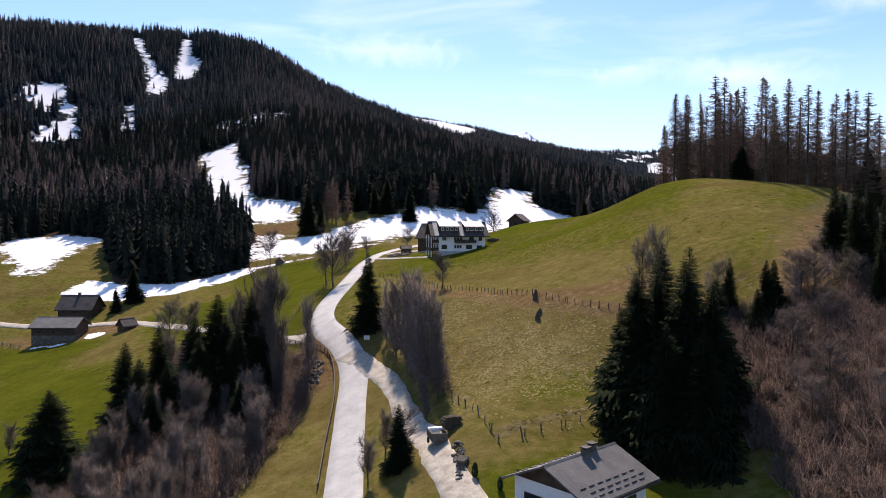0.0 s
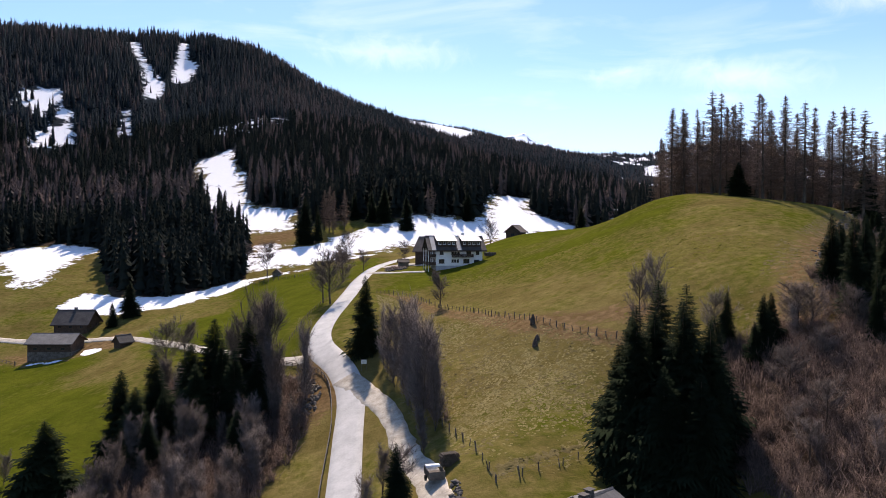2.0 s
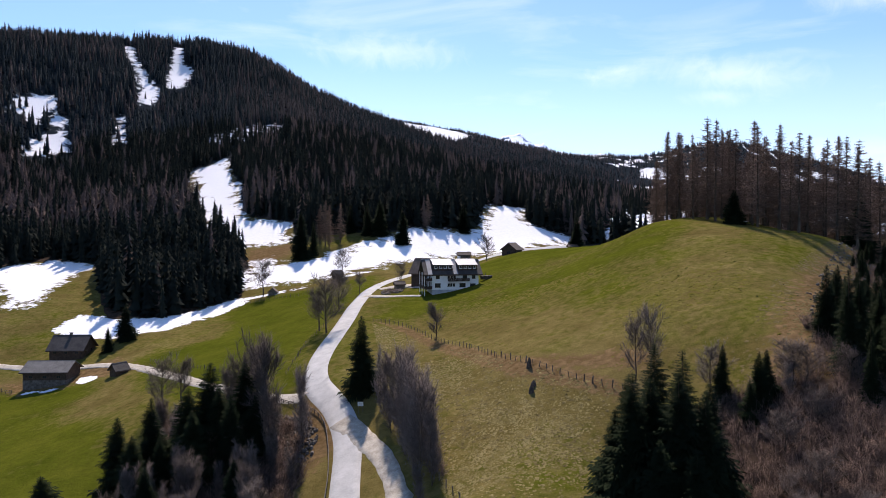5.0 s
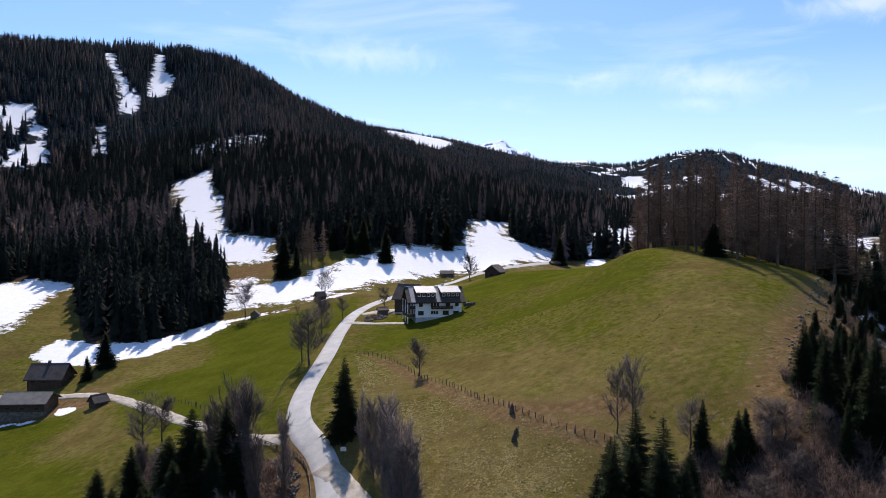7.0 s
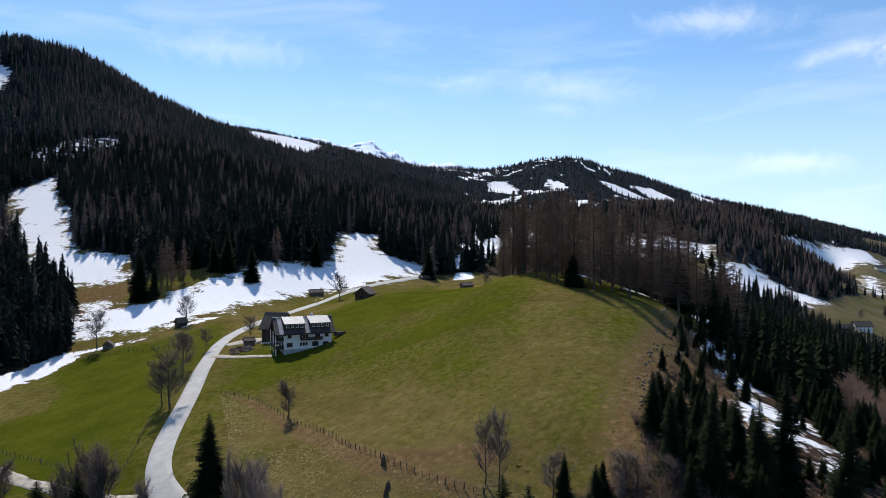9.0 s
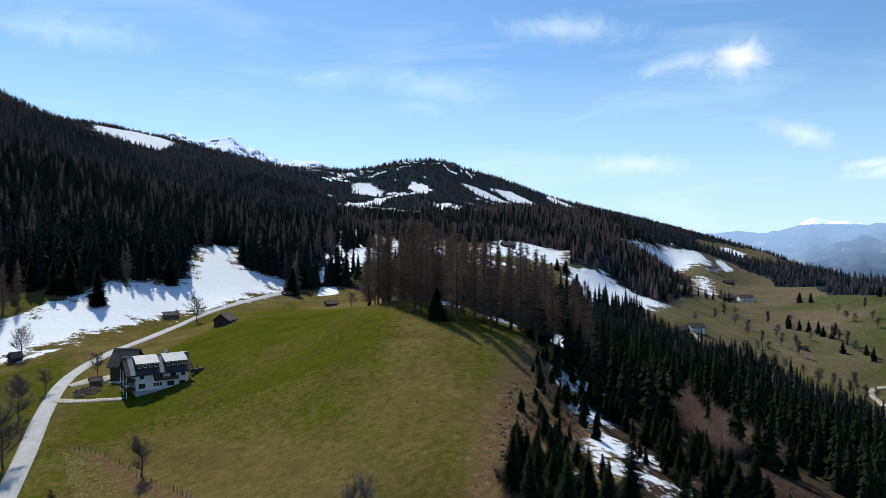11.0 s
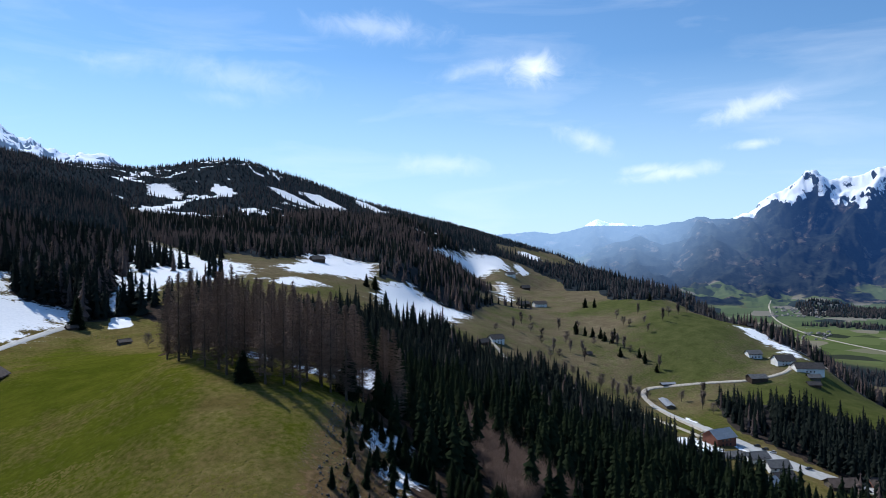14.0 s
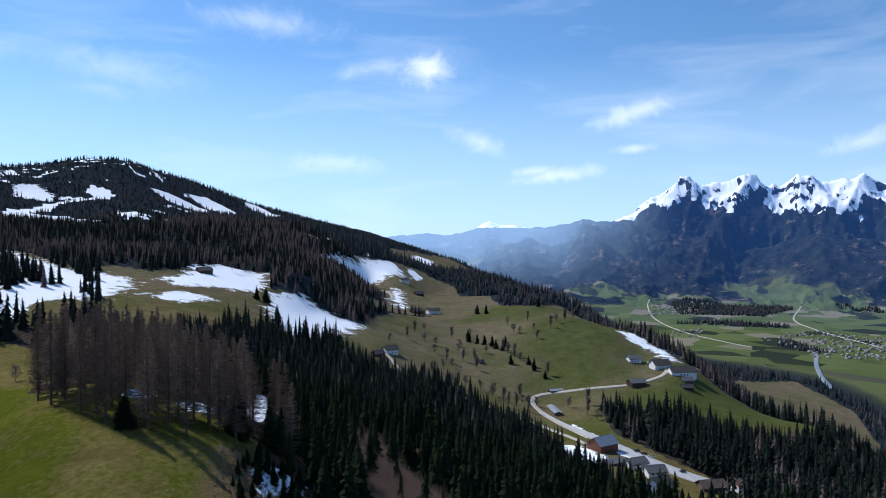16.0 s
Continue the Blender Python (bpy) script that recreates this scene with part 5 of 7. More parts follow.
def thicket(name, poly, count, tall, seed, label):
    """Undergrowth: stems with a few twigs each, too many to count."""
    rng = np.random.RandomState(seed)
    p = np.array(poly, float)
    xs, ys = rng.uniform(p[:, 0].min(), p[:, 0].max(), count * 6), rng.uniform(p[:, 1].min(), p[:, 1].max(), count * 6)
    ok = np.nonzero(inside(poly, xs, ys) > 0)[0][:count]
    xs, ys = xs[ok], ys[ok]
    zs = height(xs, ys)
    n = len(xs)
    per = 11
    a = rng.rand(n, per) * 6.283
    ln = tall * rng.uniform(0.35, 1.0, (n, per))
    lean = rng.uniform(0.1, 0.75, (n, per))
    root = np.stack([xs, ys, zs], -1)[:, None] + np.stack([np.cos(a) * 0.2, np.sin(a) * 0.2, 0 * a - 0.1], -1)
    tip = root + np.stack([np.cos(a) * lean * ln, np.sin(a) * lean * ln, ln * np.sqrt(1 - lean**2 * 0.6)], -1)
    starts, ends = [root.reshape(-1, 3)], [tip.reshape(-1, 3)]
    for _ in range(3):
        g = rng.uniform(0.35, 0.85, (n, per, 1))
        b = root + (tip - root) * g
        starts.append(b.reshape(-1, 3))
        ends.append((b + rng.normal(0, 0.3, b.shape) * ln[..., None] + np.array([0, 0, 0.22]) * ln[..., None]).reshape(-1, 3))
    s, e = np.concatenate(starts), np.concatenate(ends)
    d = e - s
    w = np.cross(d, (0.3, 0.2, 0.93))
    w = w / (np.linalg.norm(w, axis=1)[:, None] + 1e-9) * (0.018 + 0.018 * rng.rand(len(s)))[:, None] * np.r_[np.full(n * per, 2.2), np.full(len(s) - n * per, 1.0)][:, None]
    o = np.cross(d, w)
    o = o / (np.linalg.norm(o, axis=1)[:, None] + 1e-9) * np.linalg.norm(w, axis=1)[:, None]
    verts = np.stack([s + w, s - 0.5 * w + 0.87 * o, s - 0.5 * w - 0.87 * o, e], 1).reshape(-1, 3)
    faces = (np.array([(0, 1, 3), (1, 2, 3), (2, 0, 3)])[None] + (np.arange(len(s)) * 4)[:, None, None]).reshape(-1, 3)
    me = mesh_of(name, verts, faces, BRUSH, np.repeat(rng.rand(len(s)), 4))
    return tagged(new(name, me), label, "undergrowth", kind="stuff")


thicket("bank_undergrowth", [(24, 92), (30, 110), (44, 105), (48, 122), (62, 104), (90, 80), (70, 40), (40, 30), (26, 60)], 3000, 2.6, 91, "leafless brown scrub covering the steep bank")
thicket("gully_undergrowth", [(-38, 78), (-35, 118), (-45, 142), (-80, 150), (-66, 120), (-68, 90), (-55, 50)], 1500, 2.8, 92, "leafless grey-brown scrub filling the gully")
thicket("slope_undergrowth", BROWN_SLOPE, 1300, 6.0, 93, "leafless brown young trees on the open slope")
thicket("hill_edge_undergrowth", [(88, 192), (82, 178), (58, 134), (52, 124), (62, 118), (84, 150), (98, 186)], 220, 1.6, 94, "dry brown bushes along the meadow's edge")
thicket("roadside_undergrowth", [(-30, 148), (-25.5, 144), (-21.5, 131), (-11, 105), (-9, 108), (-13, 118), (-18, 130), (-24, 140), (-28, 150)], 110, 2.6, 96, "dense leafless bushes between the birches")
thicket("hilltop_undergrowth", [(96, 112), (118, 150), (104, 96), (80, 80)], 160, 2.5, 97, "leafless brown bushes on the steep scree")


def tufts(name, poly, count, size, mat, seed, label, drift=18.0, level=0.0):
    """Tussocks of dry grass, too many to count, lying in drifts."""
    rng = np.random.RandomState(seed)
    p = np.array(poly, float)
    xs, ys = rng.uniform(p[:, 0].min(), p[:, 0].max(), count * 12), rng.uniform(p[:, 1].min(), p[:, 1].max(), count * 12)
    ok = np.nonzero((inside(poly, xs, ys) > 0) & (rough(xs + 90, ys, drift, 3) + rng.normal(0, 0.22, len(xs)) > level))[0][:count]
    xs, ys, n = xs[ok], ys[ok], len(ok)
    s = size * rng.uniform(0.35, 1.3, n)
    blades = 9
    a = rng.rand(n, 1) * 6.28 + np.arange(blades)[None] * 6.283 / blades + rng.normal(0, 0.3, (n, blades))
    r = s[:, None] * rng.uniform(0.5, 1.25, (n, blades))
    rim = np.stack([xs[:, None] + np.cos(a) * r, ys[:, None] + np.sin(a) * r], -1)
    rz = height(rim[..., 0], rim[..., 1]) + rng.uniform(-0.06, 0.05, (n, blades))
    top = np.stack([xs + rng.normal(0, 0.2, n) * s, ys + rng.normal(0, 0.2, n) * s, height(xs, ys) + s * rng.uniform(0.14, 0.36, n)], -1)
    verts = np.concatenate([top[:, None], np.concatenate([rim, rz[..., None]], -1)], 1)
    k = np.arange(blades)
    f0 = np.stack([0 * k, 1 + k, 1 + (k + 1) % blades], -1)
    faces = (f0[None] + (np.arange(n) * (blades + 1))[:, None, None]).reshape(-1, 3)
    return tagged(new(name, mesh_of(name, verts.reshape(-1, 3), faces, mat)), label, "grass", kind="stuff")


HILL_FIELD = [(-38, 203), (-16, 174), (3, 137), (24, 120), (40, 112), (76, 180), (60, 200), (20, 200), (-20, 215)]
tufts("dry_grass_tufts", LOWER_FIELD, 8000, 0.27, STRAW, 61, "pale dry grass tussocks on the lower field")
tufts("brown_grass_tufts", LOWER_FIELD, 1500, 0.34, DARK_TUFT, 62, "brown grass tussocks on the lower field", 9, 0.1)
tufts("hill_grass_tufts", HILL_FIELD, 2600, 0.5, HILL_TUFT, 63, "dry grass tussocks on the foot of the hill", 25, 0.15)
tufts("edge_grass_tufts", [(82, 190), (72, 176), (52, 146), (40, 122), (30, 118), (22, 112), (40, 104), (54, 126), (76, 158), (90, 186)], 2200, 0.36, DARK_TUFT, 64, "rough brown grass along the meadow's edge", 14, -0.2)
tufts("field_edge_tufts", [(-4, 82), (16, 98), (26, 116), (22, 122), (10, 94), (-2, 86)], 700, 0.5, DARK_TUFT, 65, "rough brown grass below the field fence", 14, -0.3)

# ---- roads ----
def smooth_line(points, gap=2.0):
    """A soft curve through plan points, as points a few metres apart."""
    p = np.array(points, float)
    p = np.vstack([2 * p[0] - p[1], p, 2 * p[-1] - p[-2]])
    out = []
    for a, b, c, d in zip(p, p[1:], p[2:], p[3:]):
        for s in np.arange(0, 1, gap / max(gap, np.linalg.norm(c - b))):
            out.append(0.5 * (2 * b + (c - a) * s + (2 * a - 5 * b + 4 * c - d) * s * s + (3 * b - a - 3 * c + d) * s**3))
    return np.array(out + [p[-2]])


def road(name, points, wide, mat, label, lift=0.14, gap=2.0, kind="structure", ragged=0.0):
    """A strip of road laid on the ground, with shoulders that dip into it."""
    line = smooth_line(points, gap)
    rng = np.random.RandomState(len(name))
    ahead = np.gradient(line, axis=0)
    ahead /= np.linalg.norm(ahead, axis=1)[:, None]
    side = np.stack([ahead[:, 1], -ahead[:, 0]], -1)
    wide = np.broadcast_to(np.interp(np.linspace(0, 1, len(line)), np.linspace(0, 1, len(np.atleast_1d(wide))), np.atleast_1d(wide)), len(line))
    cols = []
    for f, up in ((-0.56, -0.35), (-0.5, lift), (-0.25, lift + 0.03), (0, lift + 0.05), (0.25, lift + 0.03), (0.5, lift), (0.56, -0.35)):
        q = line + side * (wide * f + (rng.normal(0, ragged, len(line)) if abs(f) >= 0.5 else 0))[:, None]
        cols.append(np.c_[q, height(q[:, 0], q[:, 1]) + up])
    v = np.stack(cols, 1)
    n, k = v.shape[:2]
    idx = np.arange(n * k).reshape(n, k)
    quads = np.stack([idx[:-1, :-1], idx[:-1, 1:], idx[1:, 1:], idx[1:, :-1]], -1).reshape(-1, 4)
    ob = new(name, mesh_of(name, v.reshape(-1, 3), quads, mat, smooth=True))
    return tagged(ob, label, "road", kind=kind), line


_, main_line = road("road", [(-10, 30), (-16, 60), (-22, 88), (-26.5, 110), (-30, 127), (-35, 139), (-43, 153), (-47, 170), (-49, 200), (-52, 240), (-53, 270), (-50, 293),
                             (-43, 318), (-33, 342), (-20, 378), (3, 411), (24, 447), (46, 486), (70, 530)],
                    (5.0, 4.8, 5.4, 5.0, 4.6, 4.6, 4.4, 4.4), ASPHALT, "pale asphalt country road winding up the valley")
road("lane", [(-230, 230), (-190, 222), (-157, 216.5), (-143, 216), (-129, 214.5), (-114, 206), (-95, 187), (-78, 170), (-65, 161), (-55, 154), (-45, 149)], 3.2, GRAVEL, "pale gravel lane to the barns", ragged=0.12)
road("track", [(-33, 134), (-27, 126), (-21, 116), (-16, 102), (-11.5, 90), (-9, 82), (-6, 74), (-3, 66), (2, 52)], (4.5, 3.2, 3.4, 3.6, 3.4), GRAVEL, "pale gravel drive to the chalet", 0.17, ragged=0.12)
road("driveway", [(-52, 246), (-45, 241), (-38, 238.5), (-30, 236)], (3.5, 2.6, 2.6), GRAVEL, "pale gravel driveway of the guest house", 0.17, ragged=0.1)
road("yard", [(-50, 262), (-43, 266), (-36, 262), (-31, 256)], (5, 9, 8, 5), GRAVEL, "pale gravel yard behind the guest house", 0.18, ragged=0.1)
road("farm_lane", [(640, 400), (633, 375), (600, 361), (561, 373), (537, 394), (515, 421), (497, 428), (480, 418), (465, 395), (440, 348), (420, 310)], 4.4, GRAVEL, "pale lane across the farm meadow", 0.5, 5)
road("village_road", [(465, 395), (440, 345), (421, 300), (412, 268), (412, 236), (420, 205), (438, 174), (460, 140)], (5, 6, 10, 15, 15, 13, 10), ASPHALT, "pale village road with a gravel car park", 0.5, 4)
road("side_lane", [(402, 300), (418, 335), (430, 380), (424, 425), (412, 462), (398, 500), (408, 535), (412, 548)], 3.6, GRAVEL, "pale lane above the village", 0.5, 5)
road("crest_track", [(700, 440), (712, 400), (706, 350), (690, 300)], 4.0, GRAVEL, "pale track along the crest of the farm meadow", 0.5, 5)
road("snow_lane", [(640, 860), (690, 900), (720, 960), (700, 1000)], 6.0, GRAVEL, "pale lane climbing to the upper farm", 0.8, 8)
road("valley_road", [(3154, 1232), (2720, 1089), (2503, 940), (2354, 790), (2240, 653), (2150, 520)], 6, GRAVEL, "pale road winding across the main valley", 1.2, 30)
road("valley_road", [(2750, 1720), (2629, 1651), (2346, 1433), (2118, 1189), (2021, 1035), (1960, 900)], 5, GRAVEL, "pale road along the main valley", 1.2, 30)
road("river", [(2120, 840), (2016, 752), (1792, 663), (1606, 582), (1485, 517)], 10, RIVER, "pale river in the main valley", 1.0, 25)

# ---- buildings ----
def block(bm, x0, x1, y0, y1, z0, z1, bevel=0.0):
    made = bmesh.ops.create_cube(bm, size=1.0, matrix=Matrix.Translation(((x0 + x1) / 2, (y0 + y1) / 2, (z0 + z1) / 2)) @ Matrix.Diagonal((x1 - x0, y1 - y0, z1 - z0, 1)))
    if bevel:
        edges = list({e for v in made["verts"] for e in v.link_edges})
        bmesh.ops.bevel(bm, geom=edges, offset=bevel, segments=1, affect="EDGES")
    return bm


def boxed(*size, bevel=0.0):
    return block(bmesh.new(), *size, bevel=bevel)


def prism(outline, y0, y1):
    """A body with an outline in x and z, drawn out along y."""
    bm = bmesh.new()
    a = [bm.verts.new((x, y0, z)) for x, z in outline]
    b = [bm.verts.new((x, y1, z)) for x, z in outline]
    n = len(outline)
    bm.faces.new(a)
    bm.faces.new(b[::-1])
    for k in range(n):
        bm.faces.new((a[k], b[k], b[(k + 1) % n], a[(k + 1) % n]))
    bmesh.ops.recalc_face_normals(bm, faces=bm.faces)
    return bm


def turned(bm, m):
    bmesh.ops.transform(bm, matrix=m, verts=bm.verts)
    return bm


def slab(corners, thick):
    """A roof slab from its four upper corners."""
    bm = bmesh.new()
    up = [Vector(c) for c in corners]
    n = (up[1] - up[0]).cross(up[3] - up[0]).normalized()
    if n.z < 0:
        n = -n
    a = [bm.verts.new(p) for p in up]
    b = [bm.verts.new(p - n * thick) for p in up]
    bm.faces.new(a)
    bm.faces.new(b[::-1])
    for k in range(4):
        bm.faces.new((a[k], b[k], b[(k + 1) % 4], a[(k + 1) % 4]))
    bmesh.ops.recalc_face_normals(bm, faces=bm.faces)
    return bm


def window_unit(parent, m, w, h, frame_mat, bars=1, name="window"):
    """A window that stands in a wall facing -y of the pose m: frame, panes, sill."""
    bm = bmesh.new()
    t = 0.08
    block(bm, -w / 2, w / 2, -0.05, 0.03, h - t, h)
    block(bm, -w / 2, w / 2, -0.05, 0.03, 0, t)
    block(bm, -w / 2, -w / 2 + t, -0.05, 0.03, t, h - t)
    block(bm, w / 2 - t, w / 2, -0.05, 0.03, t, h - t)
    for k in range(1, bars + 1):
        x = -w / 2 + w * k / (bars + 1)
        block(bm, x - 0.03, x + 0.03, -0.04, 0.02, t, h - t)
    frame_ob = part(name, turned(bm, m), frame_mat, parent)
    for k in range(bars + 1):
        x0 = -w / 2 + w * k / (bars + 1)
        part("pane", turned(boxed(x0 + 0.03, x0 + w / (bars + 1) - 0.03, -0.015, 0.01, t, h - t), m), GLASS, frame_ob)
    part("sill", turned(boxed(-w / 2 - 0.08, w / 2 + 0.08, -0.14, 0.0, -0.07, 0), m), frame_mat, frame_ob)
    return frame_ob


def gable_house(name, label, x, y, turn, long, deep, wall_h, rise, wall_mat, roof_mat, over=0.6, base_mat=None, base_h=0.0, windows=(), chimney=(), sink=0.6, gable_mat=None, category="house", group="", frame_mat=None, snow_guard=False):
    """A house with a ridge along its x axis; its front faces -y before it is turned. Windows: (face, along, up, width, height)."""
    z = min(ground_z(x + a * long / 2 * math.cos(radians(turn)) - b * deep / 2 * math.sin(radians(turn)), y + a * long / 2 * math.sin(radians(turn)) + b * deep / 2 * math.cos(radians(turn))) for a in (-1, 0, 1) for b in (-1, 0, 1))
    zc = ground_z(x, y)
    z = max(z, zc - 1.6)
    ob = thing(name, label, category, group, pose(x, y, z, 0, 0, turn))
    hl, hd = long / 2, deep / 2
    body = prism([(-hd, base_h - (0 if base_h else sink)), (hd, base_h - (0 if base_h else sink)), (hd, wall_h), (0, wall_h + rise), (-hd, wall_h)], -hl, hl)
    part("wall", turned(body, pose(0, 0, 0, 0, 0, 90)), wall_mat, ob)
    if base_h:
        part("base", boxed(-hl - 0.03, hl + 0.03, -hd - 0.03, hd + 0.03, -sink - 1.2, base_h), base_mat, ob)
    if gable_mat:
        for s in (-1, 1):
            part("gable_boarding", turned(prism([(-hd * 0.98, wall_h), (hd * 0.98, wall_h), (0, wall_h + rise * 0.985)], -0.04, 0.04), pose(s * (hl + 0.03), 0, 0, 0, 0, 90)), gable_mat, ob)
    slope = rise / hd
    lift = 0.12
    for s in (-1, 1):
        e = hd + over
        roof = part("roof", slab([(-hl - over, s * e, wall_h - over * slope + lift), (hl + over, s * e, wall_h - over * slope + lift), (hl + over, 0, wall_h + rise + lift), (-hl - over, 0, wall_h + rise + lift)], 0.16), roof_mat, ob)
        part("eaves_board", slab([(-hl - over, s * e, wall_h - over * slope - 0.02), (hl + over, s * e, wall_h - over * slope - 0.02), (hl + over, s * (e + 0.05), wall_h - over * slope + 0.02), (-hl - over, s * (e + 0.05), wall_h - over * slope + 0.02)], 0.22), DARK_WOOD, ob)
        if snow_guard:
            for f in (0.12, 0.22, 0.34):
                yy, zz = s * e * (1 - f), wall_h - over * slope + lift + (rise + over * slope) * f
                for k in range(7):
                    xx = -hl + 0.2 + (long - 1.2) * (k + 0.5 * (f == 0.22)) / 6.5
                    part("snow_guard", boxed(xx, xx + 0.75, yy - 0.04, yy + 0.04, zz - 0.02, zz + 0.09), DARK_ROOF, roof)
    part("ridge_cap", turned(prism([(-0.2, -0.06), (0, 0.1), (0.2, -0.06)], -hl - over, hl + over), pose(0, 0, wall_h + rise + lift, 0, 0, 90)), roof_mat, ob)
    for cx, cy, ch in chimney:
        zz = wall_h + rise - abs(cy) * slope
        pot = part("chimney", boxed(cx - 0.4, cx + 0.4, cy - 0.35, cy + 0.35, zz - 0.6, zz + ch, bevel=0.03), ROCK, ob)
        part("chimney_cap", boxed(cx - 0.5, cx + 0.5, cy - 0.45, cy + 0.45, zz + ch + 0.12, zz + ch + 0.2, bevel=0.02), DARK_ROOF, pot)
    turns = {"front": (0, 0, -hd), "right": (90, hl, 0), "back": (180, 0, hd), "left": (-90, -hl, 0)}
    for face, along, up, w, h in windows:
        rz, ox, oy = turns[face]
        window_unit(ob, pose(ox, oy, 0, 0, 0, rz) @ Matrix.Translation((along, -0.035, up)), w, h, frame_mat or DARK_WOOD, 1 if w > 0.8 else 0)
    return ob


def balcony(parent, m, long, deep, mat, posts=None):
    """A boarded balcony in front of a wall facing -y of the pose m."""
    floor_ob = part("balcony", turned(boxed(-long / 2, long / 2, -deep, 0, -0.15, 0), m), mat, parent)
    n = max(6, int(long / 0.28))
    for k in range(n):
        x = -long / 2 + long * (k + 0.5) / n
        part("slat", turned(boxed(x - long / n * 0.42, x + long / n * 0.42, -deep - 0.02, -deep + 0.02, 0.02, 0.86), m), mat, floor_ob)
    part("rail", turned(boxed(-long / 2, long / 2, -deep - 0.06, -deep + 0.06, 0.88, 0.98), m), mat, floor_ob)
    for s in (-1, 1):
        part("side_panel", turned(boxed(s * long / 2 - 0.03, s * long / 2 + 0.03, -deep, -0.02, 0.02, 0.9), m), mat, floor_ob)
    return floor_ob


# the chalet by the track
chalet = gable_house("chalet", "white chalet with a weathered grey roof and dark gable boards", 6.3, 69.6, 48, 9.6, 8.6, 3.6, 1.95, PLASTER, GREY_ROOF, 0.95, None, 0, chimney=((0.4, -0.3, 0.75), (1.9, 0.1, 0.7)),
                     windows=(("front", -2.6, 1.0, 1.2, 1.2), ("front", -0.5, 0.3, 1.0, 2.0), ("front", 2.2, 1.0, 1.6, 1.2), ("left", 1.9, 0.9, 1.4, 1.2), ("left", -1.8, 0.4, 2.4, 1.9), ("right", 0, 1, 1.2, 1.2)), gable_mat=DARK_WOOD, snow_guard=True, frame_mat=DARK_WOOD)
balcony(chalet, pose(-4.8, -0.2, 0.4, 0, 0, -90) @ Matrix.Translation((-2.0, 0, 0)), 4.4, 2.0, RED_WOOD)

# the guest house
GH_T = 17.0
gh_z = 32.6
guest = thing("guest_house", "white three-storey guest house with dark balconies and dormers", "house", at=pose(-20.3, 243.2, gh_z, 0, 0, GH_T))
part("base", boxed(-8.02, 8.02, -5.52, 5.52, -1.5, 2.3), GREY_PLASTER, guest)
part("wall", turned(prism([(-5.5, 2.3), (5.5, 2.3), (5.5, 8.1), (0, 12.2), (-5.5, 8.1)], -8, 8), pose(0, 0, 0, 0, 0, 90)), PLASTER, guest)
for s in (-1, 1):
    part("roof", slab([(-11.0, s * 6.6, 7.45), (9.3, s * 6.6, 7.45), (9.3, 0, 12.4), (-11.0, 0, 12.4)], 0.2), DARK_ROOF, guest)
    part("gable_boarding", turned(prism([(-5.4, 8.1), (5.4, 8.1), (0, 12.1)], -0.05, 0.05), pose(s * 8.04, 0, 0, 0, 0, 90)), DARK_WOOD, guest)
part("ridge_cap", boxed(-11.0, 9.3, -0.25, 0.25, 12.36, 12.5, bevel=0.05), METAL_ROOF, guest)
part("eaves_board", boxed(-11.0, 9.3, -6.68, -6.62, 7.1, 7.5), DARK_WOOD, guest)
part("roof_strip", slab([(-0.75, -6.62, 7.56), (0.75, -6.62, 7.56), (0.75, 0, 12.52), (-0.75, 0, 12.52)], 0.08), METAL_ROOF, guest)
part("roof_strip", slab([(-9.6, -6.62, 7.56), (-8.1, -6.62, 7.56), (-8.1, 0, 12.52), (-9.6, 0, 12.52)], 0.08), METAL_ROOF, guest)
for cx in (-4.3, 4.3):
    dorm = part("dormer", turned(prism([(-4.9, 8.75), (-4.9, 10.75), (-0.2, 12.3), (-0.2, 9)], -3.3, 3.3), pose(cx, 0, 0, 0, 0, 90)), DARK_WOOD, guest)
    part("dormer_roof", slab([(cx - 3.55, -5.5, 10.72), (cx + 3.55, -5.5, 10.72), (cx + 3.55, 0.1, 12.62), (cx - 3.55, 0.1, 12.62)], 0.14), METAL_ROOF, dorm)
    for k in range(4):
        window_unit(guest, Matrix.Translation((cx - 2.4 + 1.6 * k, -4.93, 9.4)), 0.9, 0.95, PLASTER, 0)
for wx, wz, ww, wh in ((-6.2, 6.0, 1.3, 1.4), (-6.2, 3.1, 1.9, 1.4), (-2.4, 5.9, 0.8, 1.1), (-1.4, 5.9, 0.8, 1.1), (-0.4, 5.9, 0.8, 1.1), (-2.4, 3.4, 0.7, 1.0), (-1.5, 3.4, 0.7, 1.0), (-0.6, 3.4, 0.7, 1.0),
                       (2.4, 3.1, 2.1, 1.4), (6.3, 6.0, 1.2, 1.4), (6.0, 3.0, 1.9, 1.3), (3.2, 5.6, 1.6, 1.9), (-1.0, 0.9, 0.8, 0.6), (2.0, 0.9, 0.8, 0.6)):
    window_unit(guest, Matrix.Translation((wx, -5.56 if wz < 2 else -5.535, wz)), ww, wh, DARK_WOOD, 1 if ww > 1 else 0)
balcony(guest, Matrix.Translation((1.0, -5.5, 5.3)), 7.2, 1.3, DARK_WOOD)
for bz, deep in ((2.6, 2.7), (5.3, 2.4)):
    balcony(guest, pose(-8, 0, bz, 0, 0, -90), 10.4, deep, DARK_WOOD)
    for k in (-3, 0, 3):
        window_unit(guest, pose(-8.035, 0, 0, 0, 0, -90) @ Matrix.Translation((k, 0, bz + 0.1)), 1.1, 2.0, DARK_WOOD, 1)
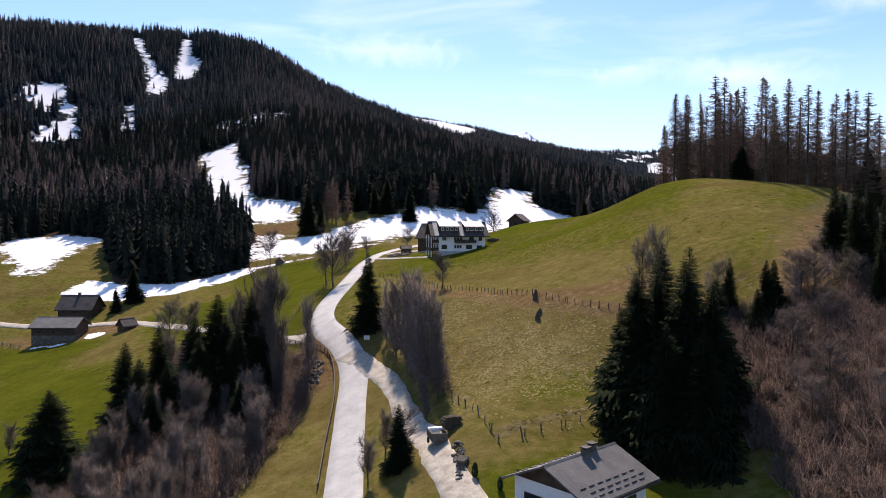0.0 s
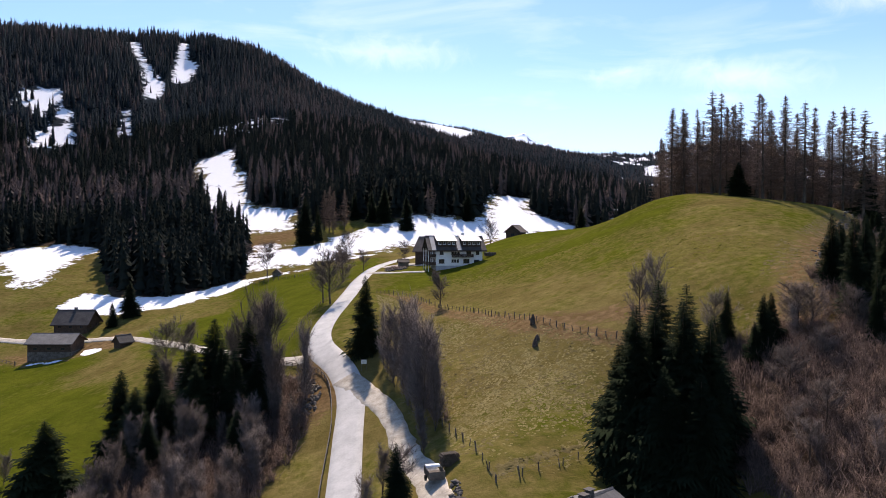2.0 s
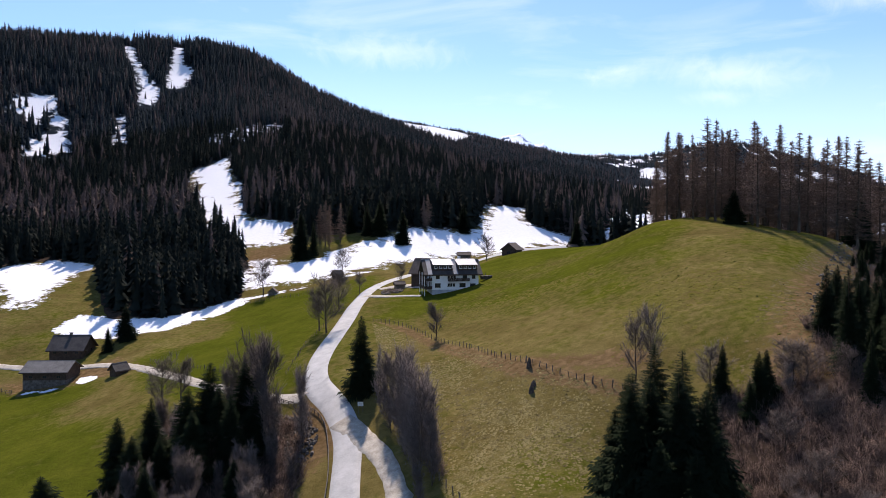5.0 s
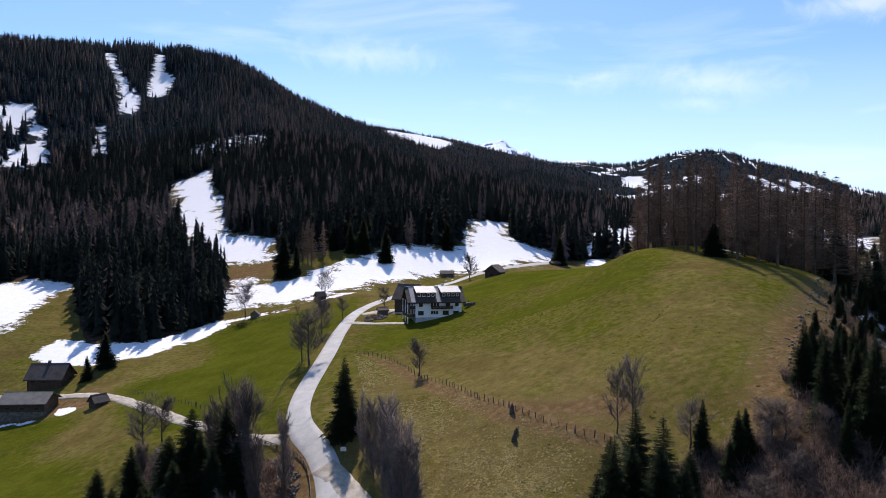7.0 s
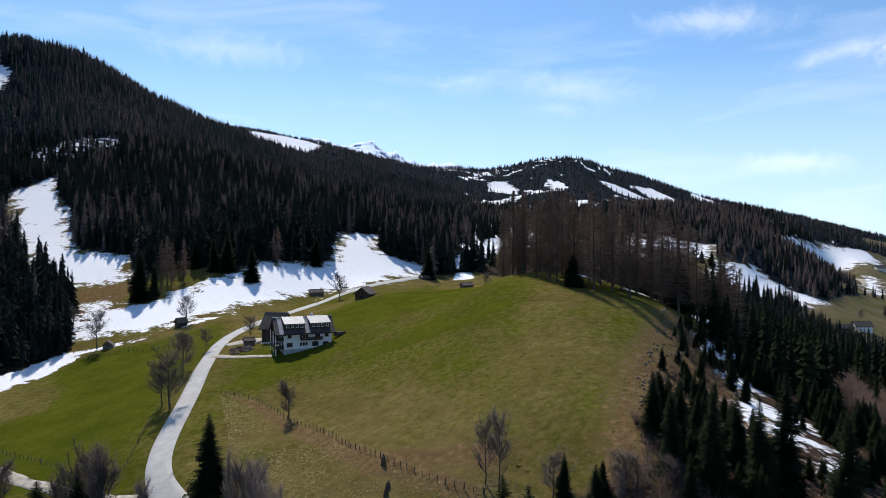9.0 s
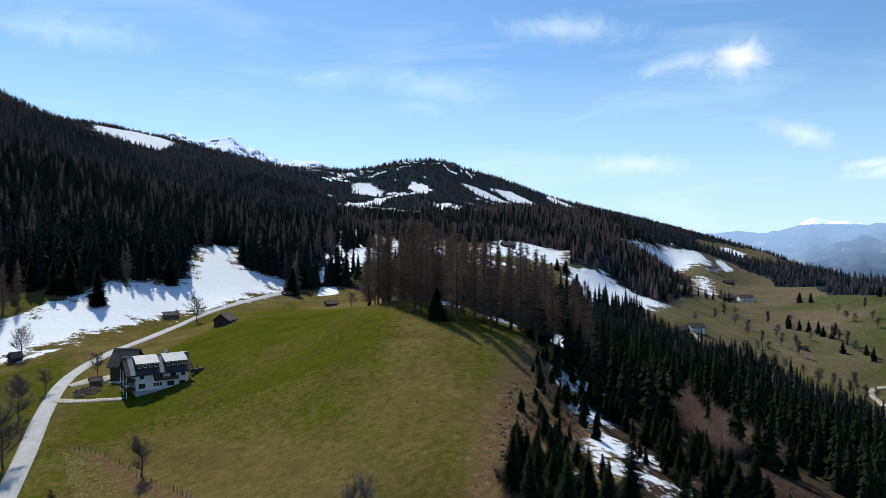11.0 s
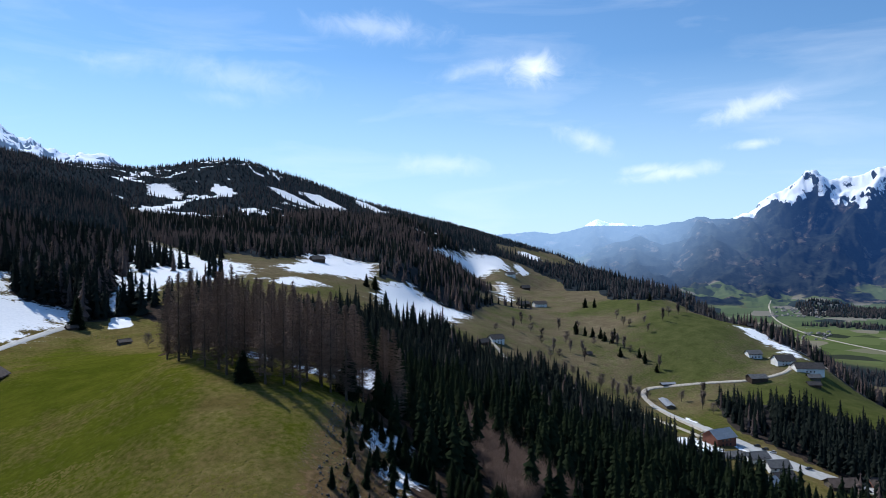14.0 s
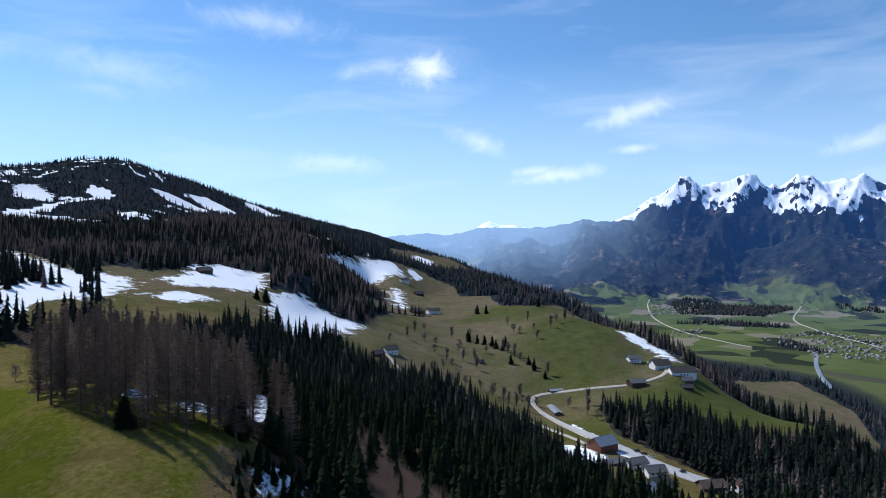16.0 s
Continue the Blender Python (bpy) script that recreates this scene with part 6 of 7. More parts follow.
for py in (-4.9, 0, 4.9):
    part("balcony_post", boxed(-10.72, -10.48, py - 0.12, py + 0.12, -1.0, 8.0), PLASTER, guest)
part("chimney", boxed(2.2, 3.1, 0.8, 1.7, 10.5, 13.4, bevel=0.04), PLASTER, guest)

gable_house("farm_barn", "dark barn with a brown-grey gabled roof behind the guest house", -31.8, 262.2, -20, 7.5, 9, 6.0, 4.6, DARK_WOOD, BROWN_ROOF, 0.9, windows=(("right", 0, 4.4, 1.2, 1.0), ("left", 0, 1.5, 1.0, 1.0)))
gable_house("lean_barn", "low grey-roofed annexe of the barn", -23, 256.5, 12, 6, 5, 2.4, 1.2, GREY_WOOD, GREY_ROOF, 0.5)
gable_house("garden_shed", "small brown garden shed with a shingled roof", -41, 257, 20, 3.4, 2.8, 2.1, 0.9, GREY_WOOD, BROWN_ROOF, 0.4, category="shed")
gable_house("hay_barn", "brown wooden hay barn beside the road", 0.5, 319.5, 68, 8, 6.5, 3.3, 2.5, DARK_WOOD, BROWN_ROOF, 0.8, windows=(("left", 0, 0.2, 1.8, 2.0),), category="barn")
gable_house("field_hut", "low brown hut in the meadow below the road", -26.2, 393, 8, 7, 4, 2.1, 1.3, GREY_WOOD, BROWN_ROOF, 0.5, category="hut")
gable_house("hay_hut", "small dark wooden hay hut below a bare tree", -79.8, 318.5, 40, 4, 3.6, 2.4, 1.6, DARK_WOOD, BROWN_ROOF, 0.5, category="hut")
gable_house("hay_hut", "small weathered hay hut at the snow's edge", -104.5, 301.5, 100, 3.6, 3.4, 2.0, 1.5, GREY_WOOD, BROWN_ROOF, 0.5, category="hut")
gable_house("lane_shed", "small dark wooden shed beside the gravel lane", -118.6, 203, 60, 4, 3.6, 2.4, 1.7, DARK_WOOD, DARK_ROOF, 0.5, category="shed")
gable_house("cattle_barn", "long dark barn with a stone base and grey roof", -142.4, 206, 8, 13, 9, 5.8, 2.3, DARK_WOOD, GREY_ROOF, 0.8, ROCK, 3.0, category="barn", windows=(("front", -4.2, 3.6, 1.2, 0.8), ("front", 0, 3.6, 1.2, 0.8), ("front", 4.2, 3.6, 1.2, 0.8)))
gable_house("farm_house", "dark shingled farmhouse above the cattle barn", -149, 226.5, 8, 10.8, 9.5, 4.4, 3.8, DARK_WOOD, DARK_ROOF, 0.9, chimney=((-0.5, 0.3, 1.0),), windows=(("front", -3.6, 2.6, 1.1, 1.1), ("front", 0, 2.6, 1.1, 1.1), ("front", 3.6, 2.6, 1.1, 1.1), ("right", -2, 2.6, 1.0, 1.1), ("right", 2, 2.6, 1.0, 1.1)))
gable_house("cabin", "low wooden cabin beneath a dark spruce", 40, 466, 15, 6, 4, 1.9, 1.2, DARK_WOOD, BROWN_ROOF, 0.5, category="hut")
gable_house("cabin", "small brown cabin beyond the meadow", 58, 395, 15, 6, 4, 2.0, 1.2, GREY_WOOD, BROWN_ROOF, 0.5, category="hut")
# the farms on the terrace and the village
W3 = (("front", -3.2, 1.2, 1.2, 1.3), ("front", 0, 1.2, 1.2, 1.3), ("front", 3.2, 1.2, 1.2, 1.3))
W6 = W3 + (("front", -3.2, 4.0, 1.2, 1.3), ("front", 0, 4.0, 1.2, 1.3), ("front", 3.2, 4.0, 1.2, 1.3))
FARMS = (
        ("white farmhouse with a dark roof on the meadow slope", 420, 552, -42, 13, 10, 5.5, 3.2, PLASTER, DARK_ROOF, W6),
        ("dark wooden barn on the meadow slope", 396, 540, -30, 11, 8, 4.0, 2.6, DARK_WOOD, DARK_ROOF, ()),
        ("white house with a grey roof above the farm", 628, 410, -60, 13, 10, 5.2, 2.8, PLASTER, GREY_ROOF, W6),
        ("dark barn with a grey roof beside the farm lane", 566, 366, -55, 15, 10, 5.0, 2.4, DARK_WOOD, GREY_ROOF, ()),
        ("big dark-roofed cattle barn with white walls", 622, 352, -68, 24, 13, 5.0, 4.0, PLASTER, DARK_ROOF, W3),
        ("old white farmhouse with a wide dark roof", 626, 378, -60, 17, 13, 5.6, 4.2, PLASTER, DARK_ROOF, W6),
        ("small dark shed of the farm", 596, 332, -68, 10, 7, 3.0, 2.0, DARK_WOOD, DARK_ROOF, ()),
        ("dark machine shed of the farm", 610, 340, -65, 10, 7, 3.4, 2.2, GREY_WOOD, GREY_ROOF, ()),
        ("low dark shed on the farm meadow", 730, 482, -50, 6, 5, 2.4, 1.6, DARK_WOOD, DARK_ROOF, ()),
        ("low store with a pale roof beside the lane", 519, 424, -50, 13, 6, 2.6, 0.8, GREY_WOOD, METAL_ROOF, ()),
        ("long low shelter with a pale metal roof", 474, 388, 24, 26, 6, 2.8, 0.8, GREY_WOOD, METAL_ROOF, ()))
VILLAGE = (
        ("red-brown timber inn with a blue-grey roof", 399, 284, -40, 16, 13, 6.5, 4.0, RED_WOOD, BLUE_ROOF, W6),
        ("white village house under a grey roof", 389, 252, -48, 14, 9, 5.0, 2.6, PLASTER, GREY_ROOF, W6),
        ("low grey village workshop", 378, 262, -48, 16, 9, 3.0, 1.4, GREY_PLASTER, GREY_ROOF, W3),
        ("white village house with a grey roof", 386, 236, -60, 12, 9, 6.0, 2.8, PLASTER, GREY_ROOF, W6),
        ("village house with a blue-grey roof", 348, 218, -30, 13, 10, 5.0, 3.0, GREY_PLASTER, BLUE_ROOF, W6),
        ("white village house with a dark roof", 372, 224, -45, 12, 9, 5.0, 2.8, PLASTER, DARK_ROOF, W6),
        ("village house with a brown tiled roof", 404, 208, -62, 15, 10, 4.5, 3.0, GREY_WOOD, BROWN_ROOF, W3),
        ("brown-roofed hall beside the car park", 436, 200, -68, 17, 10, 4.0, 2.8, RED_WOOD, BROWN_ROOF, W3),
        ("farmhouse with a dark roof on the upper terrace", 664, 770, -50, 18, 12, 5.5, 3.5, PLASTER, DARK_ROOF, W6),
        ("dark barn on the upper terrace", 640, 778, -40, 16, 11, 5.0, 3.5, DARK_WOOD, DARK_ROOF, ()),
        ("dark barn by the snow field", 300, 715, -30, 14, 10, 4.5, 3.0, DARK_WOOD, DARK_ROOF, ()),
        ("white farmhouse by the upper snow field", 800, 1010, -45, 16, 12, 5.5, 3.5, PLASTER, DARK_ROOF, W6),
        ("dark barn near the upper farm", 770, 930, -45, 14, 10, 5.0, 3.5, DARK_WOOD, DARK_ROOF, ()),
        ("small hut on the brown meadow", 515, 520, -45, 5, 4, 2.3, 1.5, GREY_WOOD, BROWN_ROOF, ()),
        ("house on the valley side meadow", 1080, 520, -60, 14, 11, 5.5, 3.0, PLASTER, DARK_ROOF, W6))
for label, x, y, turn, long, deep, wall, rise, wm, rm, win in FARMS + VILLAGE:
    gable_house("house" if wm in (PLASTER, RED_WOOD) else "barn", label, x, y, turn + 30, long, deep, wall, rise, wm, rm, 0.9, windows=win, sink=3.0, category="house" if wm in (PLASTER, RED_WOOD) else "barn", group="houses of the terrace and village")

# ---- fences, rails and small things ----
def post_mesh(name, w, h, mat, lean=0.0):
    bm = boxed(-w / 2, w / 2, -w / 2, w / 2, -0.4, h, bevel=w * 0.18)
    me = bpy.data.meshes.new(name)
    bm.to_mesh(me)
    bm.free()
    me.materials.append(mat)
    return me


POSTS = [post_mesh("post", w, h, GREY_WOOD) for w, h in ((0.13, 1.15), (0.16, 1.35), (0.11, 1.0))]


def fence(label, points, gap, wires=2, rails=False, group="field fences", seed=1):
    """Posts along a line on the ground, joined by wires or rails."""
    rng = random.Random(seed)
    line = smooth_line(points, gap)
    x0, y0 = line[0]
    ob = thing("fence", label, "fence", group, pose(x0, y0, ground_z(x0, y0)))
    zs = height(line[:, 0], line[:, 1])
    base = Vector((x0, y0, zs[0]))
    tops = []
    for (x, y), z in zip(line, zs):
        o = new("post", POSTS[rng.randrange(3)])
        o.parent = ob
        o.matrix_basis = Matrix.Translation(Vector((x, y, z)) - base) @ pose(0, 0, 0, rng.gauss(0, 5), rng.gauss(0, 5), rng.uniform(0, 90))
        tops.append(Vector((x, y, z)) - base)
    for k in range(wires):
        up = Vector((0, 0, 0.45 + 0.5 * k))
        p = Pile()
        r = 0.05 if rails else 0.012
        for a, b in zip(tops, tops[1:]):
            p.add(*tube([a + up, (a + b) / 2 + up - Vector((0, 0, 0.0 if rails else 0.06)), b + up], [r, r, r], 4 if rails else 3))
        part("rail" if rails else "wire", p.mesh("rail", GREY_WOOD if rails else WIRE), WIRE, ob)
    return ob


fence("weathered post fence across the hill meadow", [(-40, 202), (-28, 191), (-19, 176), (-9, 159), (-3, 146), (3, 136), (9, 128), (14, 122), (20, 117)], 1.9, seed=2)
fence("weathered post fence round the lower field", [(-12, 108), (-7, 97), (-3, 85), (-2, 82), (1, 83.5), (3, 85), (6, 87), (8, 89), (12, 92), (16, 97)], 3.0, seed=3)
fence("weathered post fence below the hay hut", [(-113, 291), (-98, 289.5), (-81, 282), (-66, 276)], 2.2, seed=4)
fence("post fence along the gravel lane", [(-113, 211), (-94, 194), (-78, 179), (-67, 169)], 2.4, seed=5)
fence("post fence beside the country road", [(-54, 165), (-55, 178), (-56, 192), (-56, 206)], 2.4, seed=6)
fence("garden fence behind the guest house", [(-22, 262), (-15, 257), (-9, 251)], 1.4, seed=7)
fence("post fence beyond the top of the hill meadow", [(38, 458), (48, 440), (60, 425), (72, 410)], 3.0, seed=8)
fence("post fence in front of the cattle barn", [(-165, 205), (-158, 201), (-150, 198)], 2.0, rails=True, seed=9)

# rail on the outside of the bend
line = smooth_line([(-53, 152.5), (-46, 146.5), (-40, 140.5), (-36.2, 134), (-33.4, 126), (-31, 117), (-29.3, 108), (-27.5, 98), (-25.5, 88)], 2.2)
rail_ob = thing("guard_rail", "brown wooden guard rail along the outside of the bend", "guard rail", at=pose(-53, 152.5, ground_z(-53, 152.5)))
zs = height(line[:, 0], line[:, 1]) - ground_z(-53, 152.5)
pts = np.c_[line - np.array([-53, 152.5]), zs]
for p in pts:
    part("post", turned(boxed(-0.09, 0.09, -0.09, 0.09, -0.5, 0.85, bevel=0.02), Matrix.Translation(p)), GREY_WOOD, rail_ob)
for up, r in ((0.42, 0.06), (0.78, 0.08)):
    p = Pile()
    p.add(*tube(pts + np.array([0, 0, up]), [r] * len(pts), 6))
    part("rail", p.mesh("rail", GREY_WOOD), GREY_WOOD, rail_ob)

# notice board under the roadside spruce
sx, sy = -29.3, 135.2
board = thing("notice_board", "pale notice board on two posts in the spruce's shade", "sign", at=pose(sx, sy, ground_z(sx, sy), 0, 0, 10))
part("face", boxed(-0.55, 0.55, -0.04, 0.04, 1.35, 2.15, bevel=0.01), SIGN_FACE, board)
for k in (-0.45, 0.45):
    part("leg", boxed(k - 0.05, k + 0.05, 0.045, 0.14, -0.4, 2.1), GREY_WOOD, board)
part("roof", boxed(-0.7, 0.7, -0.16, 0.2, 2.17, 2.24, bevel=0.01), BROWN_ROOF, board)
for k in range(3):
    part("notice", boxed(-0.4, 0.4, -0.048, -0.041, 1.5 + 0.18 * k, 1.56 + 0.18 * k), GREY_PLASTER, board)


def rocks(name, poly, count, size, seed, label, mat=None):
    """A spill of broken stones on the ground."""
    rng = np.random.RandomState(seed)
    p = np.array(poly, float)
    v0 = np.array([(1, 0, 0), (-1, 0, 0), (0, 1, 0), (0, -1, 0), (0, 0, 1), (0, 0, -1)], float)
    f0 = np.array([(0, 2, 4), (2, 1, 4), (1, 3, 4), (3, 0, 4), (2, 0, 5), (1, 2, 5), (3, 1, 5), (0, 3, 5)])
    vs, fs = [], []
    while len(vs) < count:
        x, y = rng.uniform(p[:, 0].min(), p[:, 0].max()), rng.uniform(p[:, 1].min(), p[:, 1].max())
        if inside(poly, np.array([x]), np.array([y]))[0] < 0:
            continue
        s = size * rng.uniform(0.4, 1.3)
        m = np.array(Euler(rng.rand(3) * 6).to_matrix())
        vs.append((v0 * rng.uniform(0.6, 1.2, (6, 3)) * s) @ m.T + (x, y, ground_z(x, y) + 0.15 * s))
        fs.append(f0 + 6 * (len(vs) - 1))
    return tagged(new(name, mesh_of(name, np.concatenate(vs), np.concatenate(fs), mat or ROCK)), label, "rocks", kind="stuff")


rocks("rubble_bank", [(-49, 145), (-42, 140.5), (-37, 133), (-36, 124), (-40, 124), (-46, 134), (-52, 142)], 420, 0.5, 41, "dark rubble and earth shored below the bend")
rocks("track_stones", [(-7.6, 84), (-6.4, 84), (-5.2, 75), (-6.2, 74.5)], 70, 0.4, 42, "loose stones piled beside the gravel drive")
rocks("rockery", [(-46, 255), (-40, 255), (-38, 247), (-44, 243), (-47, 248)], 110, 0.55, 43, "stones and bare shrubs of the front garden")
rocks("scree", [(52, 124), (60, 135), (84, 172), (92, 188), (84, 190), (56, 140), (46, 112)], 260, 0.4, 44, "pale stones on the edge of the scree")
thicket("garden_shrubs", [(-46, 254), (-40, 254), (-38, 248), (-45, 244)], 30, 1.2, 95, "low bare garden shrubs among stones")


def shrub(x, y, tall, label):
    rng = np.random.RandomState(int(abs(x) * 10 + abs(y)))
    p = Pile()
    for _ in range(260):
        a, h = rng.rand() * 6.283, rng.rand()
        r = tall * 0.26 * math.sin(math.pi * min(1, 0.15 + h * 0.85)) ** 0.7 * rng.uniform(0.7, 1)
        b = np.array([math.cos(a) * r * 0.7, math.sin(a) * r * 0.7, h * tall * 0.9])
        p.twig(b, b + np.array([math.cos(a) * 0.12, math.sin(a) * 0.12, 0.22]), 0.06)
    ob = thing("evergreen_shrub", label, "shrub", "garden shrubs", pose(x, y, ground_z(x, y)))
    part("foliage", p.mesh("foliage", GREEN_SHRUB), GREEN_SHRUB, ob)
    t = Pile()
    t.add(*tube([(0, 0, -0.2), (0, 0, tall * 0.7)], [0.05, 0.02], 5))
    part("stem", t.mesh("stem", BARK), BARK, ob)


for x, y, h in ((-4.4, 75.2, 1.7), (-1.6, 72, 1.4), (0.2, 73.4, 1.2)):
    shrub(x, y, h, "small clipped evergreen shrub on the chalet's lawn")


def stump(x, y, h):
    ob = thing("tree_stump", "dark broken tree stump in the field", "stump", "stumps in the field", pose(x, y, ground_z(x, y)))
    t = Pile()
    t.add(*tube([(0, 0, -0.3), (0.02, 0, h * 0.5), (0.08, 0.03, h)], [0.55, 0.42, 0.12], 8))
    part("trunk", t.mesh("trunk", BARK), BARK, ob)
    t = Pile()
    t.add(*tube([(0.1, 0, h * 0.3), (0.45, 0.1, h * 0.75)], [0.16, 0.04], 5))
    part("broken_limb", t.mesh("limb", BARK), BARK, ob)


stump(3.4, 133.4, 1.9)
stump(3.6, 124.6, 1.5)
stump(4.0, 126.6, 1.0)


def car(x, y, turn, paint, label, group="", lift=0.0):
    """A parked car: body, glazed cabin, wheels, lamps."""
    ob = thing("car", label, "car", group, pose(x, y, ground_z(x, y) + 0.17 + lift, 0, 0, turn))
    body = prism([(-2.15, 0.3), (-2.2, 0.55), (-2.1, 0.85), (-0.9, 0.95), (1.9, 0.98), (2.15, 0.8), (2.18, 0.35), (1.9, 0.22), (-1.9, 0.22)], -0.87, 0.87)
    bmesh.ops.bevel(body, geom=body.edges[:], offset=0.06, segments=2, affect="EDGES")
    part("body", body, paint, ob)
    part("cabin", prism([(-1.0, 0.93), (-0.35, 1.42), (1.25, 1.45), (1.95, 0.95)], -0.74, 0.74), GLASS, ob)
    roof = prism([(-0.35, 1.41), (-0.25, 1.47), (1.2, 1.5), (1.3, 1.43)], -0.72, 0.72)
    part("roof", roof, paint, ob)
    for wx in (-1.35, 1.35):
        for wy in (-0.82, 0.82):
            bm = bmesh.new()
            bmesh.ops.create_cone(bm, cap_ends=True, segments=16, radius1=0.32, radius2=0.32, depth=0.2, matrix=Matrix.Translation((wx, wy, 0.3)) @ Matrix.Rotation(math.pi / 2, 4, "X"))
            wheel = part("wheel", bm, RUBBER, ob)
            bm = bmesh.new()
            bmesh.ops.create_cone(bm, cap_ends=True, segments=12, radius1=0.2, radius2=0.17, depth=0.04, matrix=Matrix.Translation((wx, wy * 1.13, 0.3)) @ Matrix.Rotation(math.pi / 2, 4, "X"))
            part("rim", bm, STEEL, wheel)
    for s in (-0.6, 0.6):
        part("headlight", boxed(-2.2, -2.14, s - 0.17, s + 0.17, 0.62, 0.76, bevel=0.01), SIGN_FACE, ob)
        part("tail_light", boxed(2.13, 2.19, s - 0.15, s + 0.15, 0.66, 0.8, bevel=0.01), RED_WOOD, ob)
    return ob


# the covered trailer and heaps beside the drive
tz = ground_z(-9.8, 86.6)
trailer = thing("trailer", "flat trailer with a pale cover beside the drive", "trailer", at=pose(-9.8, 86.6, tz + 0.15, 0, 0, 20))
part("bed", boxed(-1.0, 1.0, -1.5, 1.5, 0.5, 0.75, bevel=0.02), GREY_WOOD, trailer)
part("side", boxed(-1.02, -0.96, -1.5, 1.5, 0.75, 1.5), GREY_WOOD, trailer)
part("side", boxed(0.96, 1.02, -1.5, 1.5, 0.75, 1.5), GREY_WOOD, trailer)
part("front_board", boxed(-0.95, 0.95, -1.52, -1.46, 0.75, 1.5), GREY_WOOD, trailer)
part("cover", boxed(-0.9, 0.9, 0.75, 1.45, 1.35, 1.62, bevel=0.05), SNOW_HEAP, trailer)
for wx in (-1.1, 1.1):
    bm = bmesh.new()
    bmesh.ops.create_cone(bm, cap_ends=True, segments=16, radius1=0.36, radius2=0.36, depth=0.18, matrix=Matrix.Translation((wx, 0.2, 0.32)) @ Matrix.Rotation(math.pi / 2, 4, "Y"))
    part("wheel", bm, RUBBER, trailer)


def wood_pile(x, y, turn, long, tall, label, mat=None):
    ob = thing("wood_pile", label, "wood pile", at=pose(x, y, ground_z(x, y), 0, 0, turn))
    n, rows = int(long / 0.32), int(tall / 0.27)
    rng = random.Random(int(long * 7))
    for r in range(rows):
        for k in range(n - (r % 2)):
            bm = bmesh.new()
            bmesh.ops.create_cone(bm, cap_ends=True, segments=7, radius1=0.15, radius2=0.14, depth=1.1 + rng.uniform(-0.1, 0.1),
                                  matrix=Matrix.Translation((-long / 2 + 0.16 + 0.32 * (k + 0.5 * (r % 2)), rng.uniform(-0.05, 0.05), 0.1 + 0.27 * r)) @ Matrix.Rotation(math.pi / 2, 4, "X"))
            part("log", bm, mat or BARK, ob)
    return ob


wood_pile(-8.2, 89.4, 30, 2.6, 1.7, "dark stack of logs beside the gravel drive")
wood_pile(-6.0, 78.6, 80, 2.0, 0.9, "low stack of firewood beside the drive", GREY_WOOD)
wood_pile(-8.5, 246, 40, 5, 1.4, "stack of firewood beside the guest house", GREY_WOOD)
for k, (x, y, turn, paint, label) in enumerate(((418.5, 264, -60, BLACK_PAINT, "black car parked beside the village road"), (419, 270, -55, BLACK_PAINT, "black car parked beside the village road"),
                                                (418.4, 258.5, -60, SILVER_PAINT, "silver car parked beside the village road"), (415.5, 233.6, -20, BLACK_PAINT, "black car standing in the car park"),
                                                (409.7, 197.8, -20, SILVER_PAINT, "silver car parked by the village hall"), (424, 206, -20, BLACK_PAINT, "black car parked by the village hall"))):
    car(x, y, turn, paint, label, "cars in the village", 0.5)
# trees along the terraces
for x, y, h in ((567, 593, 13), (566, 578, 12), (567, 555, 13), (563, 534, 12), (546, 474, 11), (548, 483, 10), (699, 714, 15), (700, 697, 14), (318, 614, 15), (310, 617, 13), (296, 551, 16), (563, 545, 11), (566, 566, 12), (576, 604, 12), (575, 542, 12), (538, 499, 11), (541, 470, 10), (534, 449, 9), (759, 651, 13), (497, 711, 12), (512, 714, 11)):
    spruce(x, y, h, label="dark spruce on the terraced meadows", group="spruces on the terraces", k=1)
TERRACE_TREES = ((447, 515), (475, 521), (450, 440), (448, 418), (473, 677), (592, 729), (544, 542), (601, 518), (609, 560), (674, 536), (478, 432), (482, 537), (448, 590), (489, 385), (461, 648), (513, 527),
                            (540, 451), (478, 356), (340, 558), (367, 764), (348, 752), (560, 530), (556, 520), (553, 508), (550, 497), (520, 560), (505, 600), (430, 500), (436, 470), (500, 372), (470, 340), (586, 610), (640, 600), (655, 580))
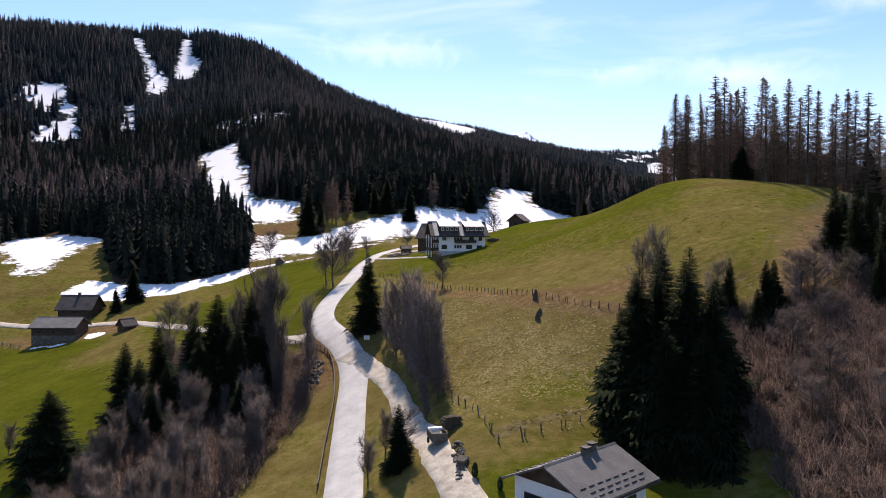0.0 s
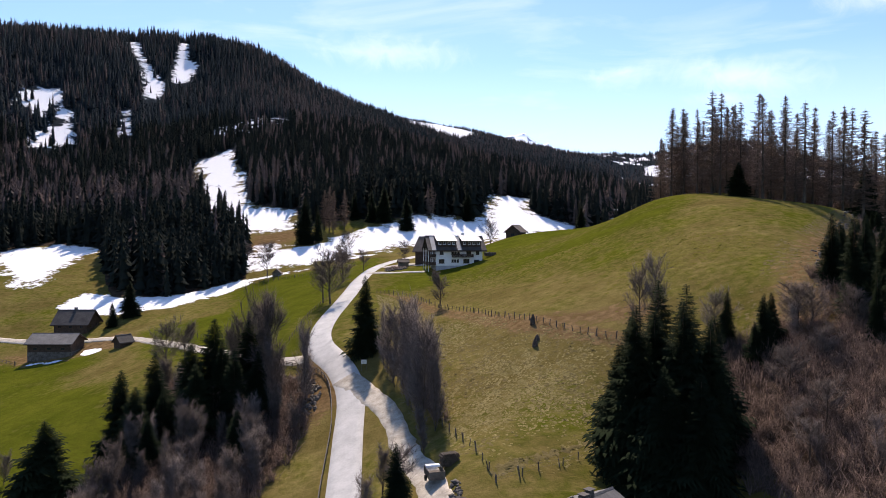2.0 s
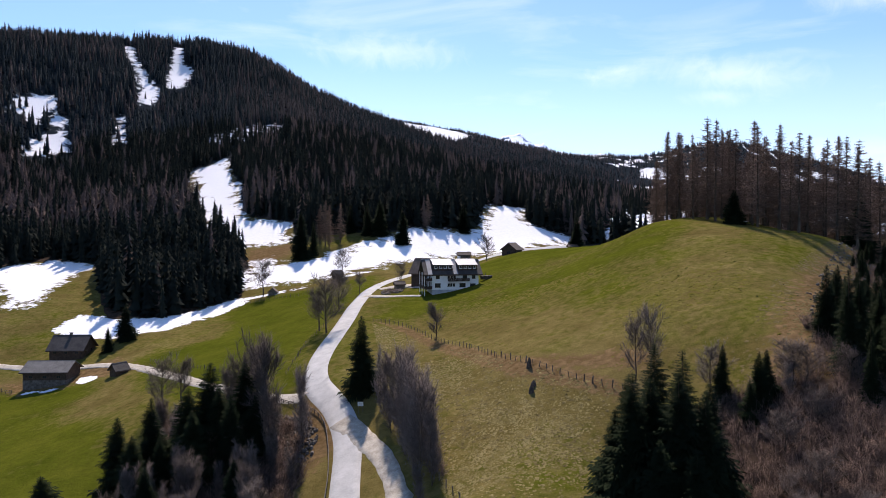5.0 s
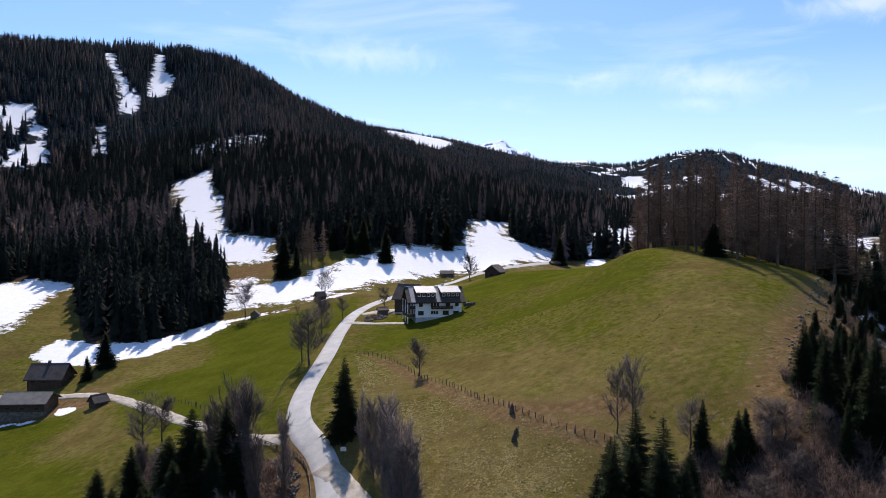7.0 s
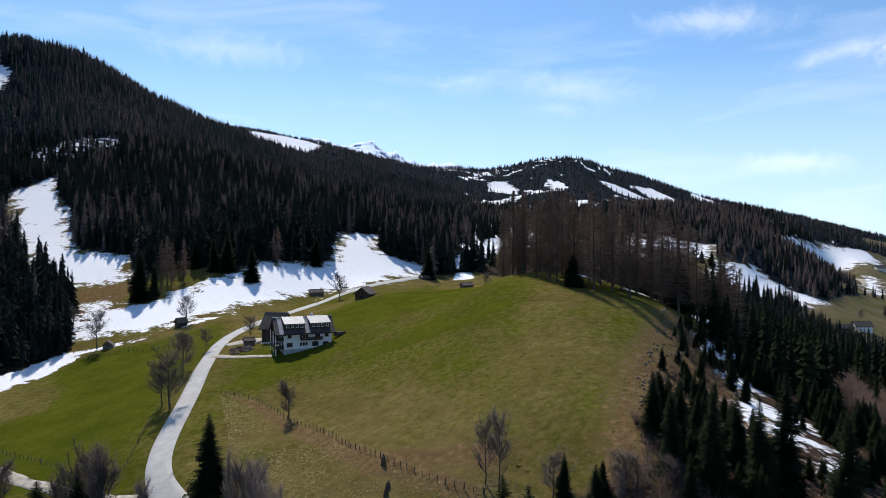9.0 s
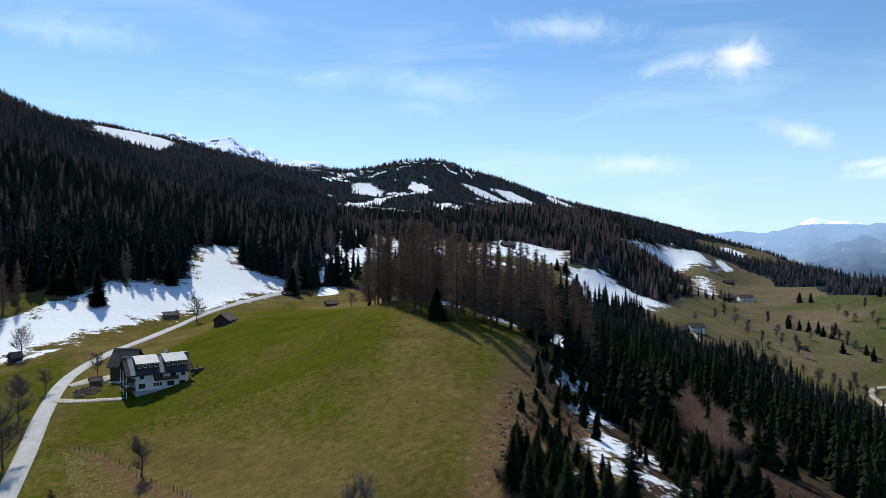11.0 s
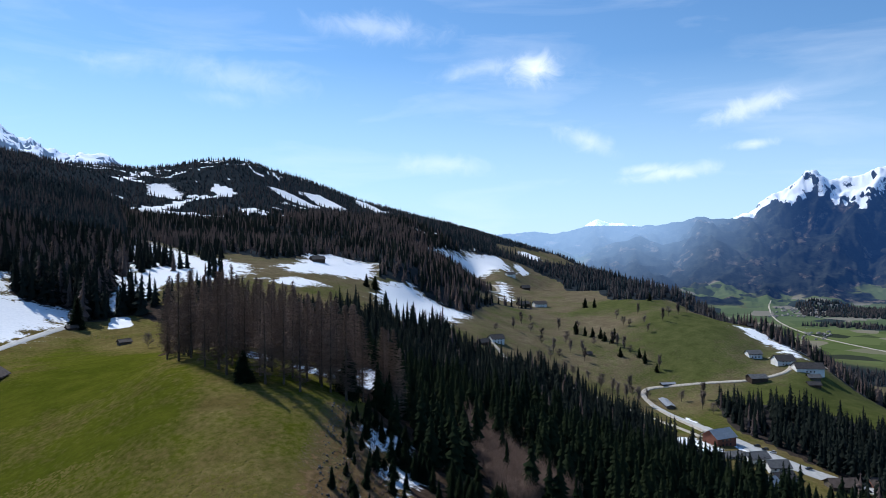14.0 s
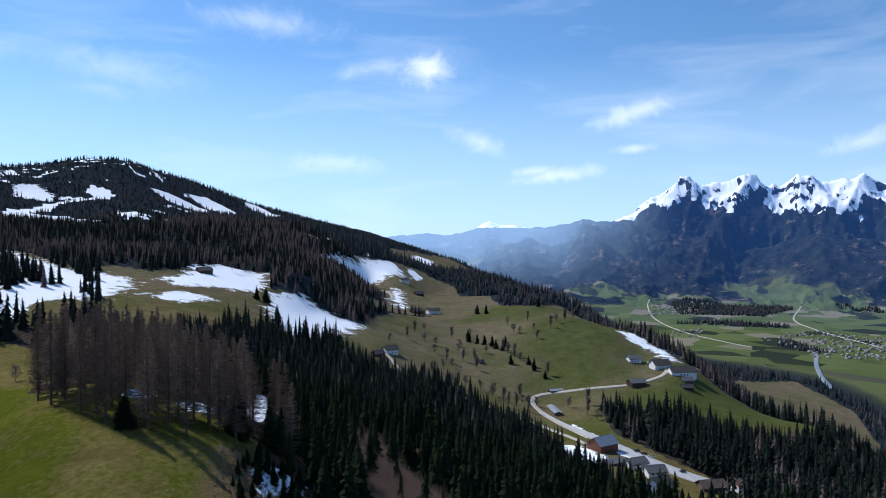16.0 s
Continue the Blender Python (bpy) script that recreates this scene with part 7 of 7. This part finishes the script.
HEDGE_TREES = ((353, 493), (410, 488), (436, 479), (457, 462), (458, 447), (456, 432), (454, 414), (455, 401), (475, 409), (468, 420), (445, 470), (422, 484), (488, 610), (523, 639), (550, 654), (489, 564), (458, 515), (501, 533), (496, 507), (562, 617), (538, 577), (512, 590), (656, 535), (675, 537), (696, 541), (635, 526), (610, 552), (620, 540), (746, 549))
for k, (x, y) in enumerate(TERRACE_TREES + HEDGE_TREES):
    plant_tree((SPREADING + SLENDER)[k % 6], x, y, 10 + (k * 37 % 6), k * 67, 1.0, "bare_tree", "leafless tree along the terraced meadows", "tree", "bare trees on the terraces")


def town(name, poly, count, seed, label):
    """Small far houses with gabled roofs."""
    rng = np.random.RandomState(seed)
    p = np.array(poly, float)
    v0 = np.array([(-1, -1, 0), (1, -1, 0), (1, 1, 0), (-1, 1, 0), (-1, -1, 1), (1, -1, 1), (1, 1, 1), (-1, 1, 1), (-1, 0, 1.7), (1, 0, 1.7)], float)
    f0 = np.array([(0, 1, 5), (0, 5, 4), (1, 2, 6), (1, 6, 5), (2, 3, 7), (2, 7, 6), (3, 0, 4), (3, 4, 7), (4, 5, 9), (4, 9, 8), (6, 7, 8), (6, 8, 9), (5, 6, 9), (7, 4, 8)])
    vs, fs = [], []
    while len(vs) < count:
        x, y = rng.uniform(p[:, 0].min(), p[:, 0].max()), rng.uniform(p[:, 1].min(), p[:, 1].max())
        if inside(poly, np.array([x]), np.array([y]))[0] < 0:
            continue
        a = rng.rand() * 6.28
        v = v0 * (rng.uniform(2.5, 5.5), rng.uniform(2.2, 3.6), rng.uniform(2, 3.6))
        v = np.c_[v[:, 0] * math.cos(a) - v[:, 1] * math.sin(a), v[:, 0] * math.sin(a) + v[:, 1] * math.cos(a), v[:, 2]]
        vs.append(v + (x, y, ground_z(x, y) - 0.5))
        fs.append(f0 + 10 * (len(vs) - 1))
    return tagged(new(name, mesh_of(name, np.concatenate(vs), np.concatenate(fs), TOWN)), label, "town", kind="stuff")


town("valley_town", [(1900, 700), (2150, 950), (2500, 950), (2400, 600), (2100, 500)], 260, 61, "small houses of the far valley town")
town("valley_village", [(2450, 1550), (2650, 1650), (2750, 1500), (2550, 1400)], 90, 62, "houses of a far village below the mountains")
town("valley_works", [(2000, 1200), (2200, 1260), (2250, 1150), (2050, 1100)], 30, 63, "pale sheds on the far valley floor")
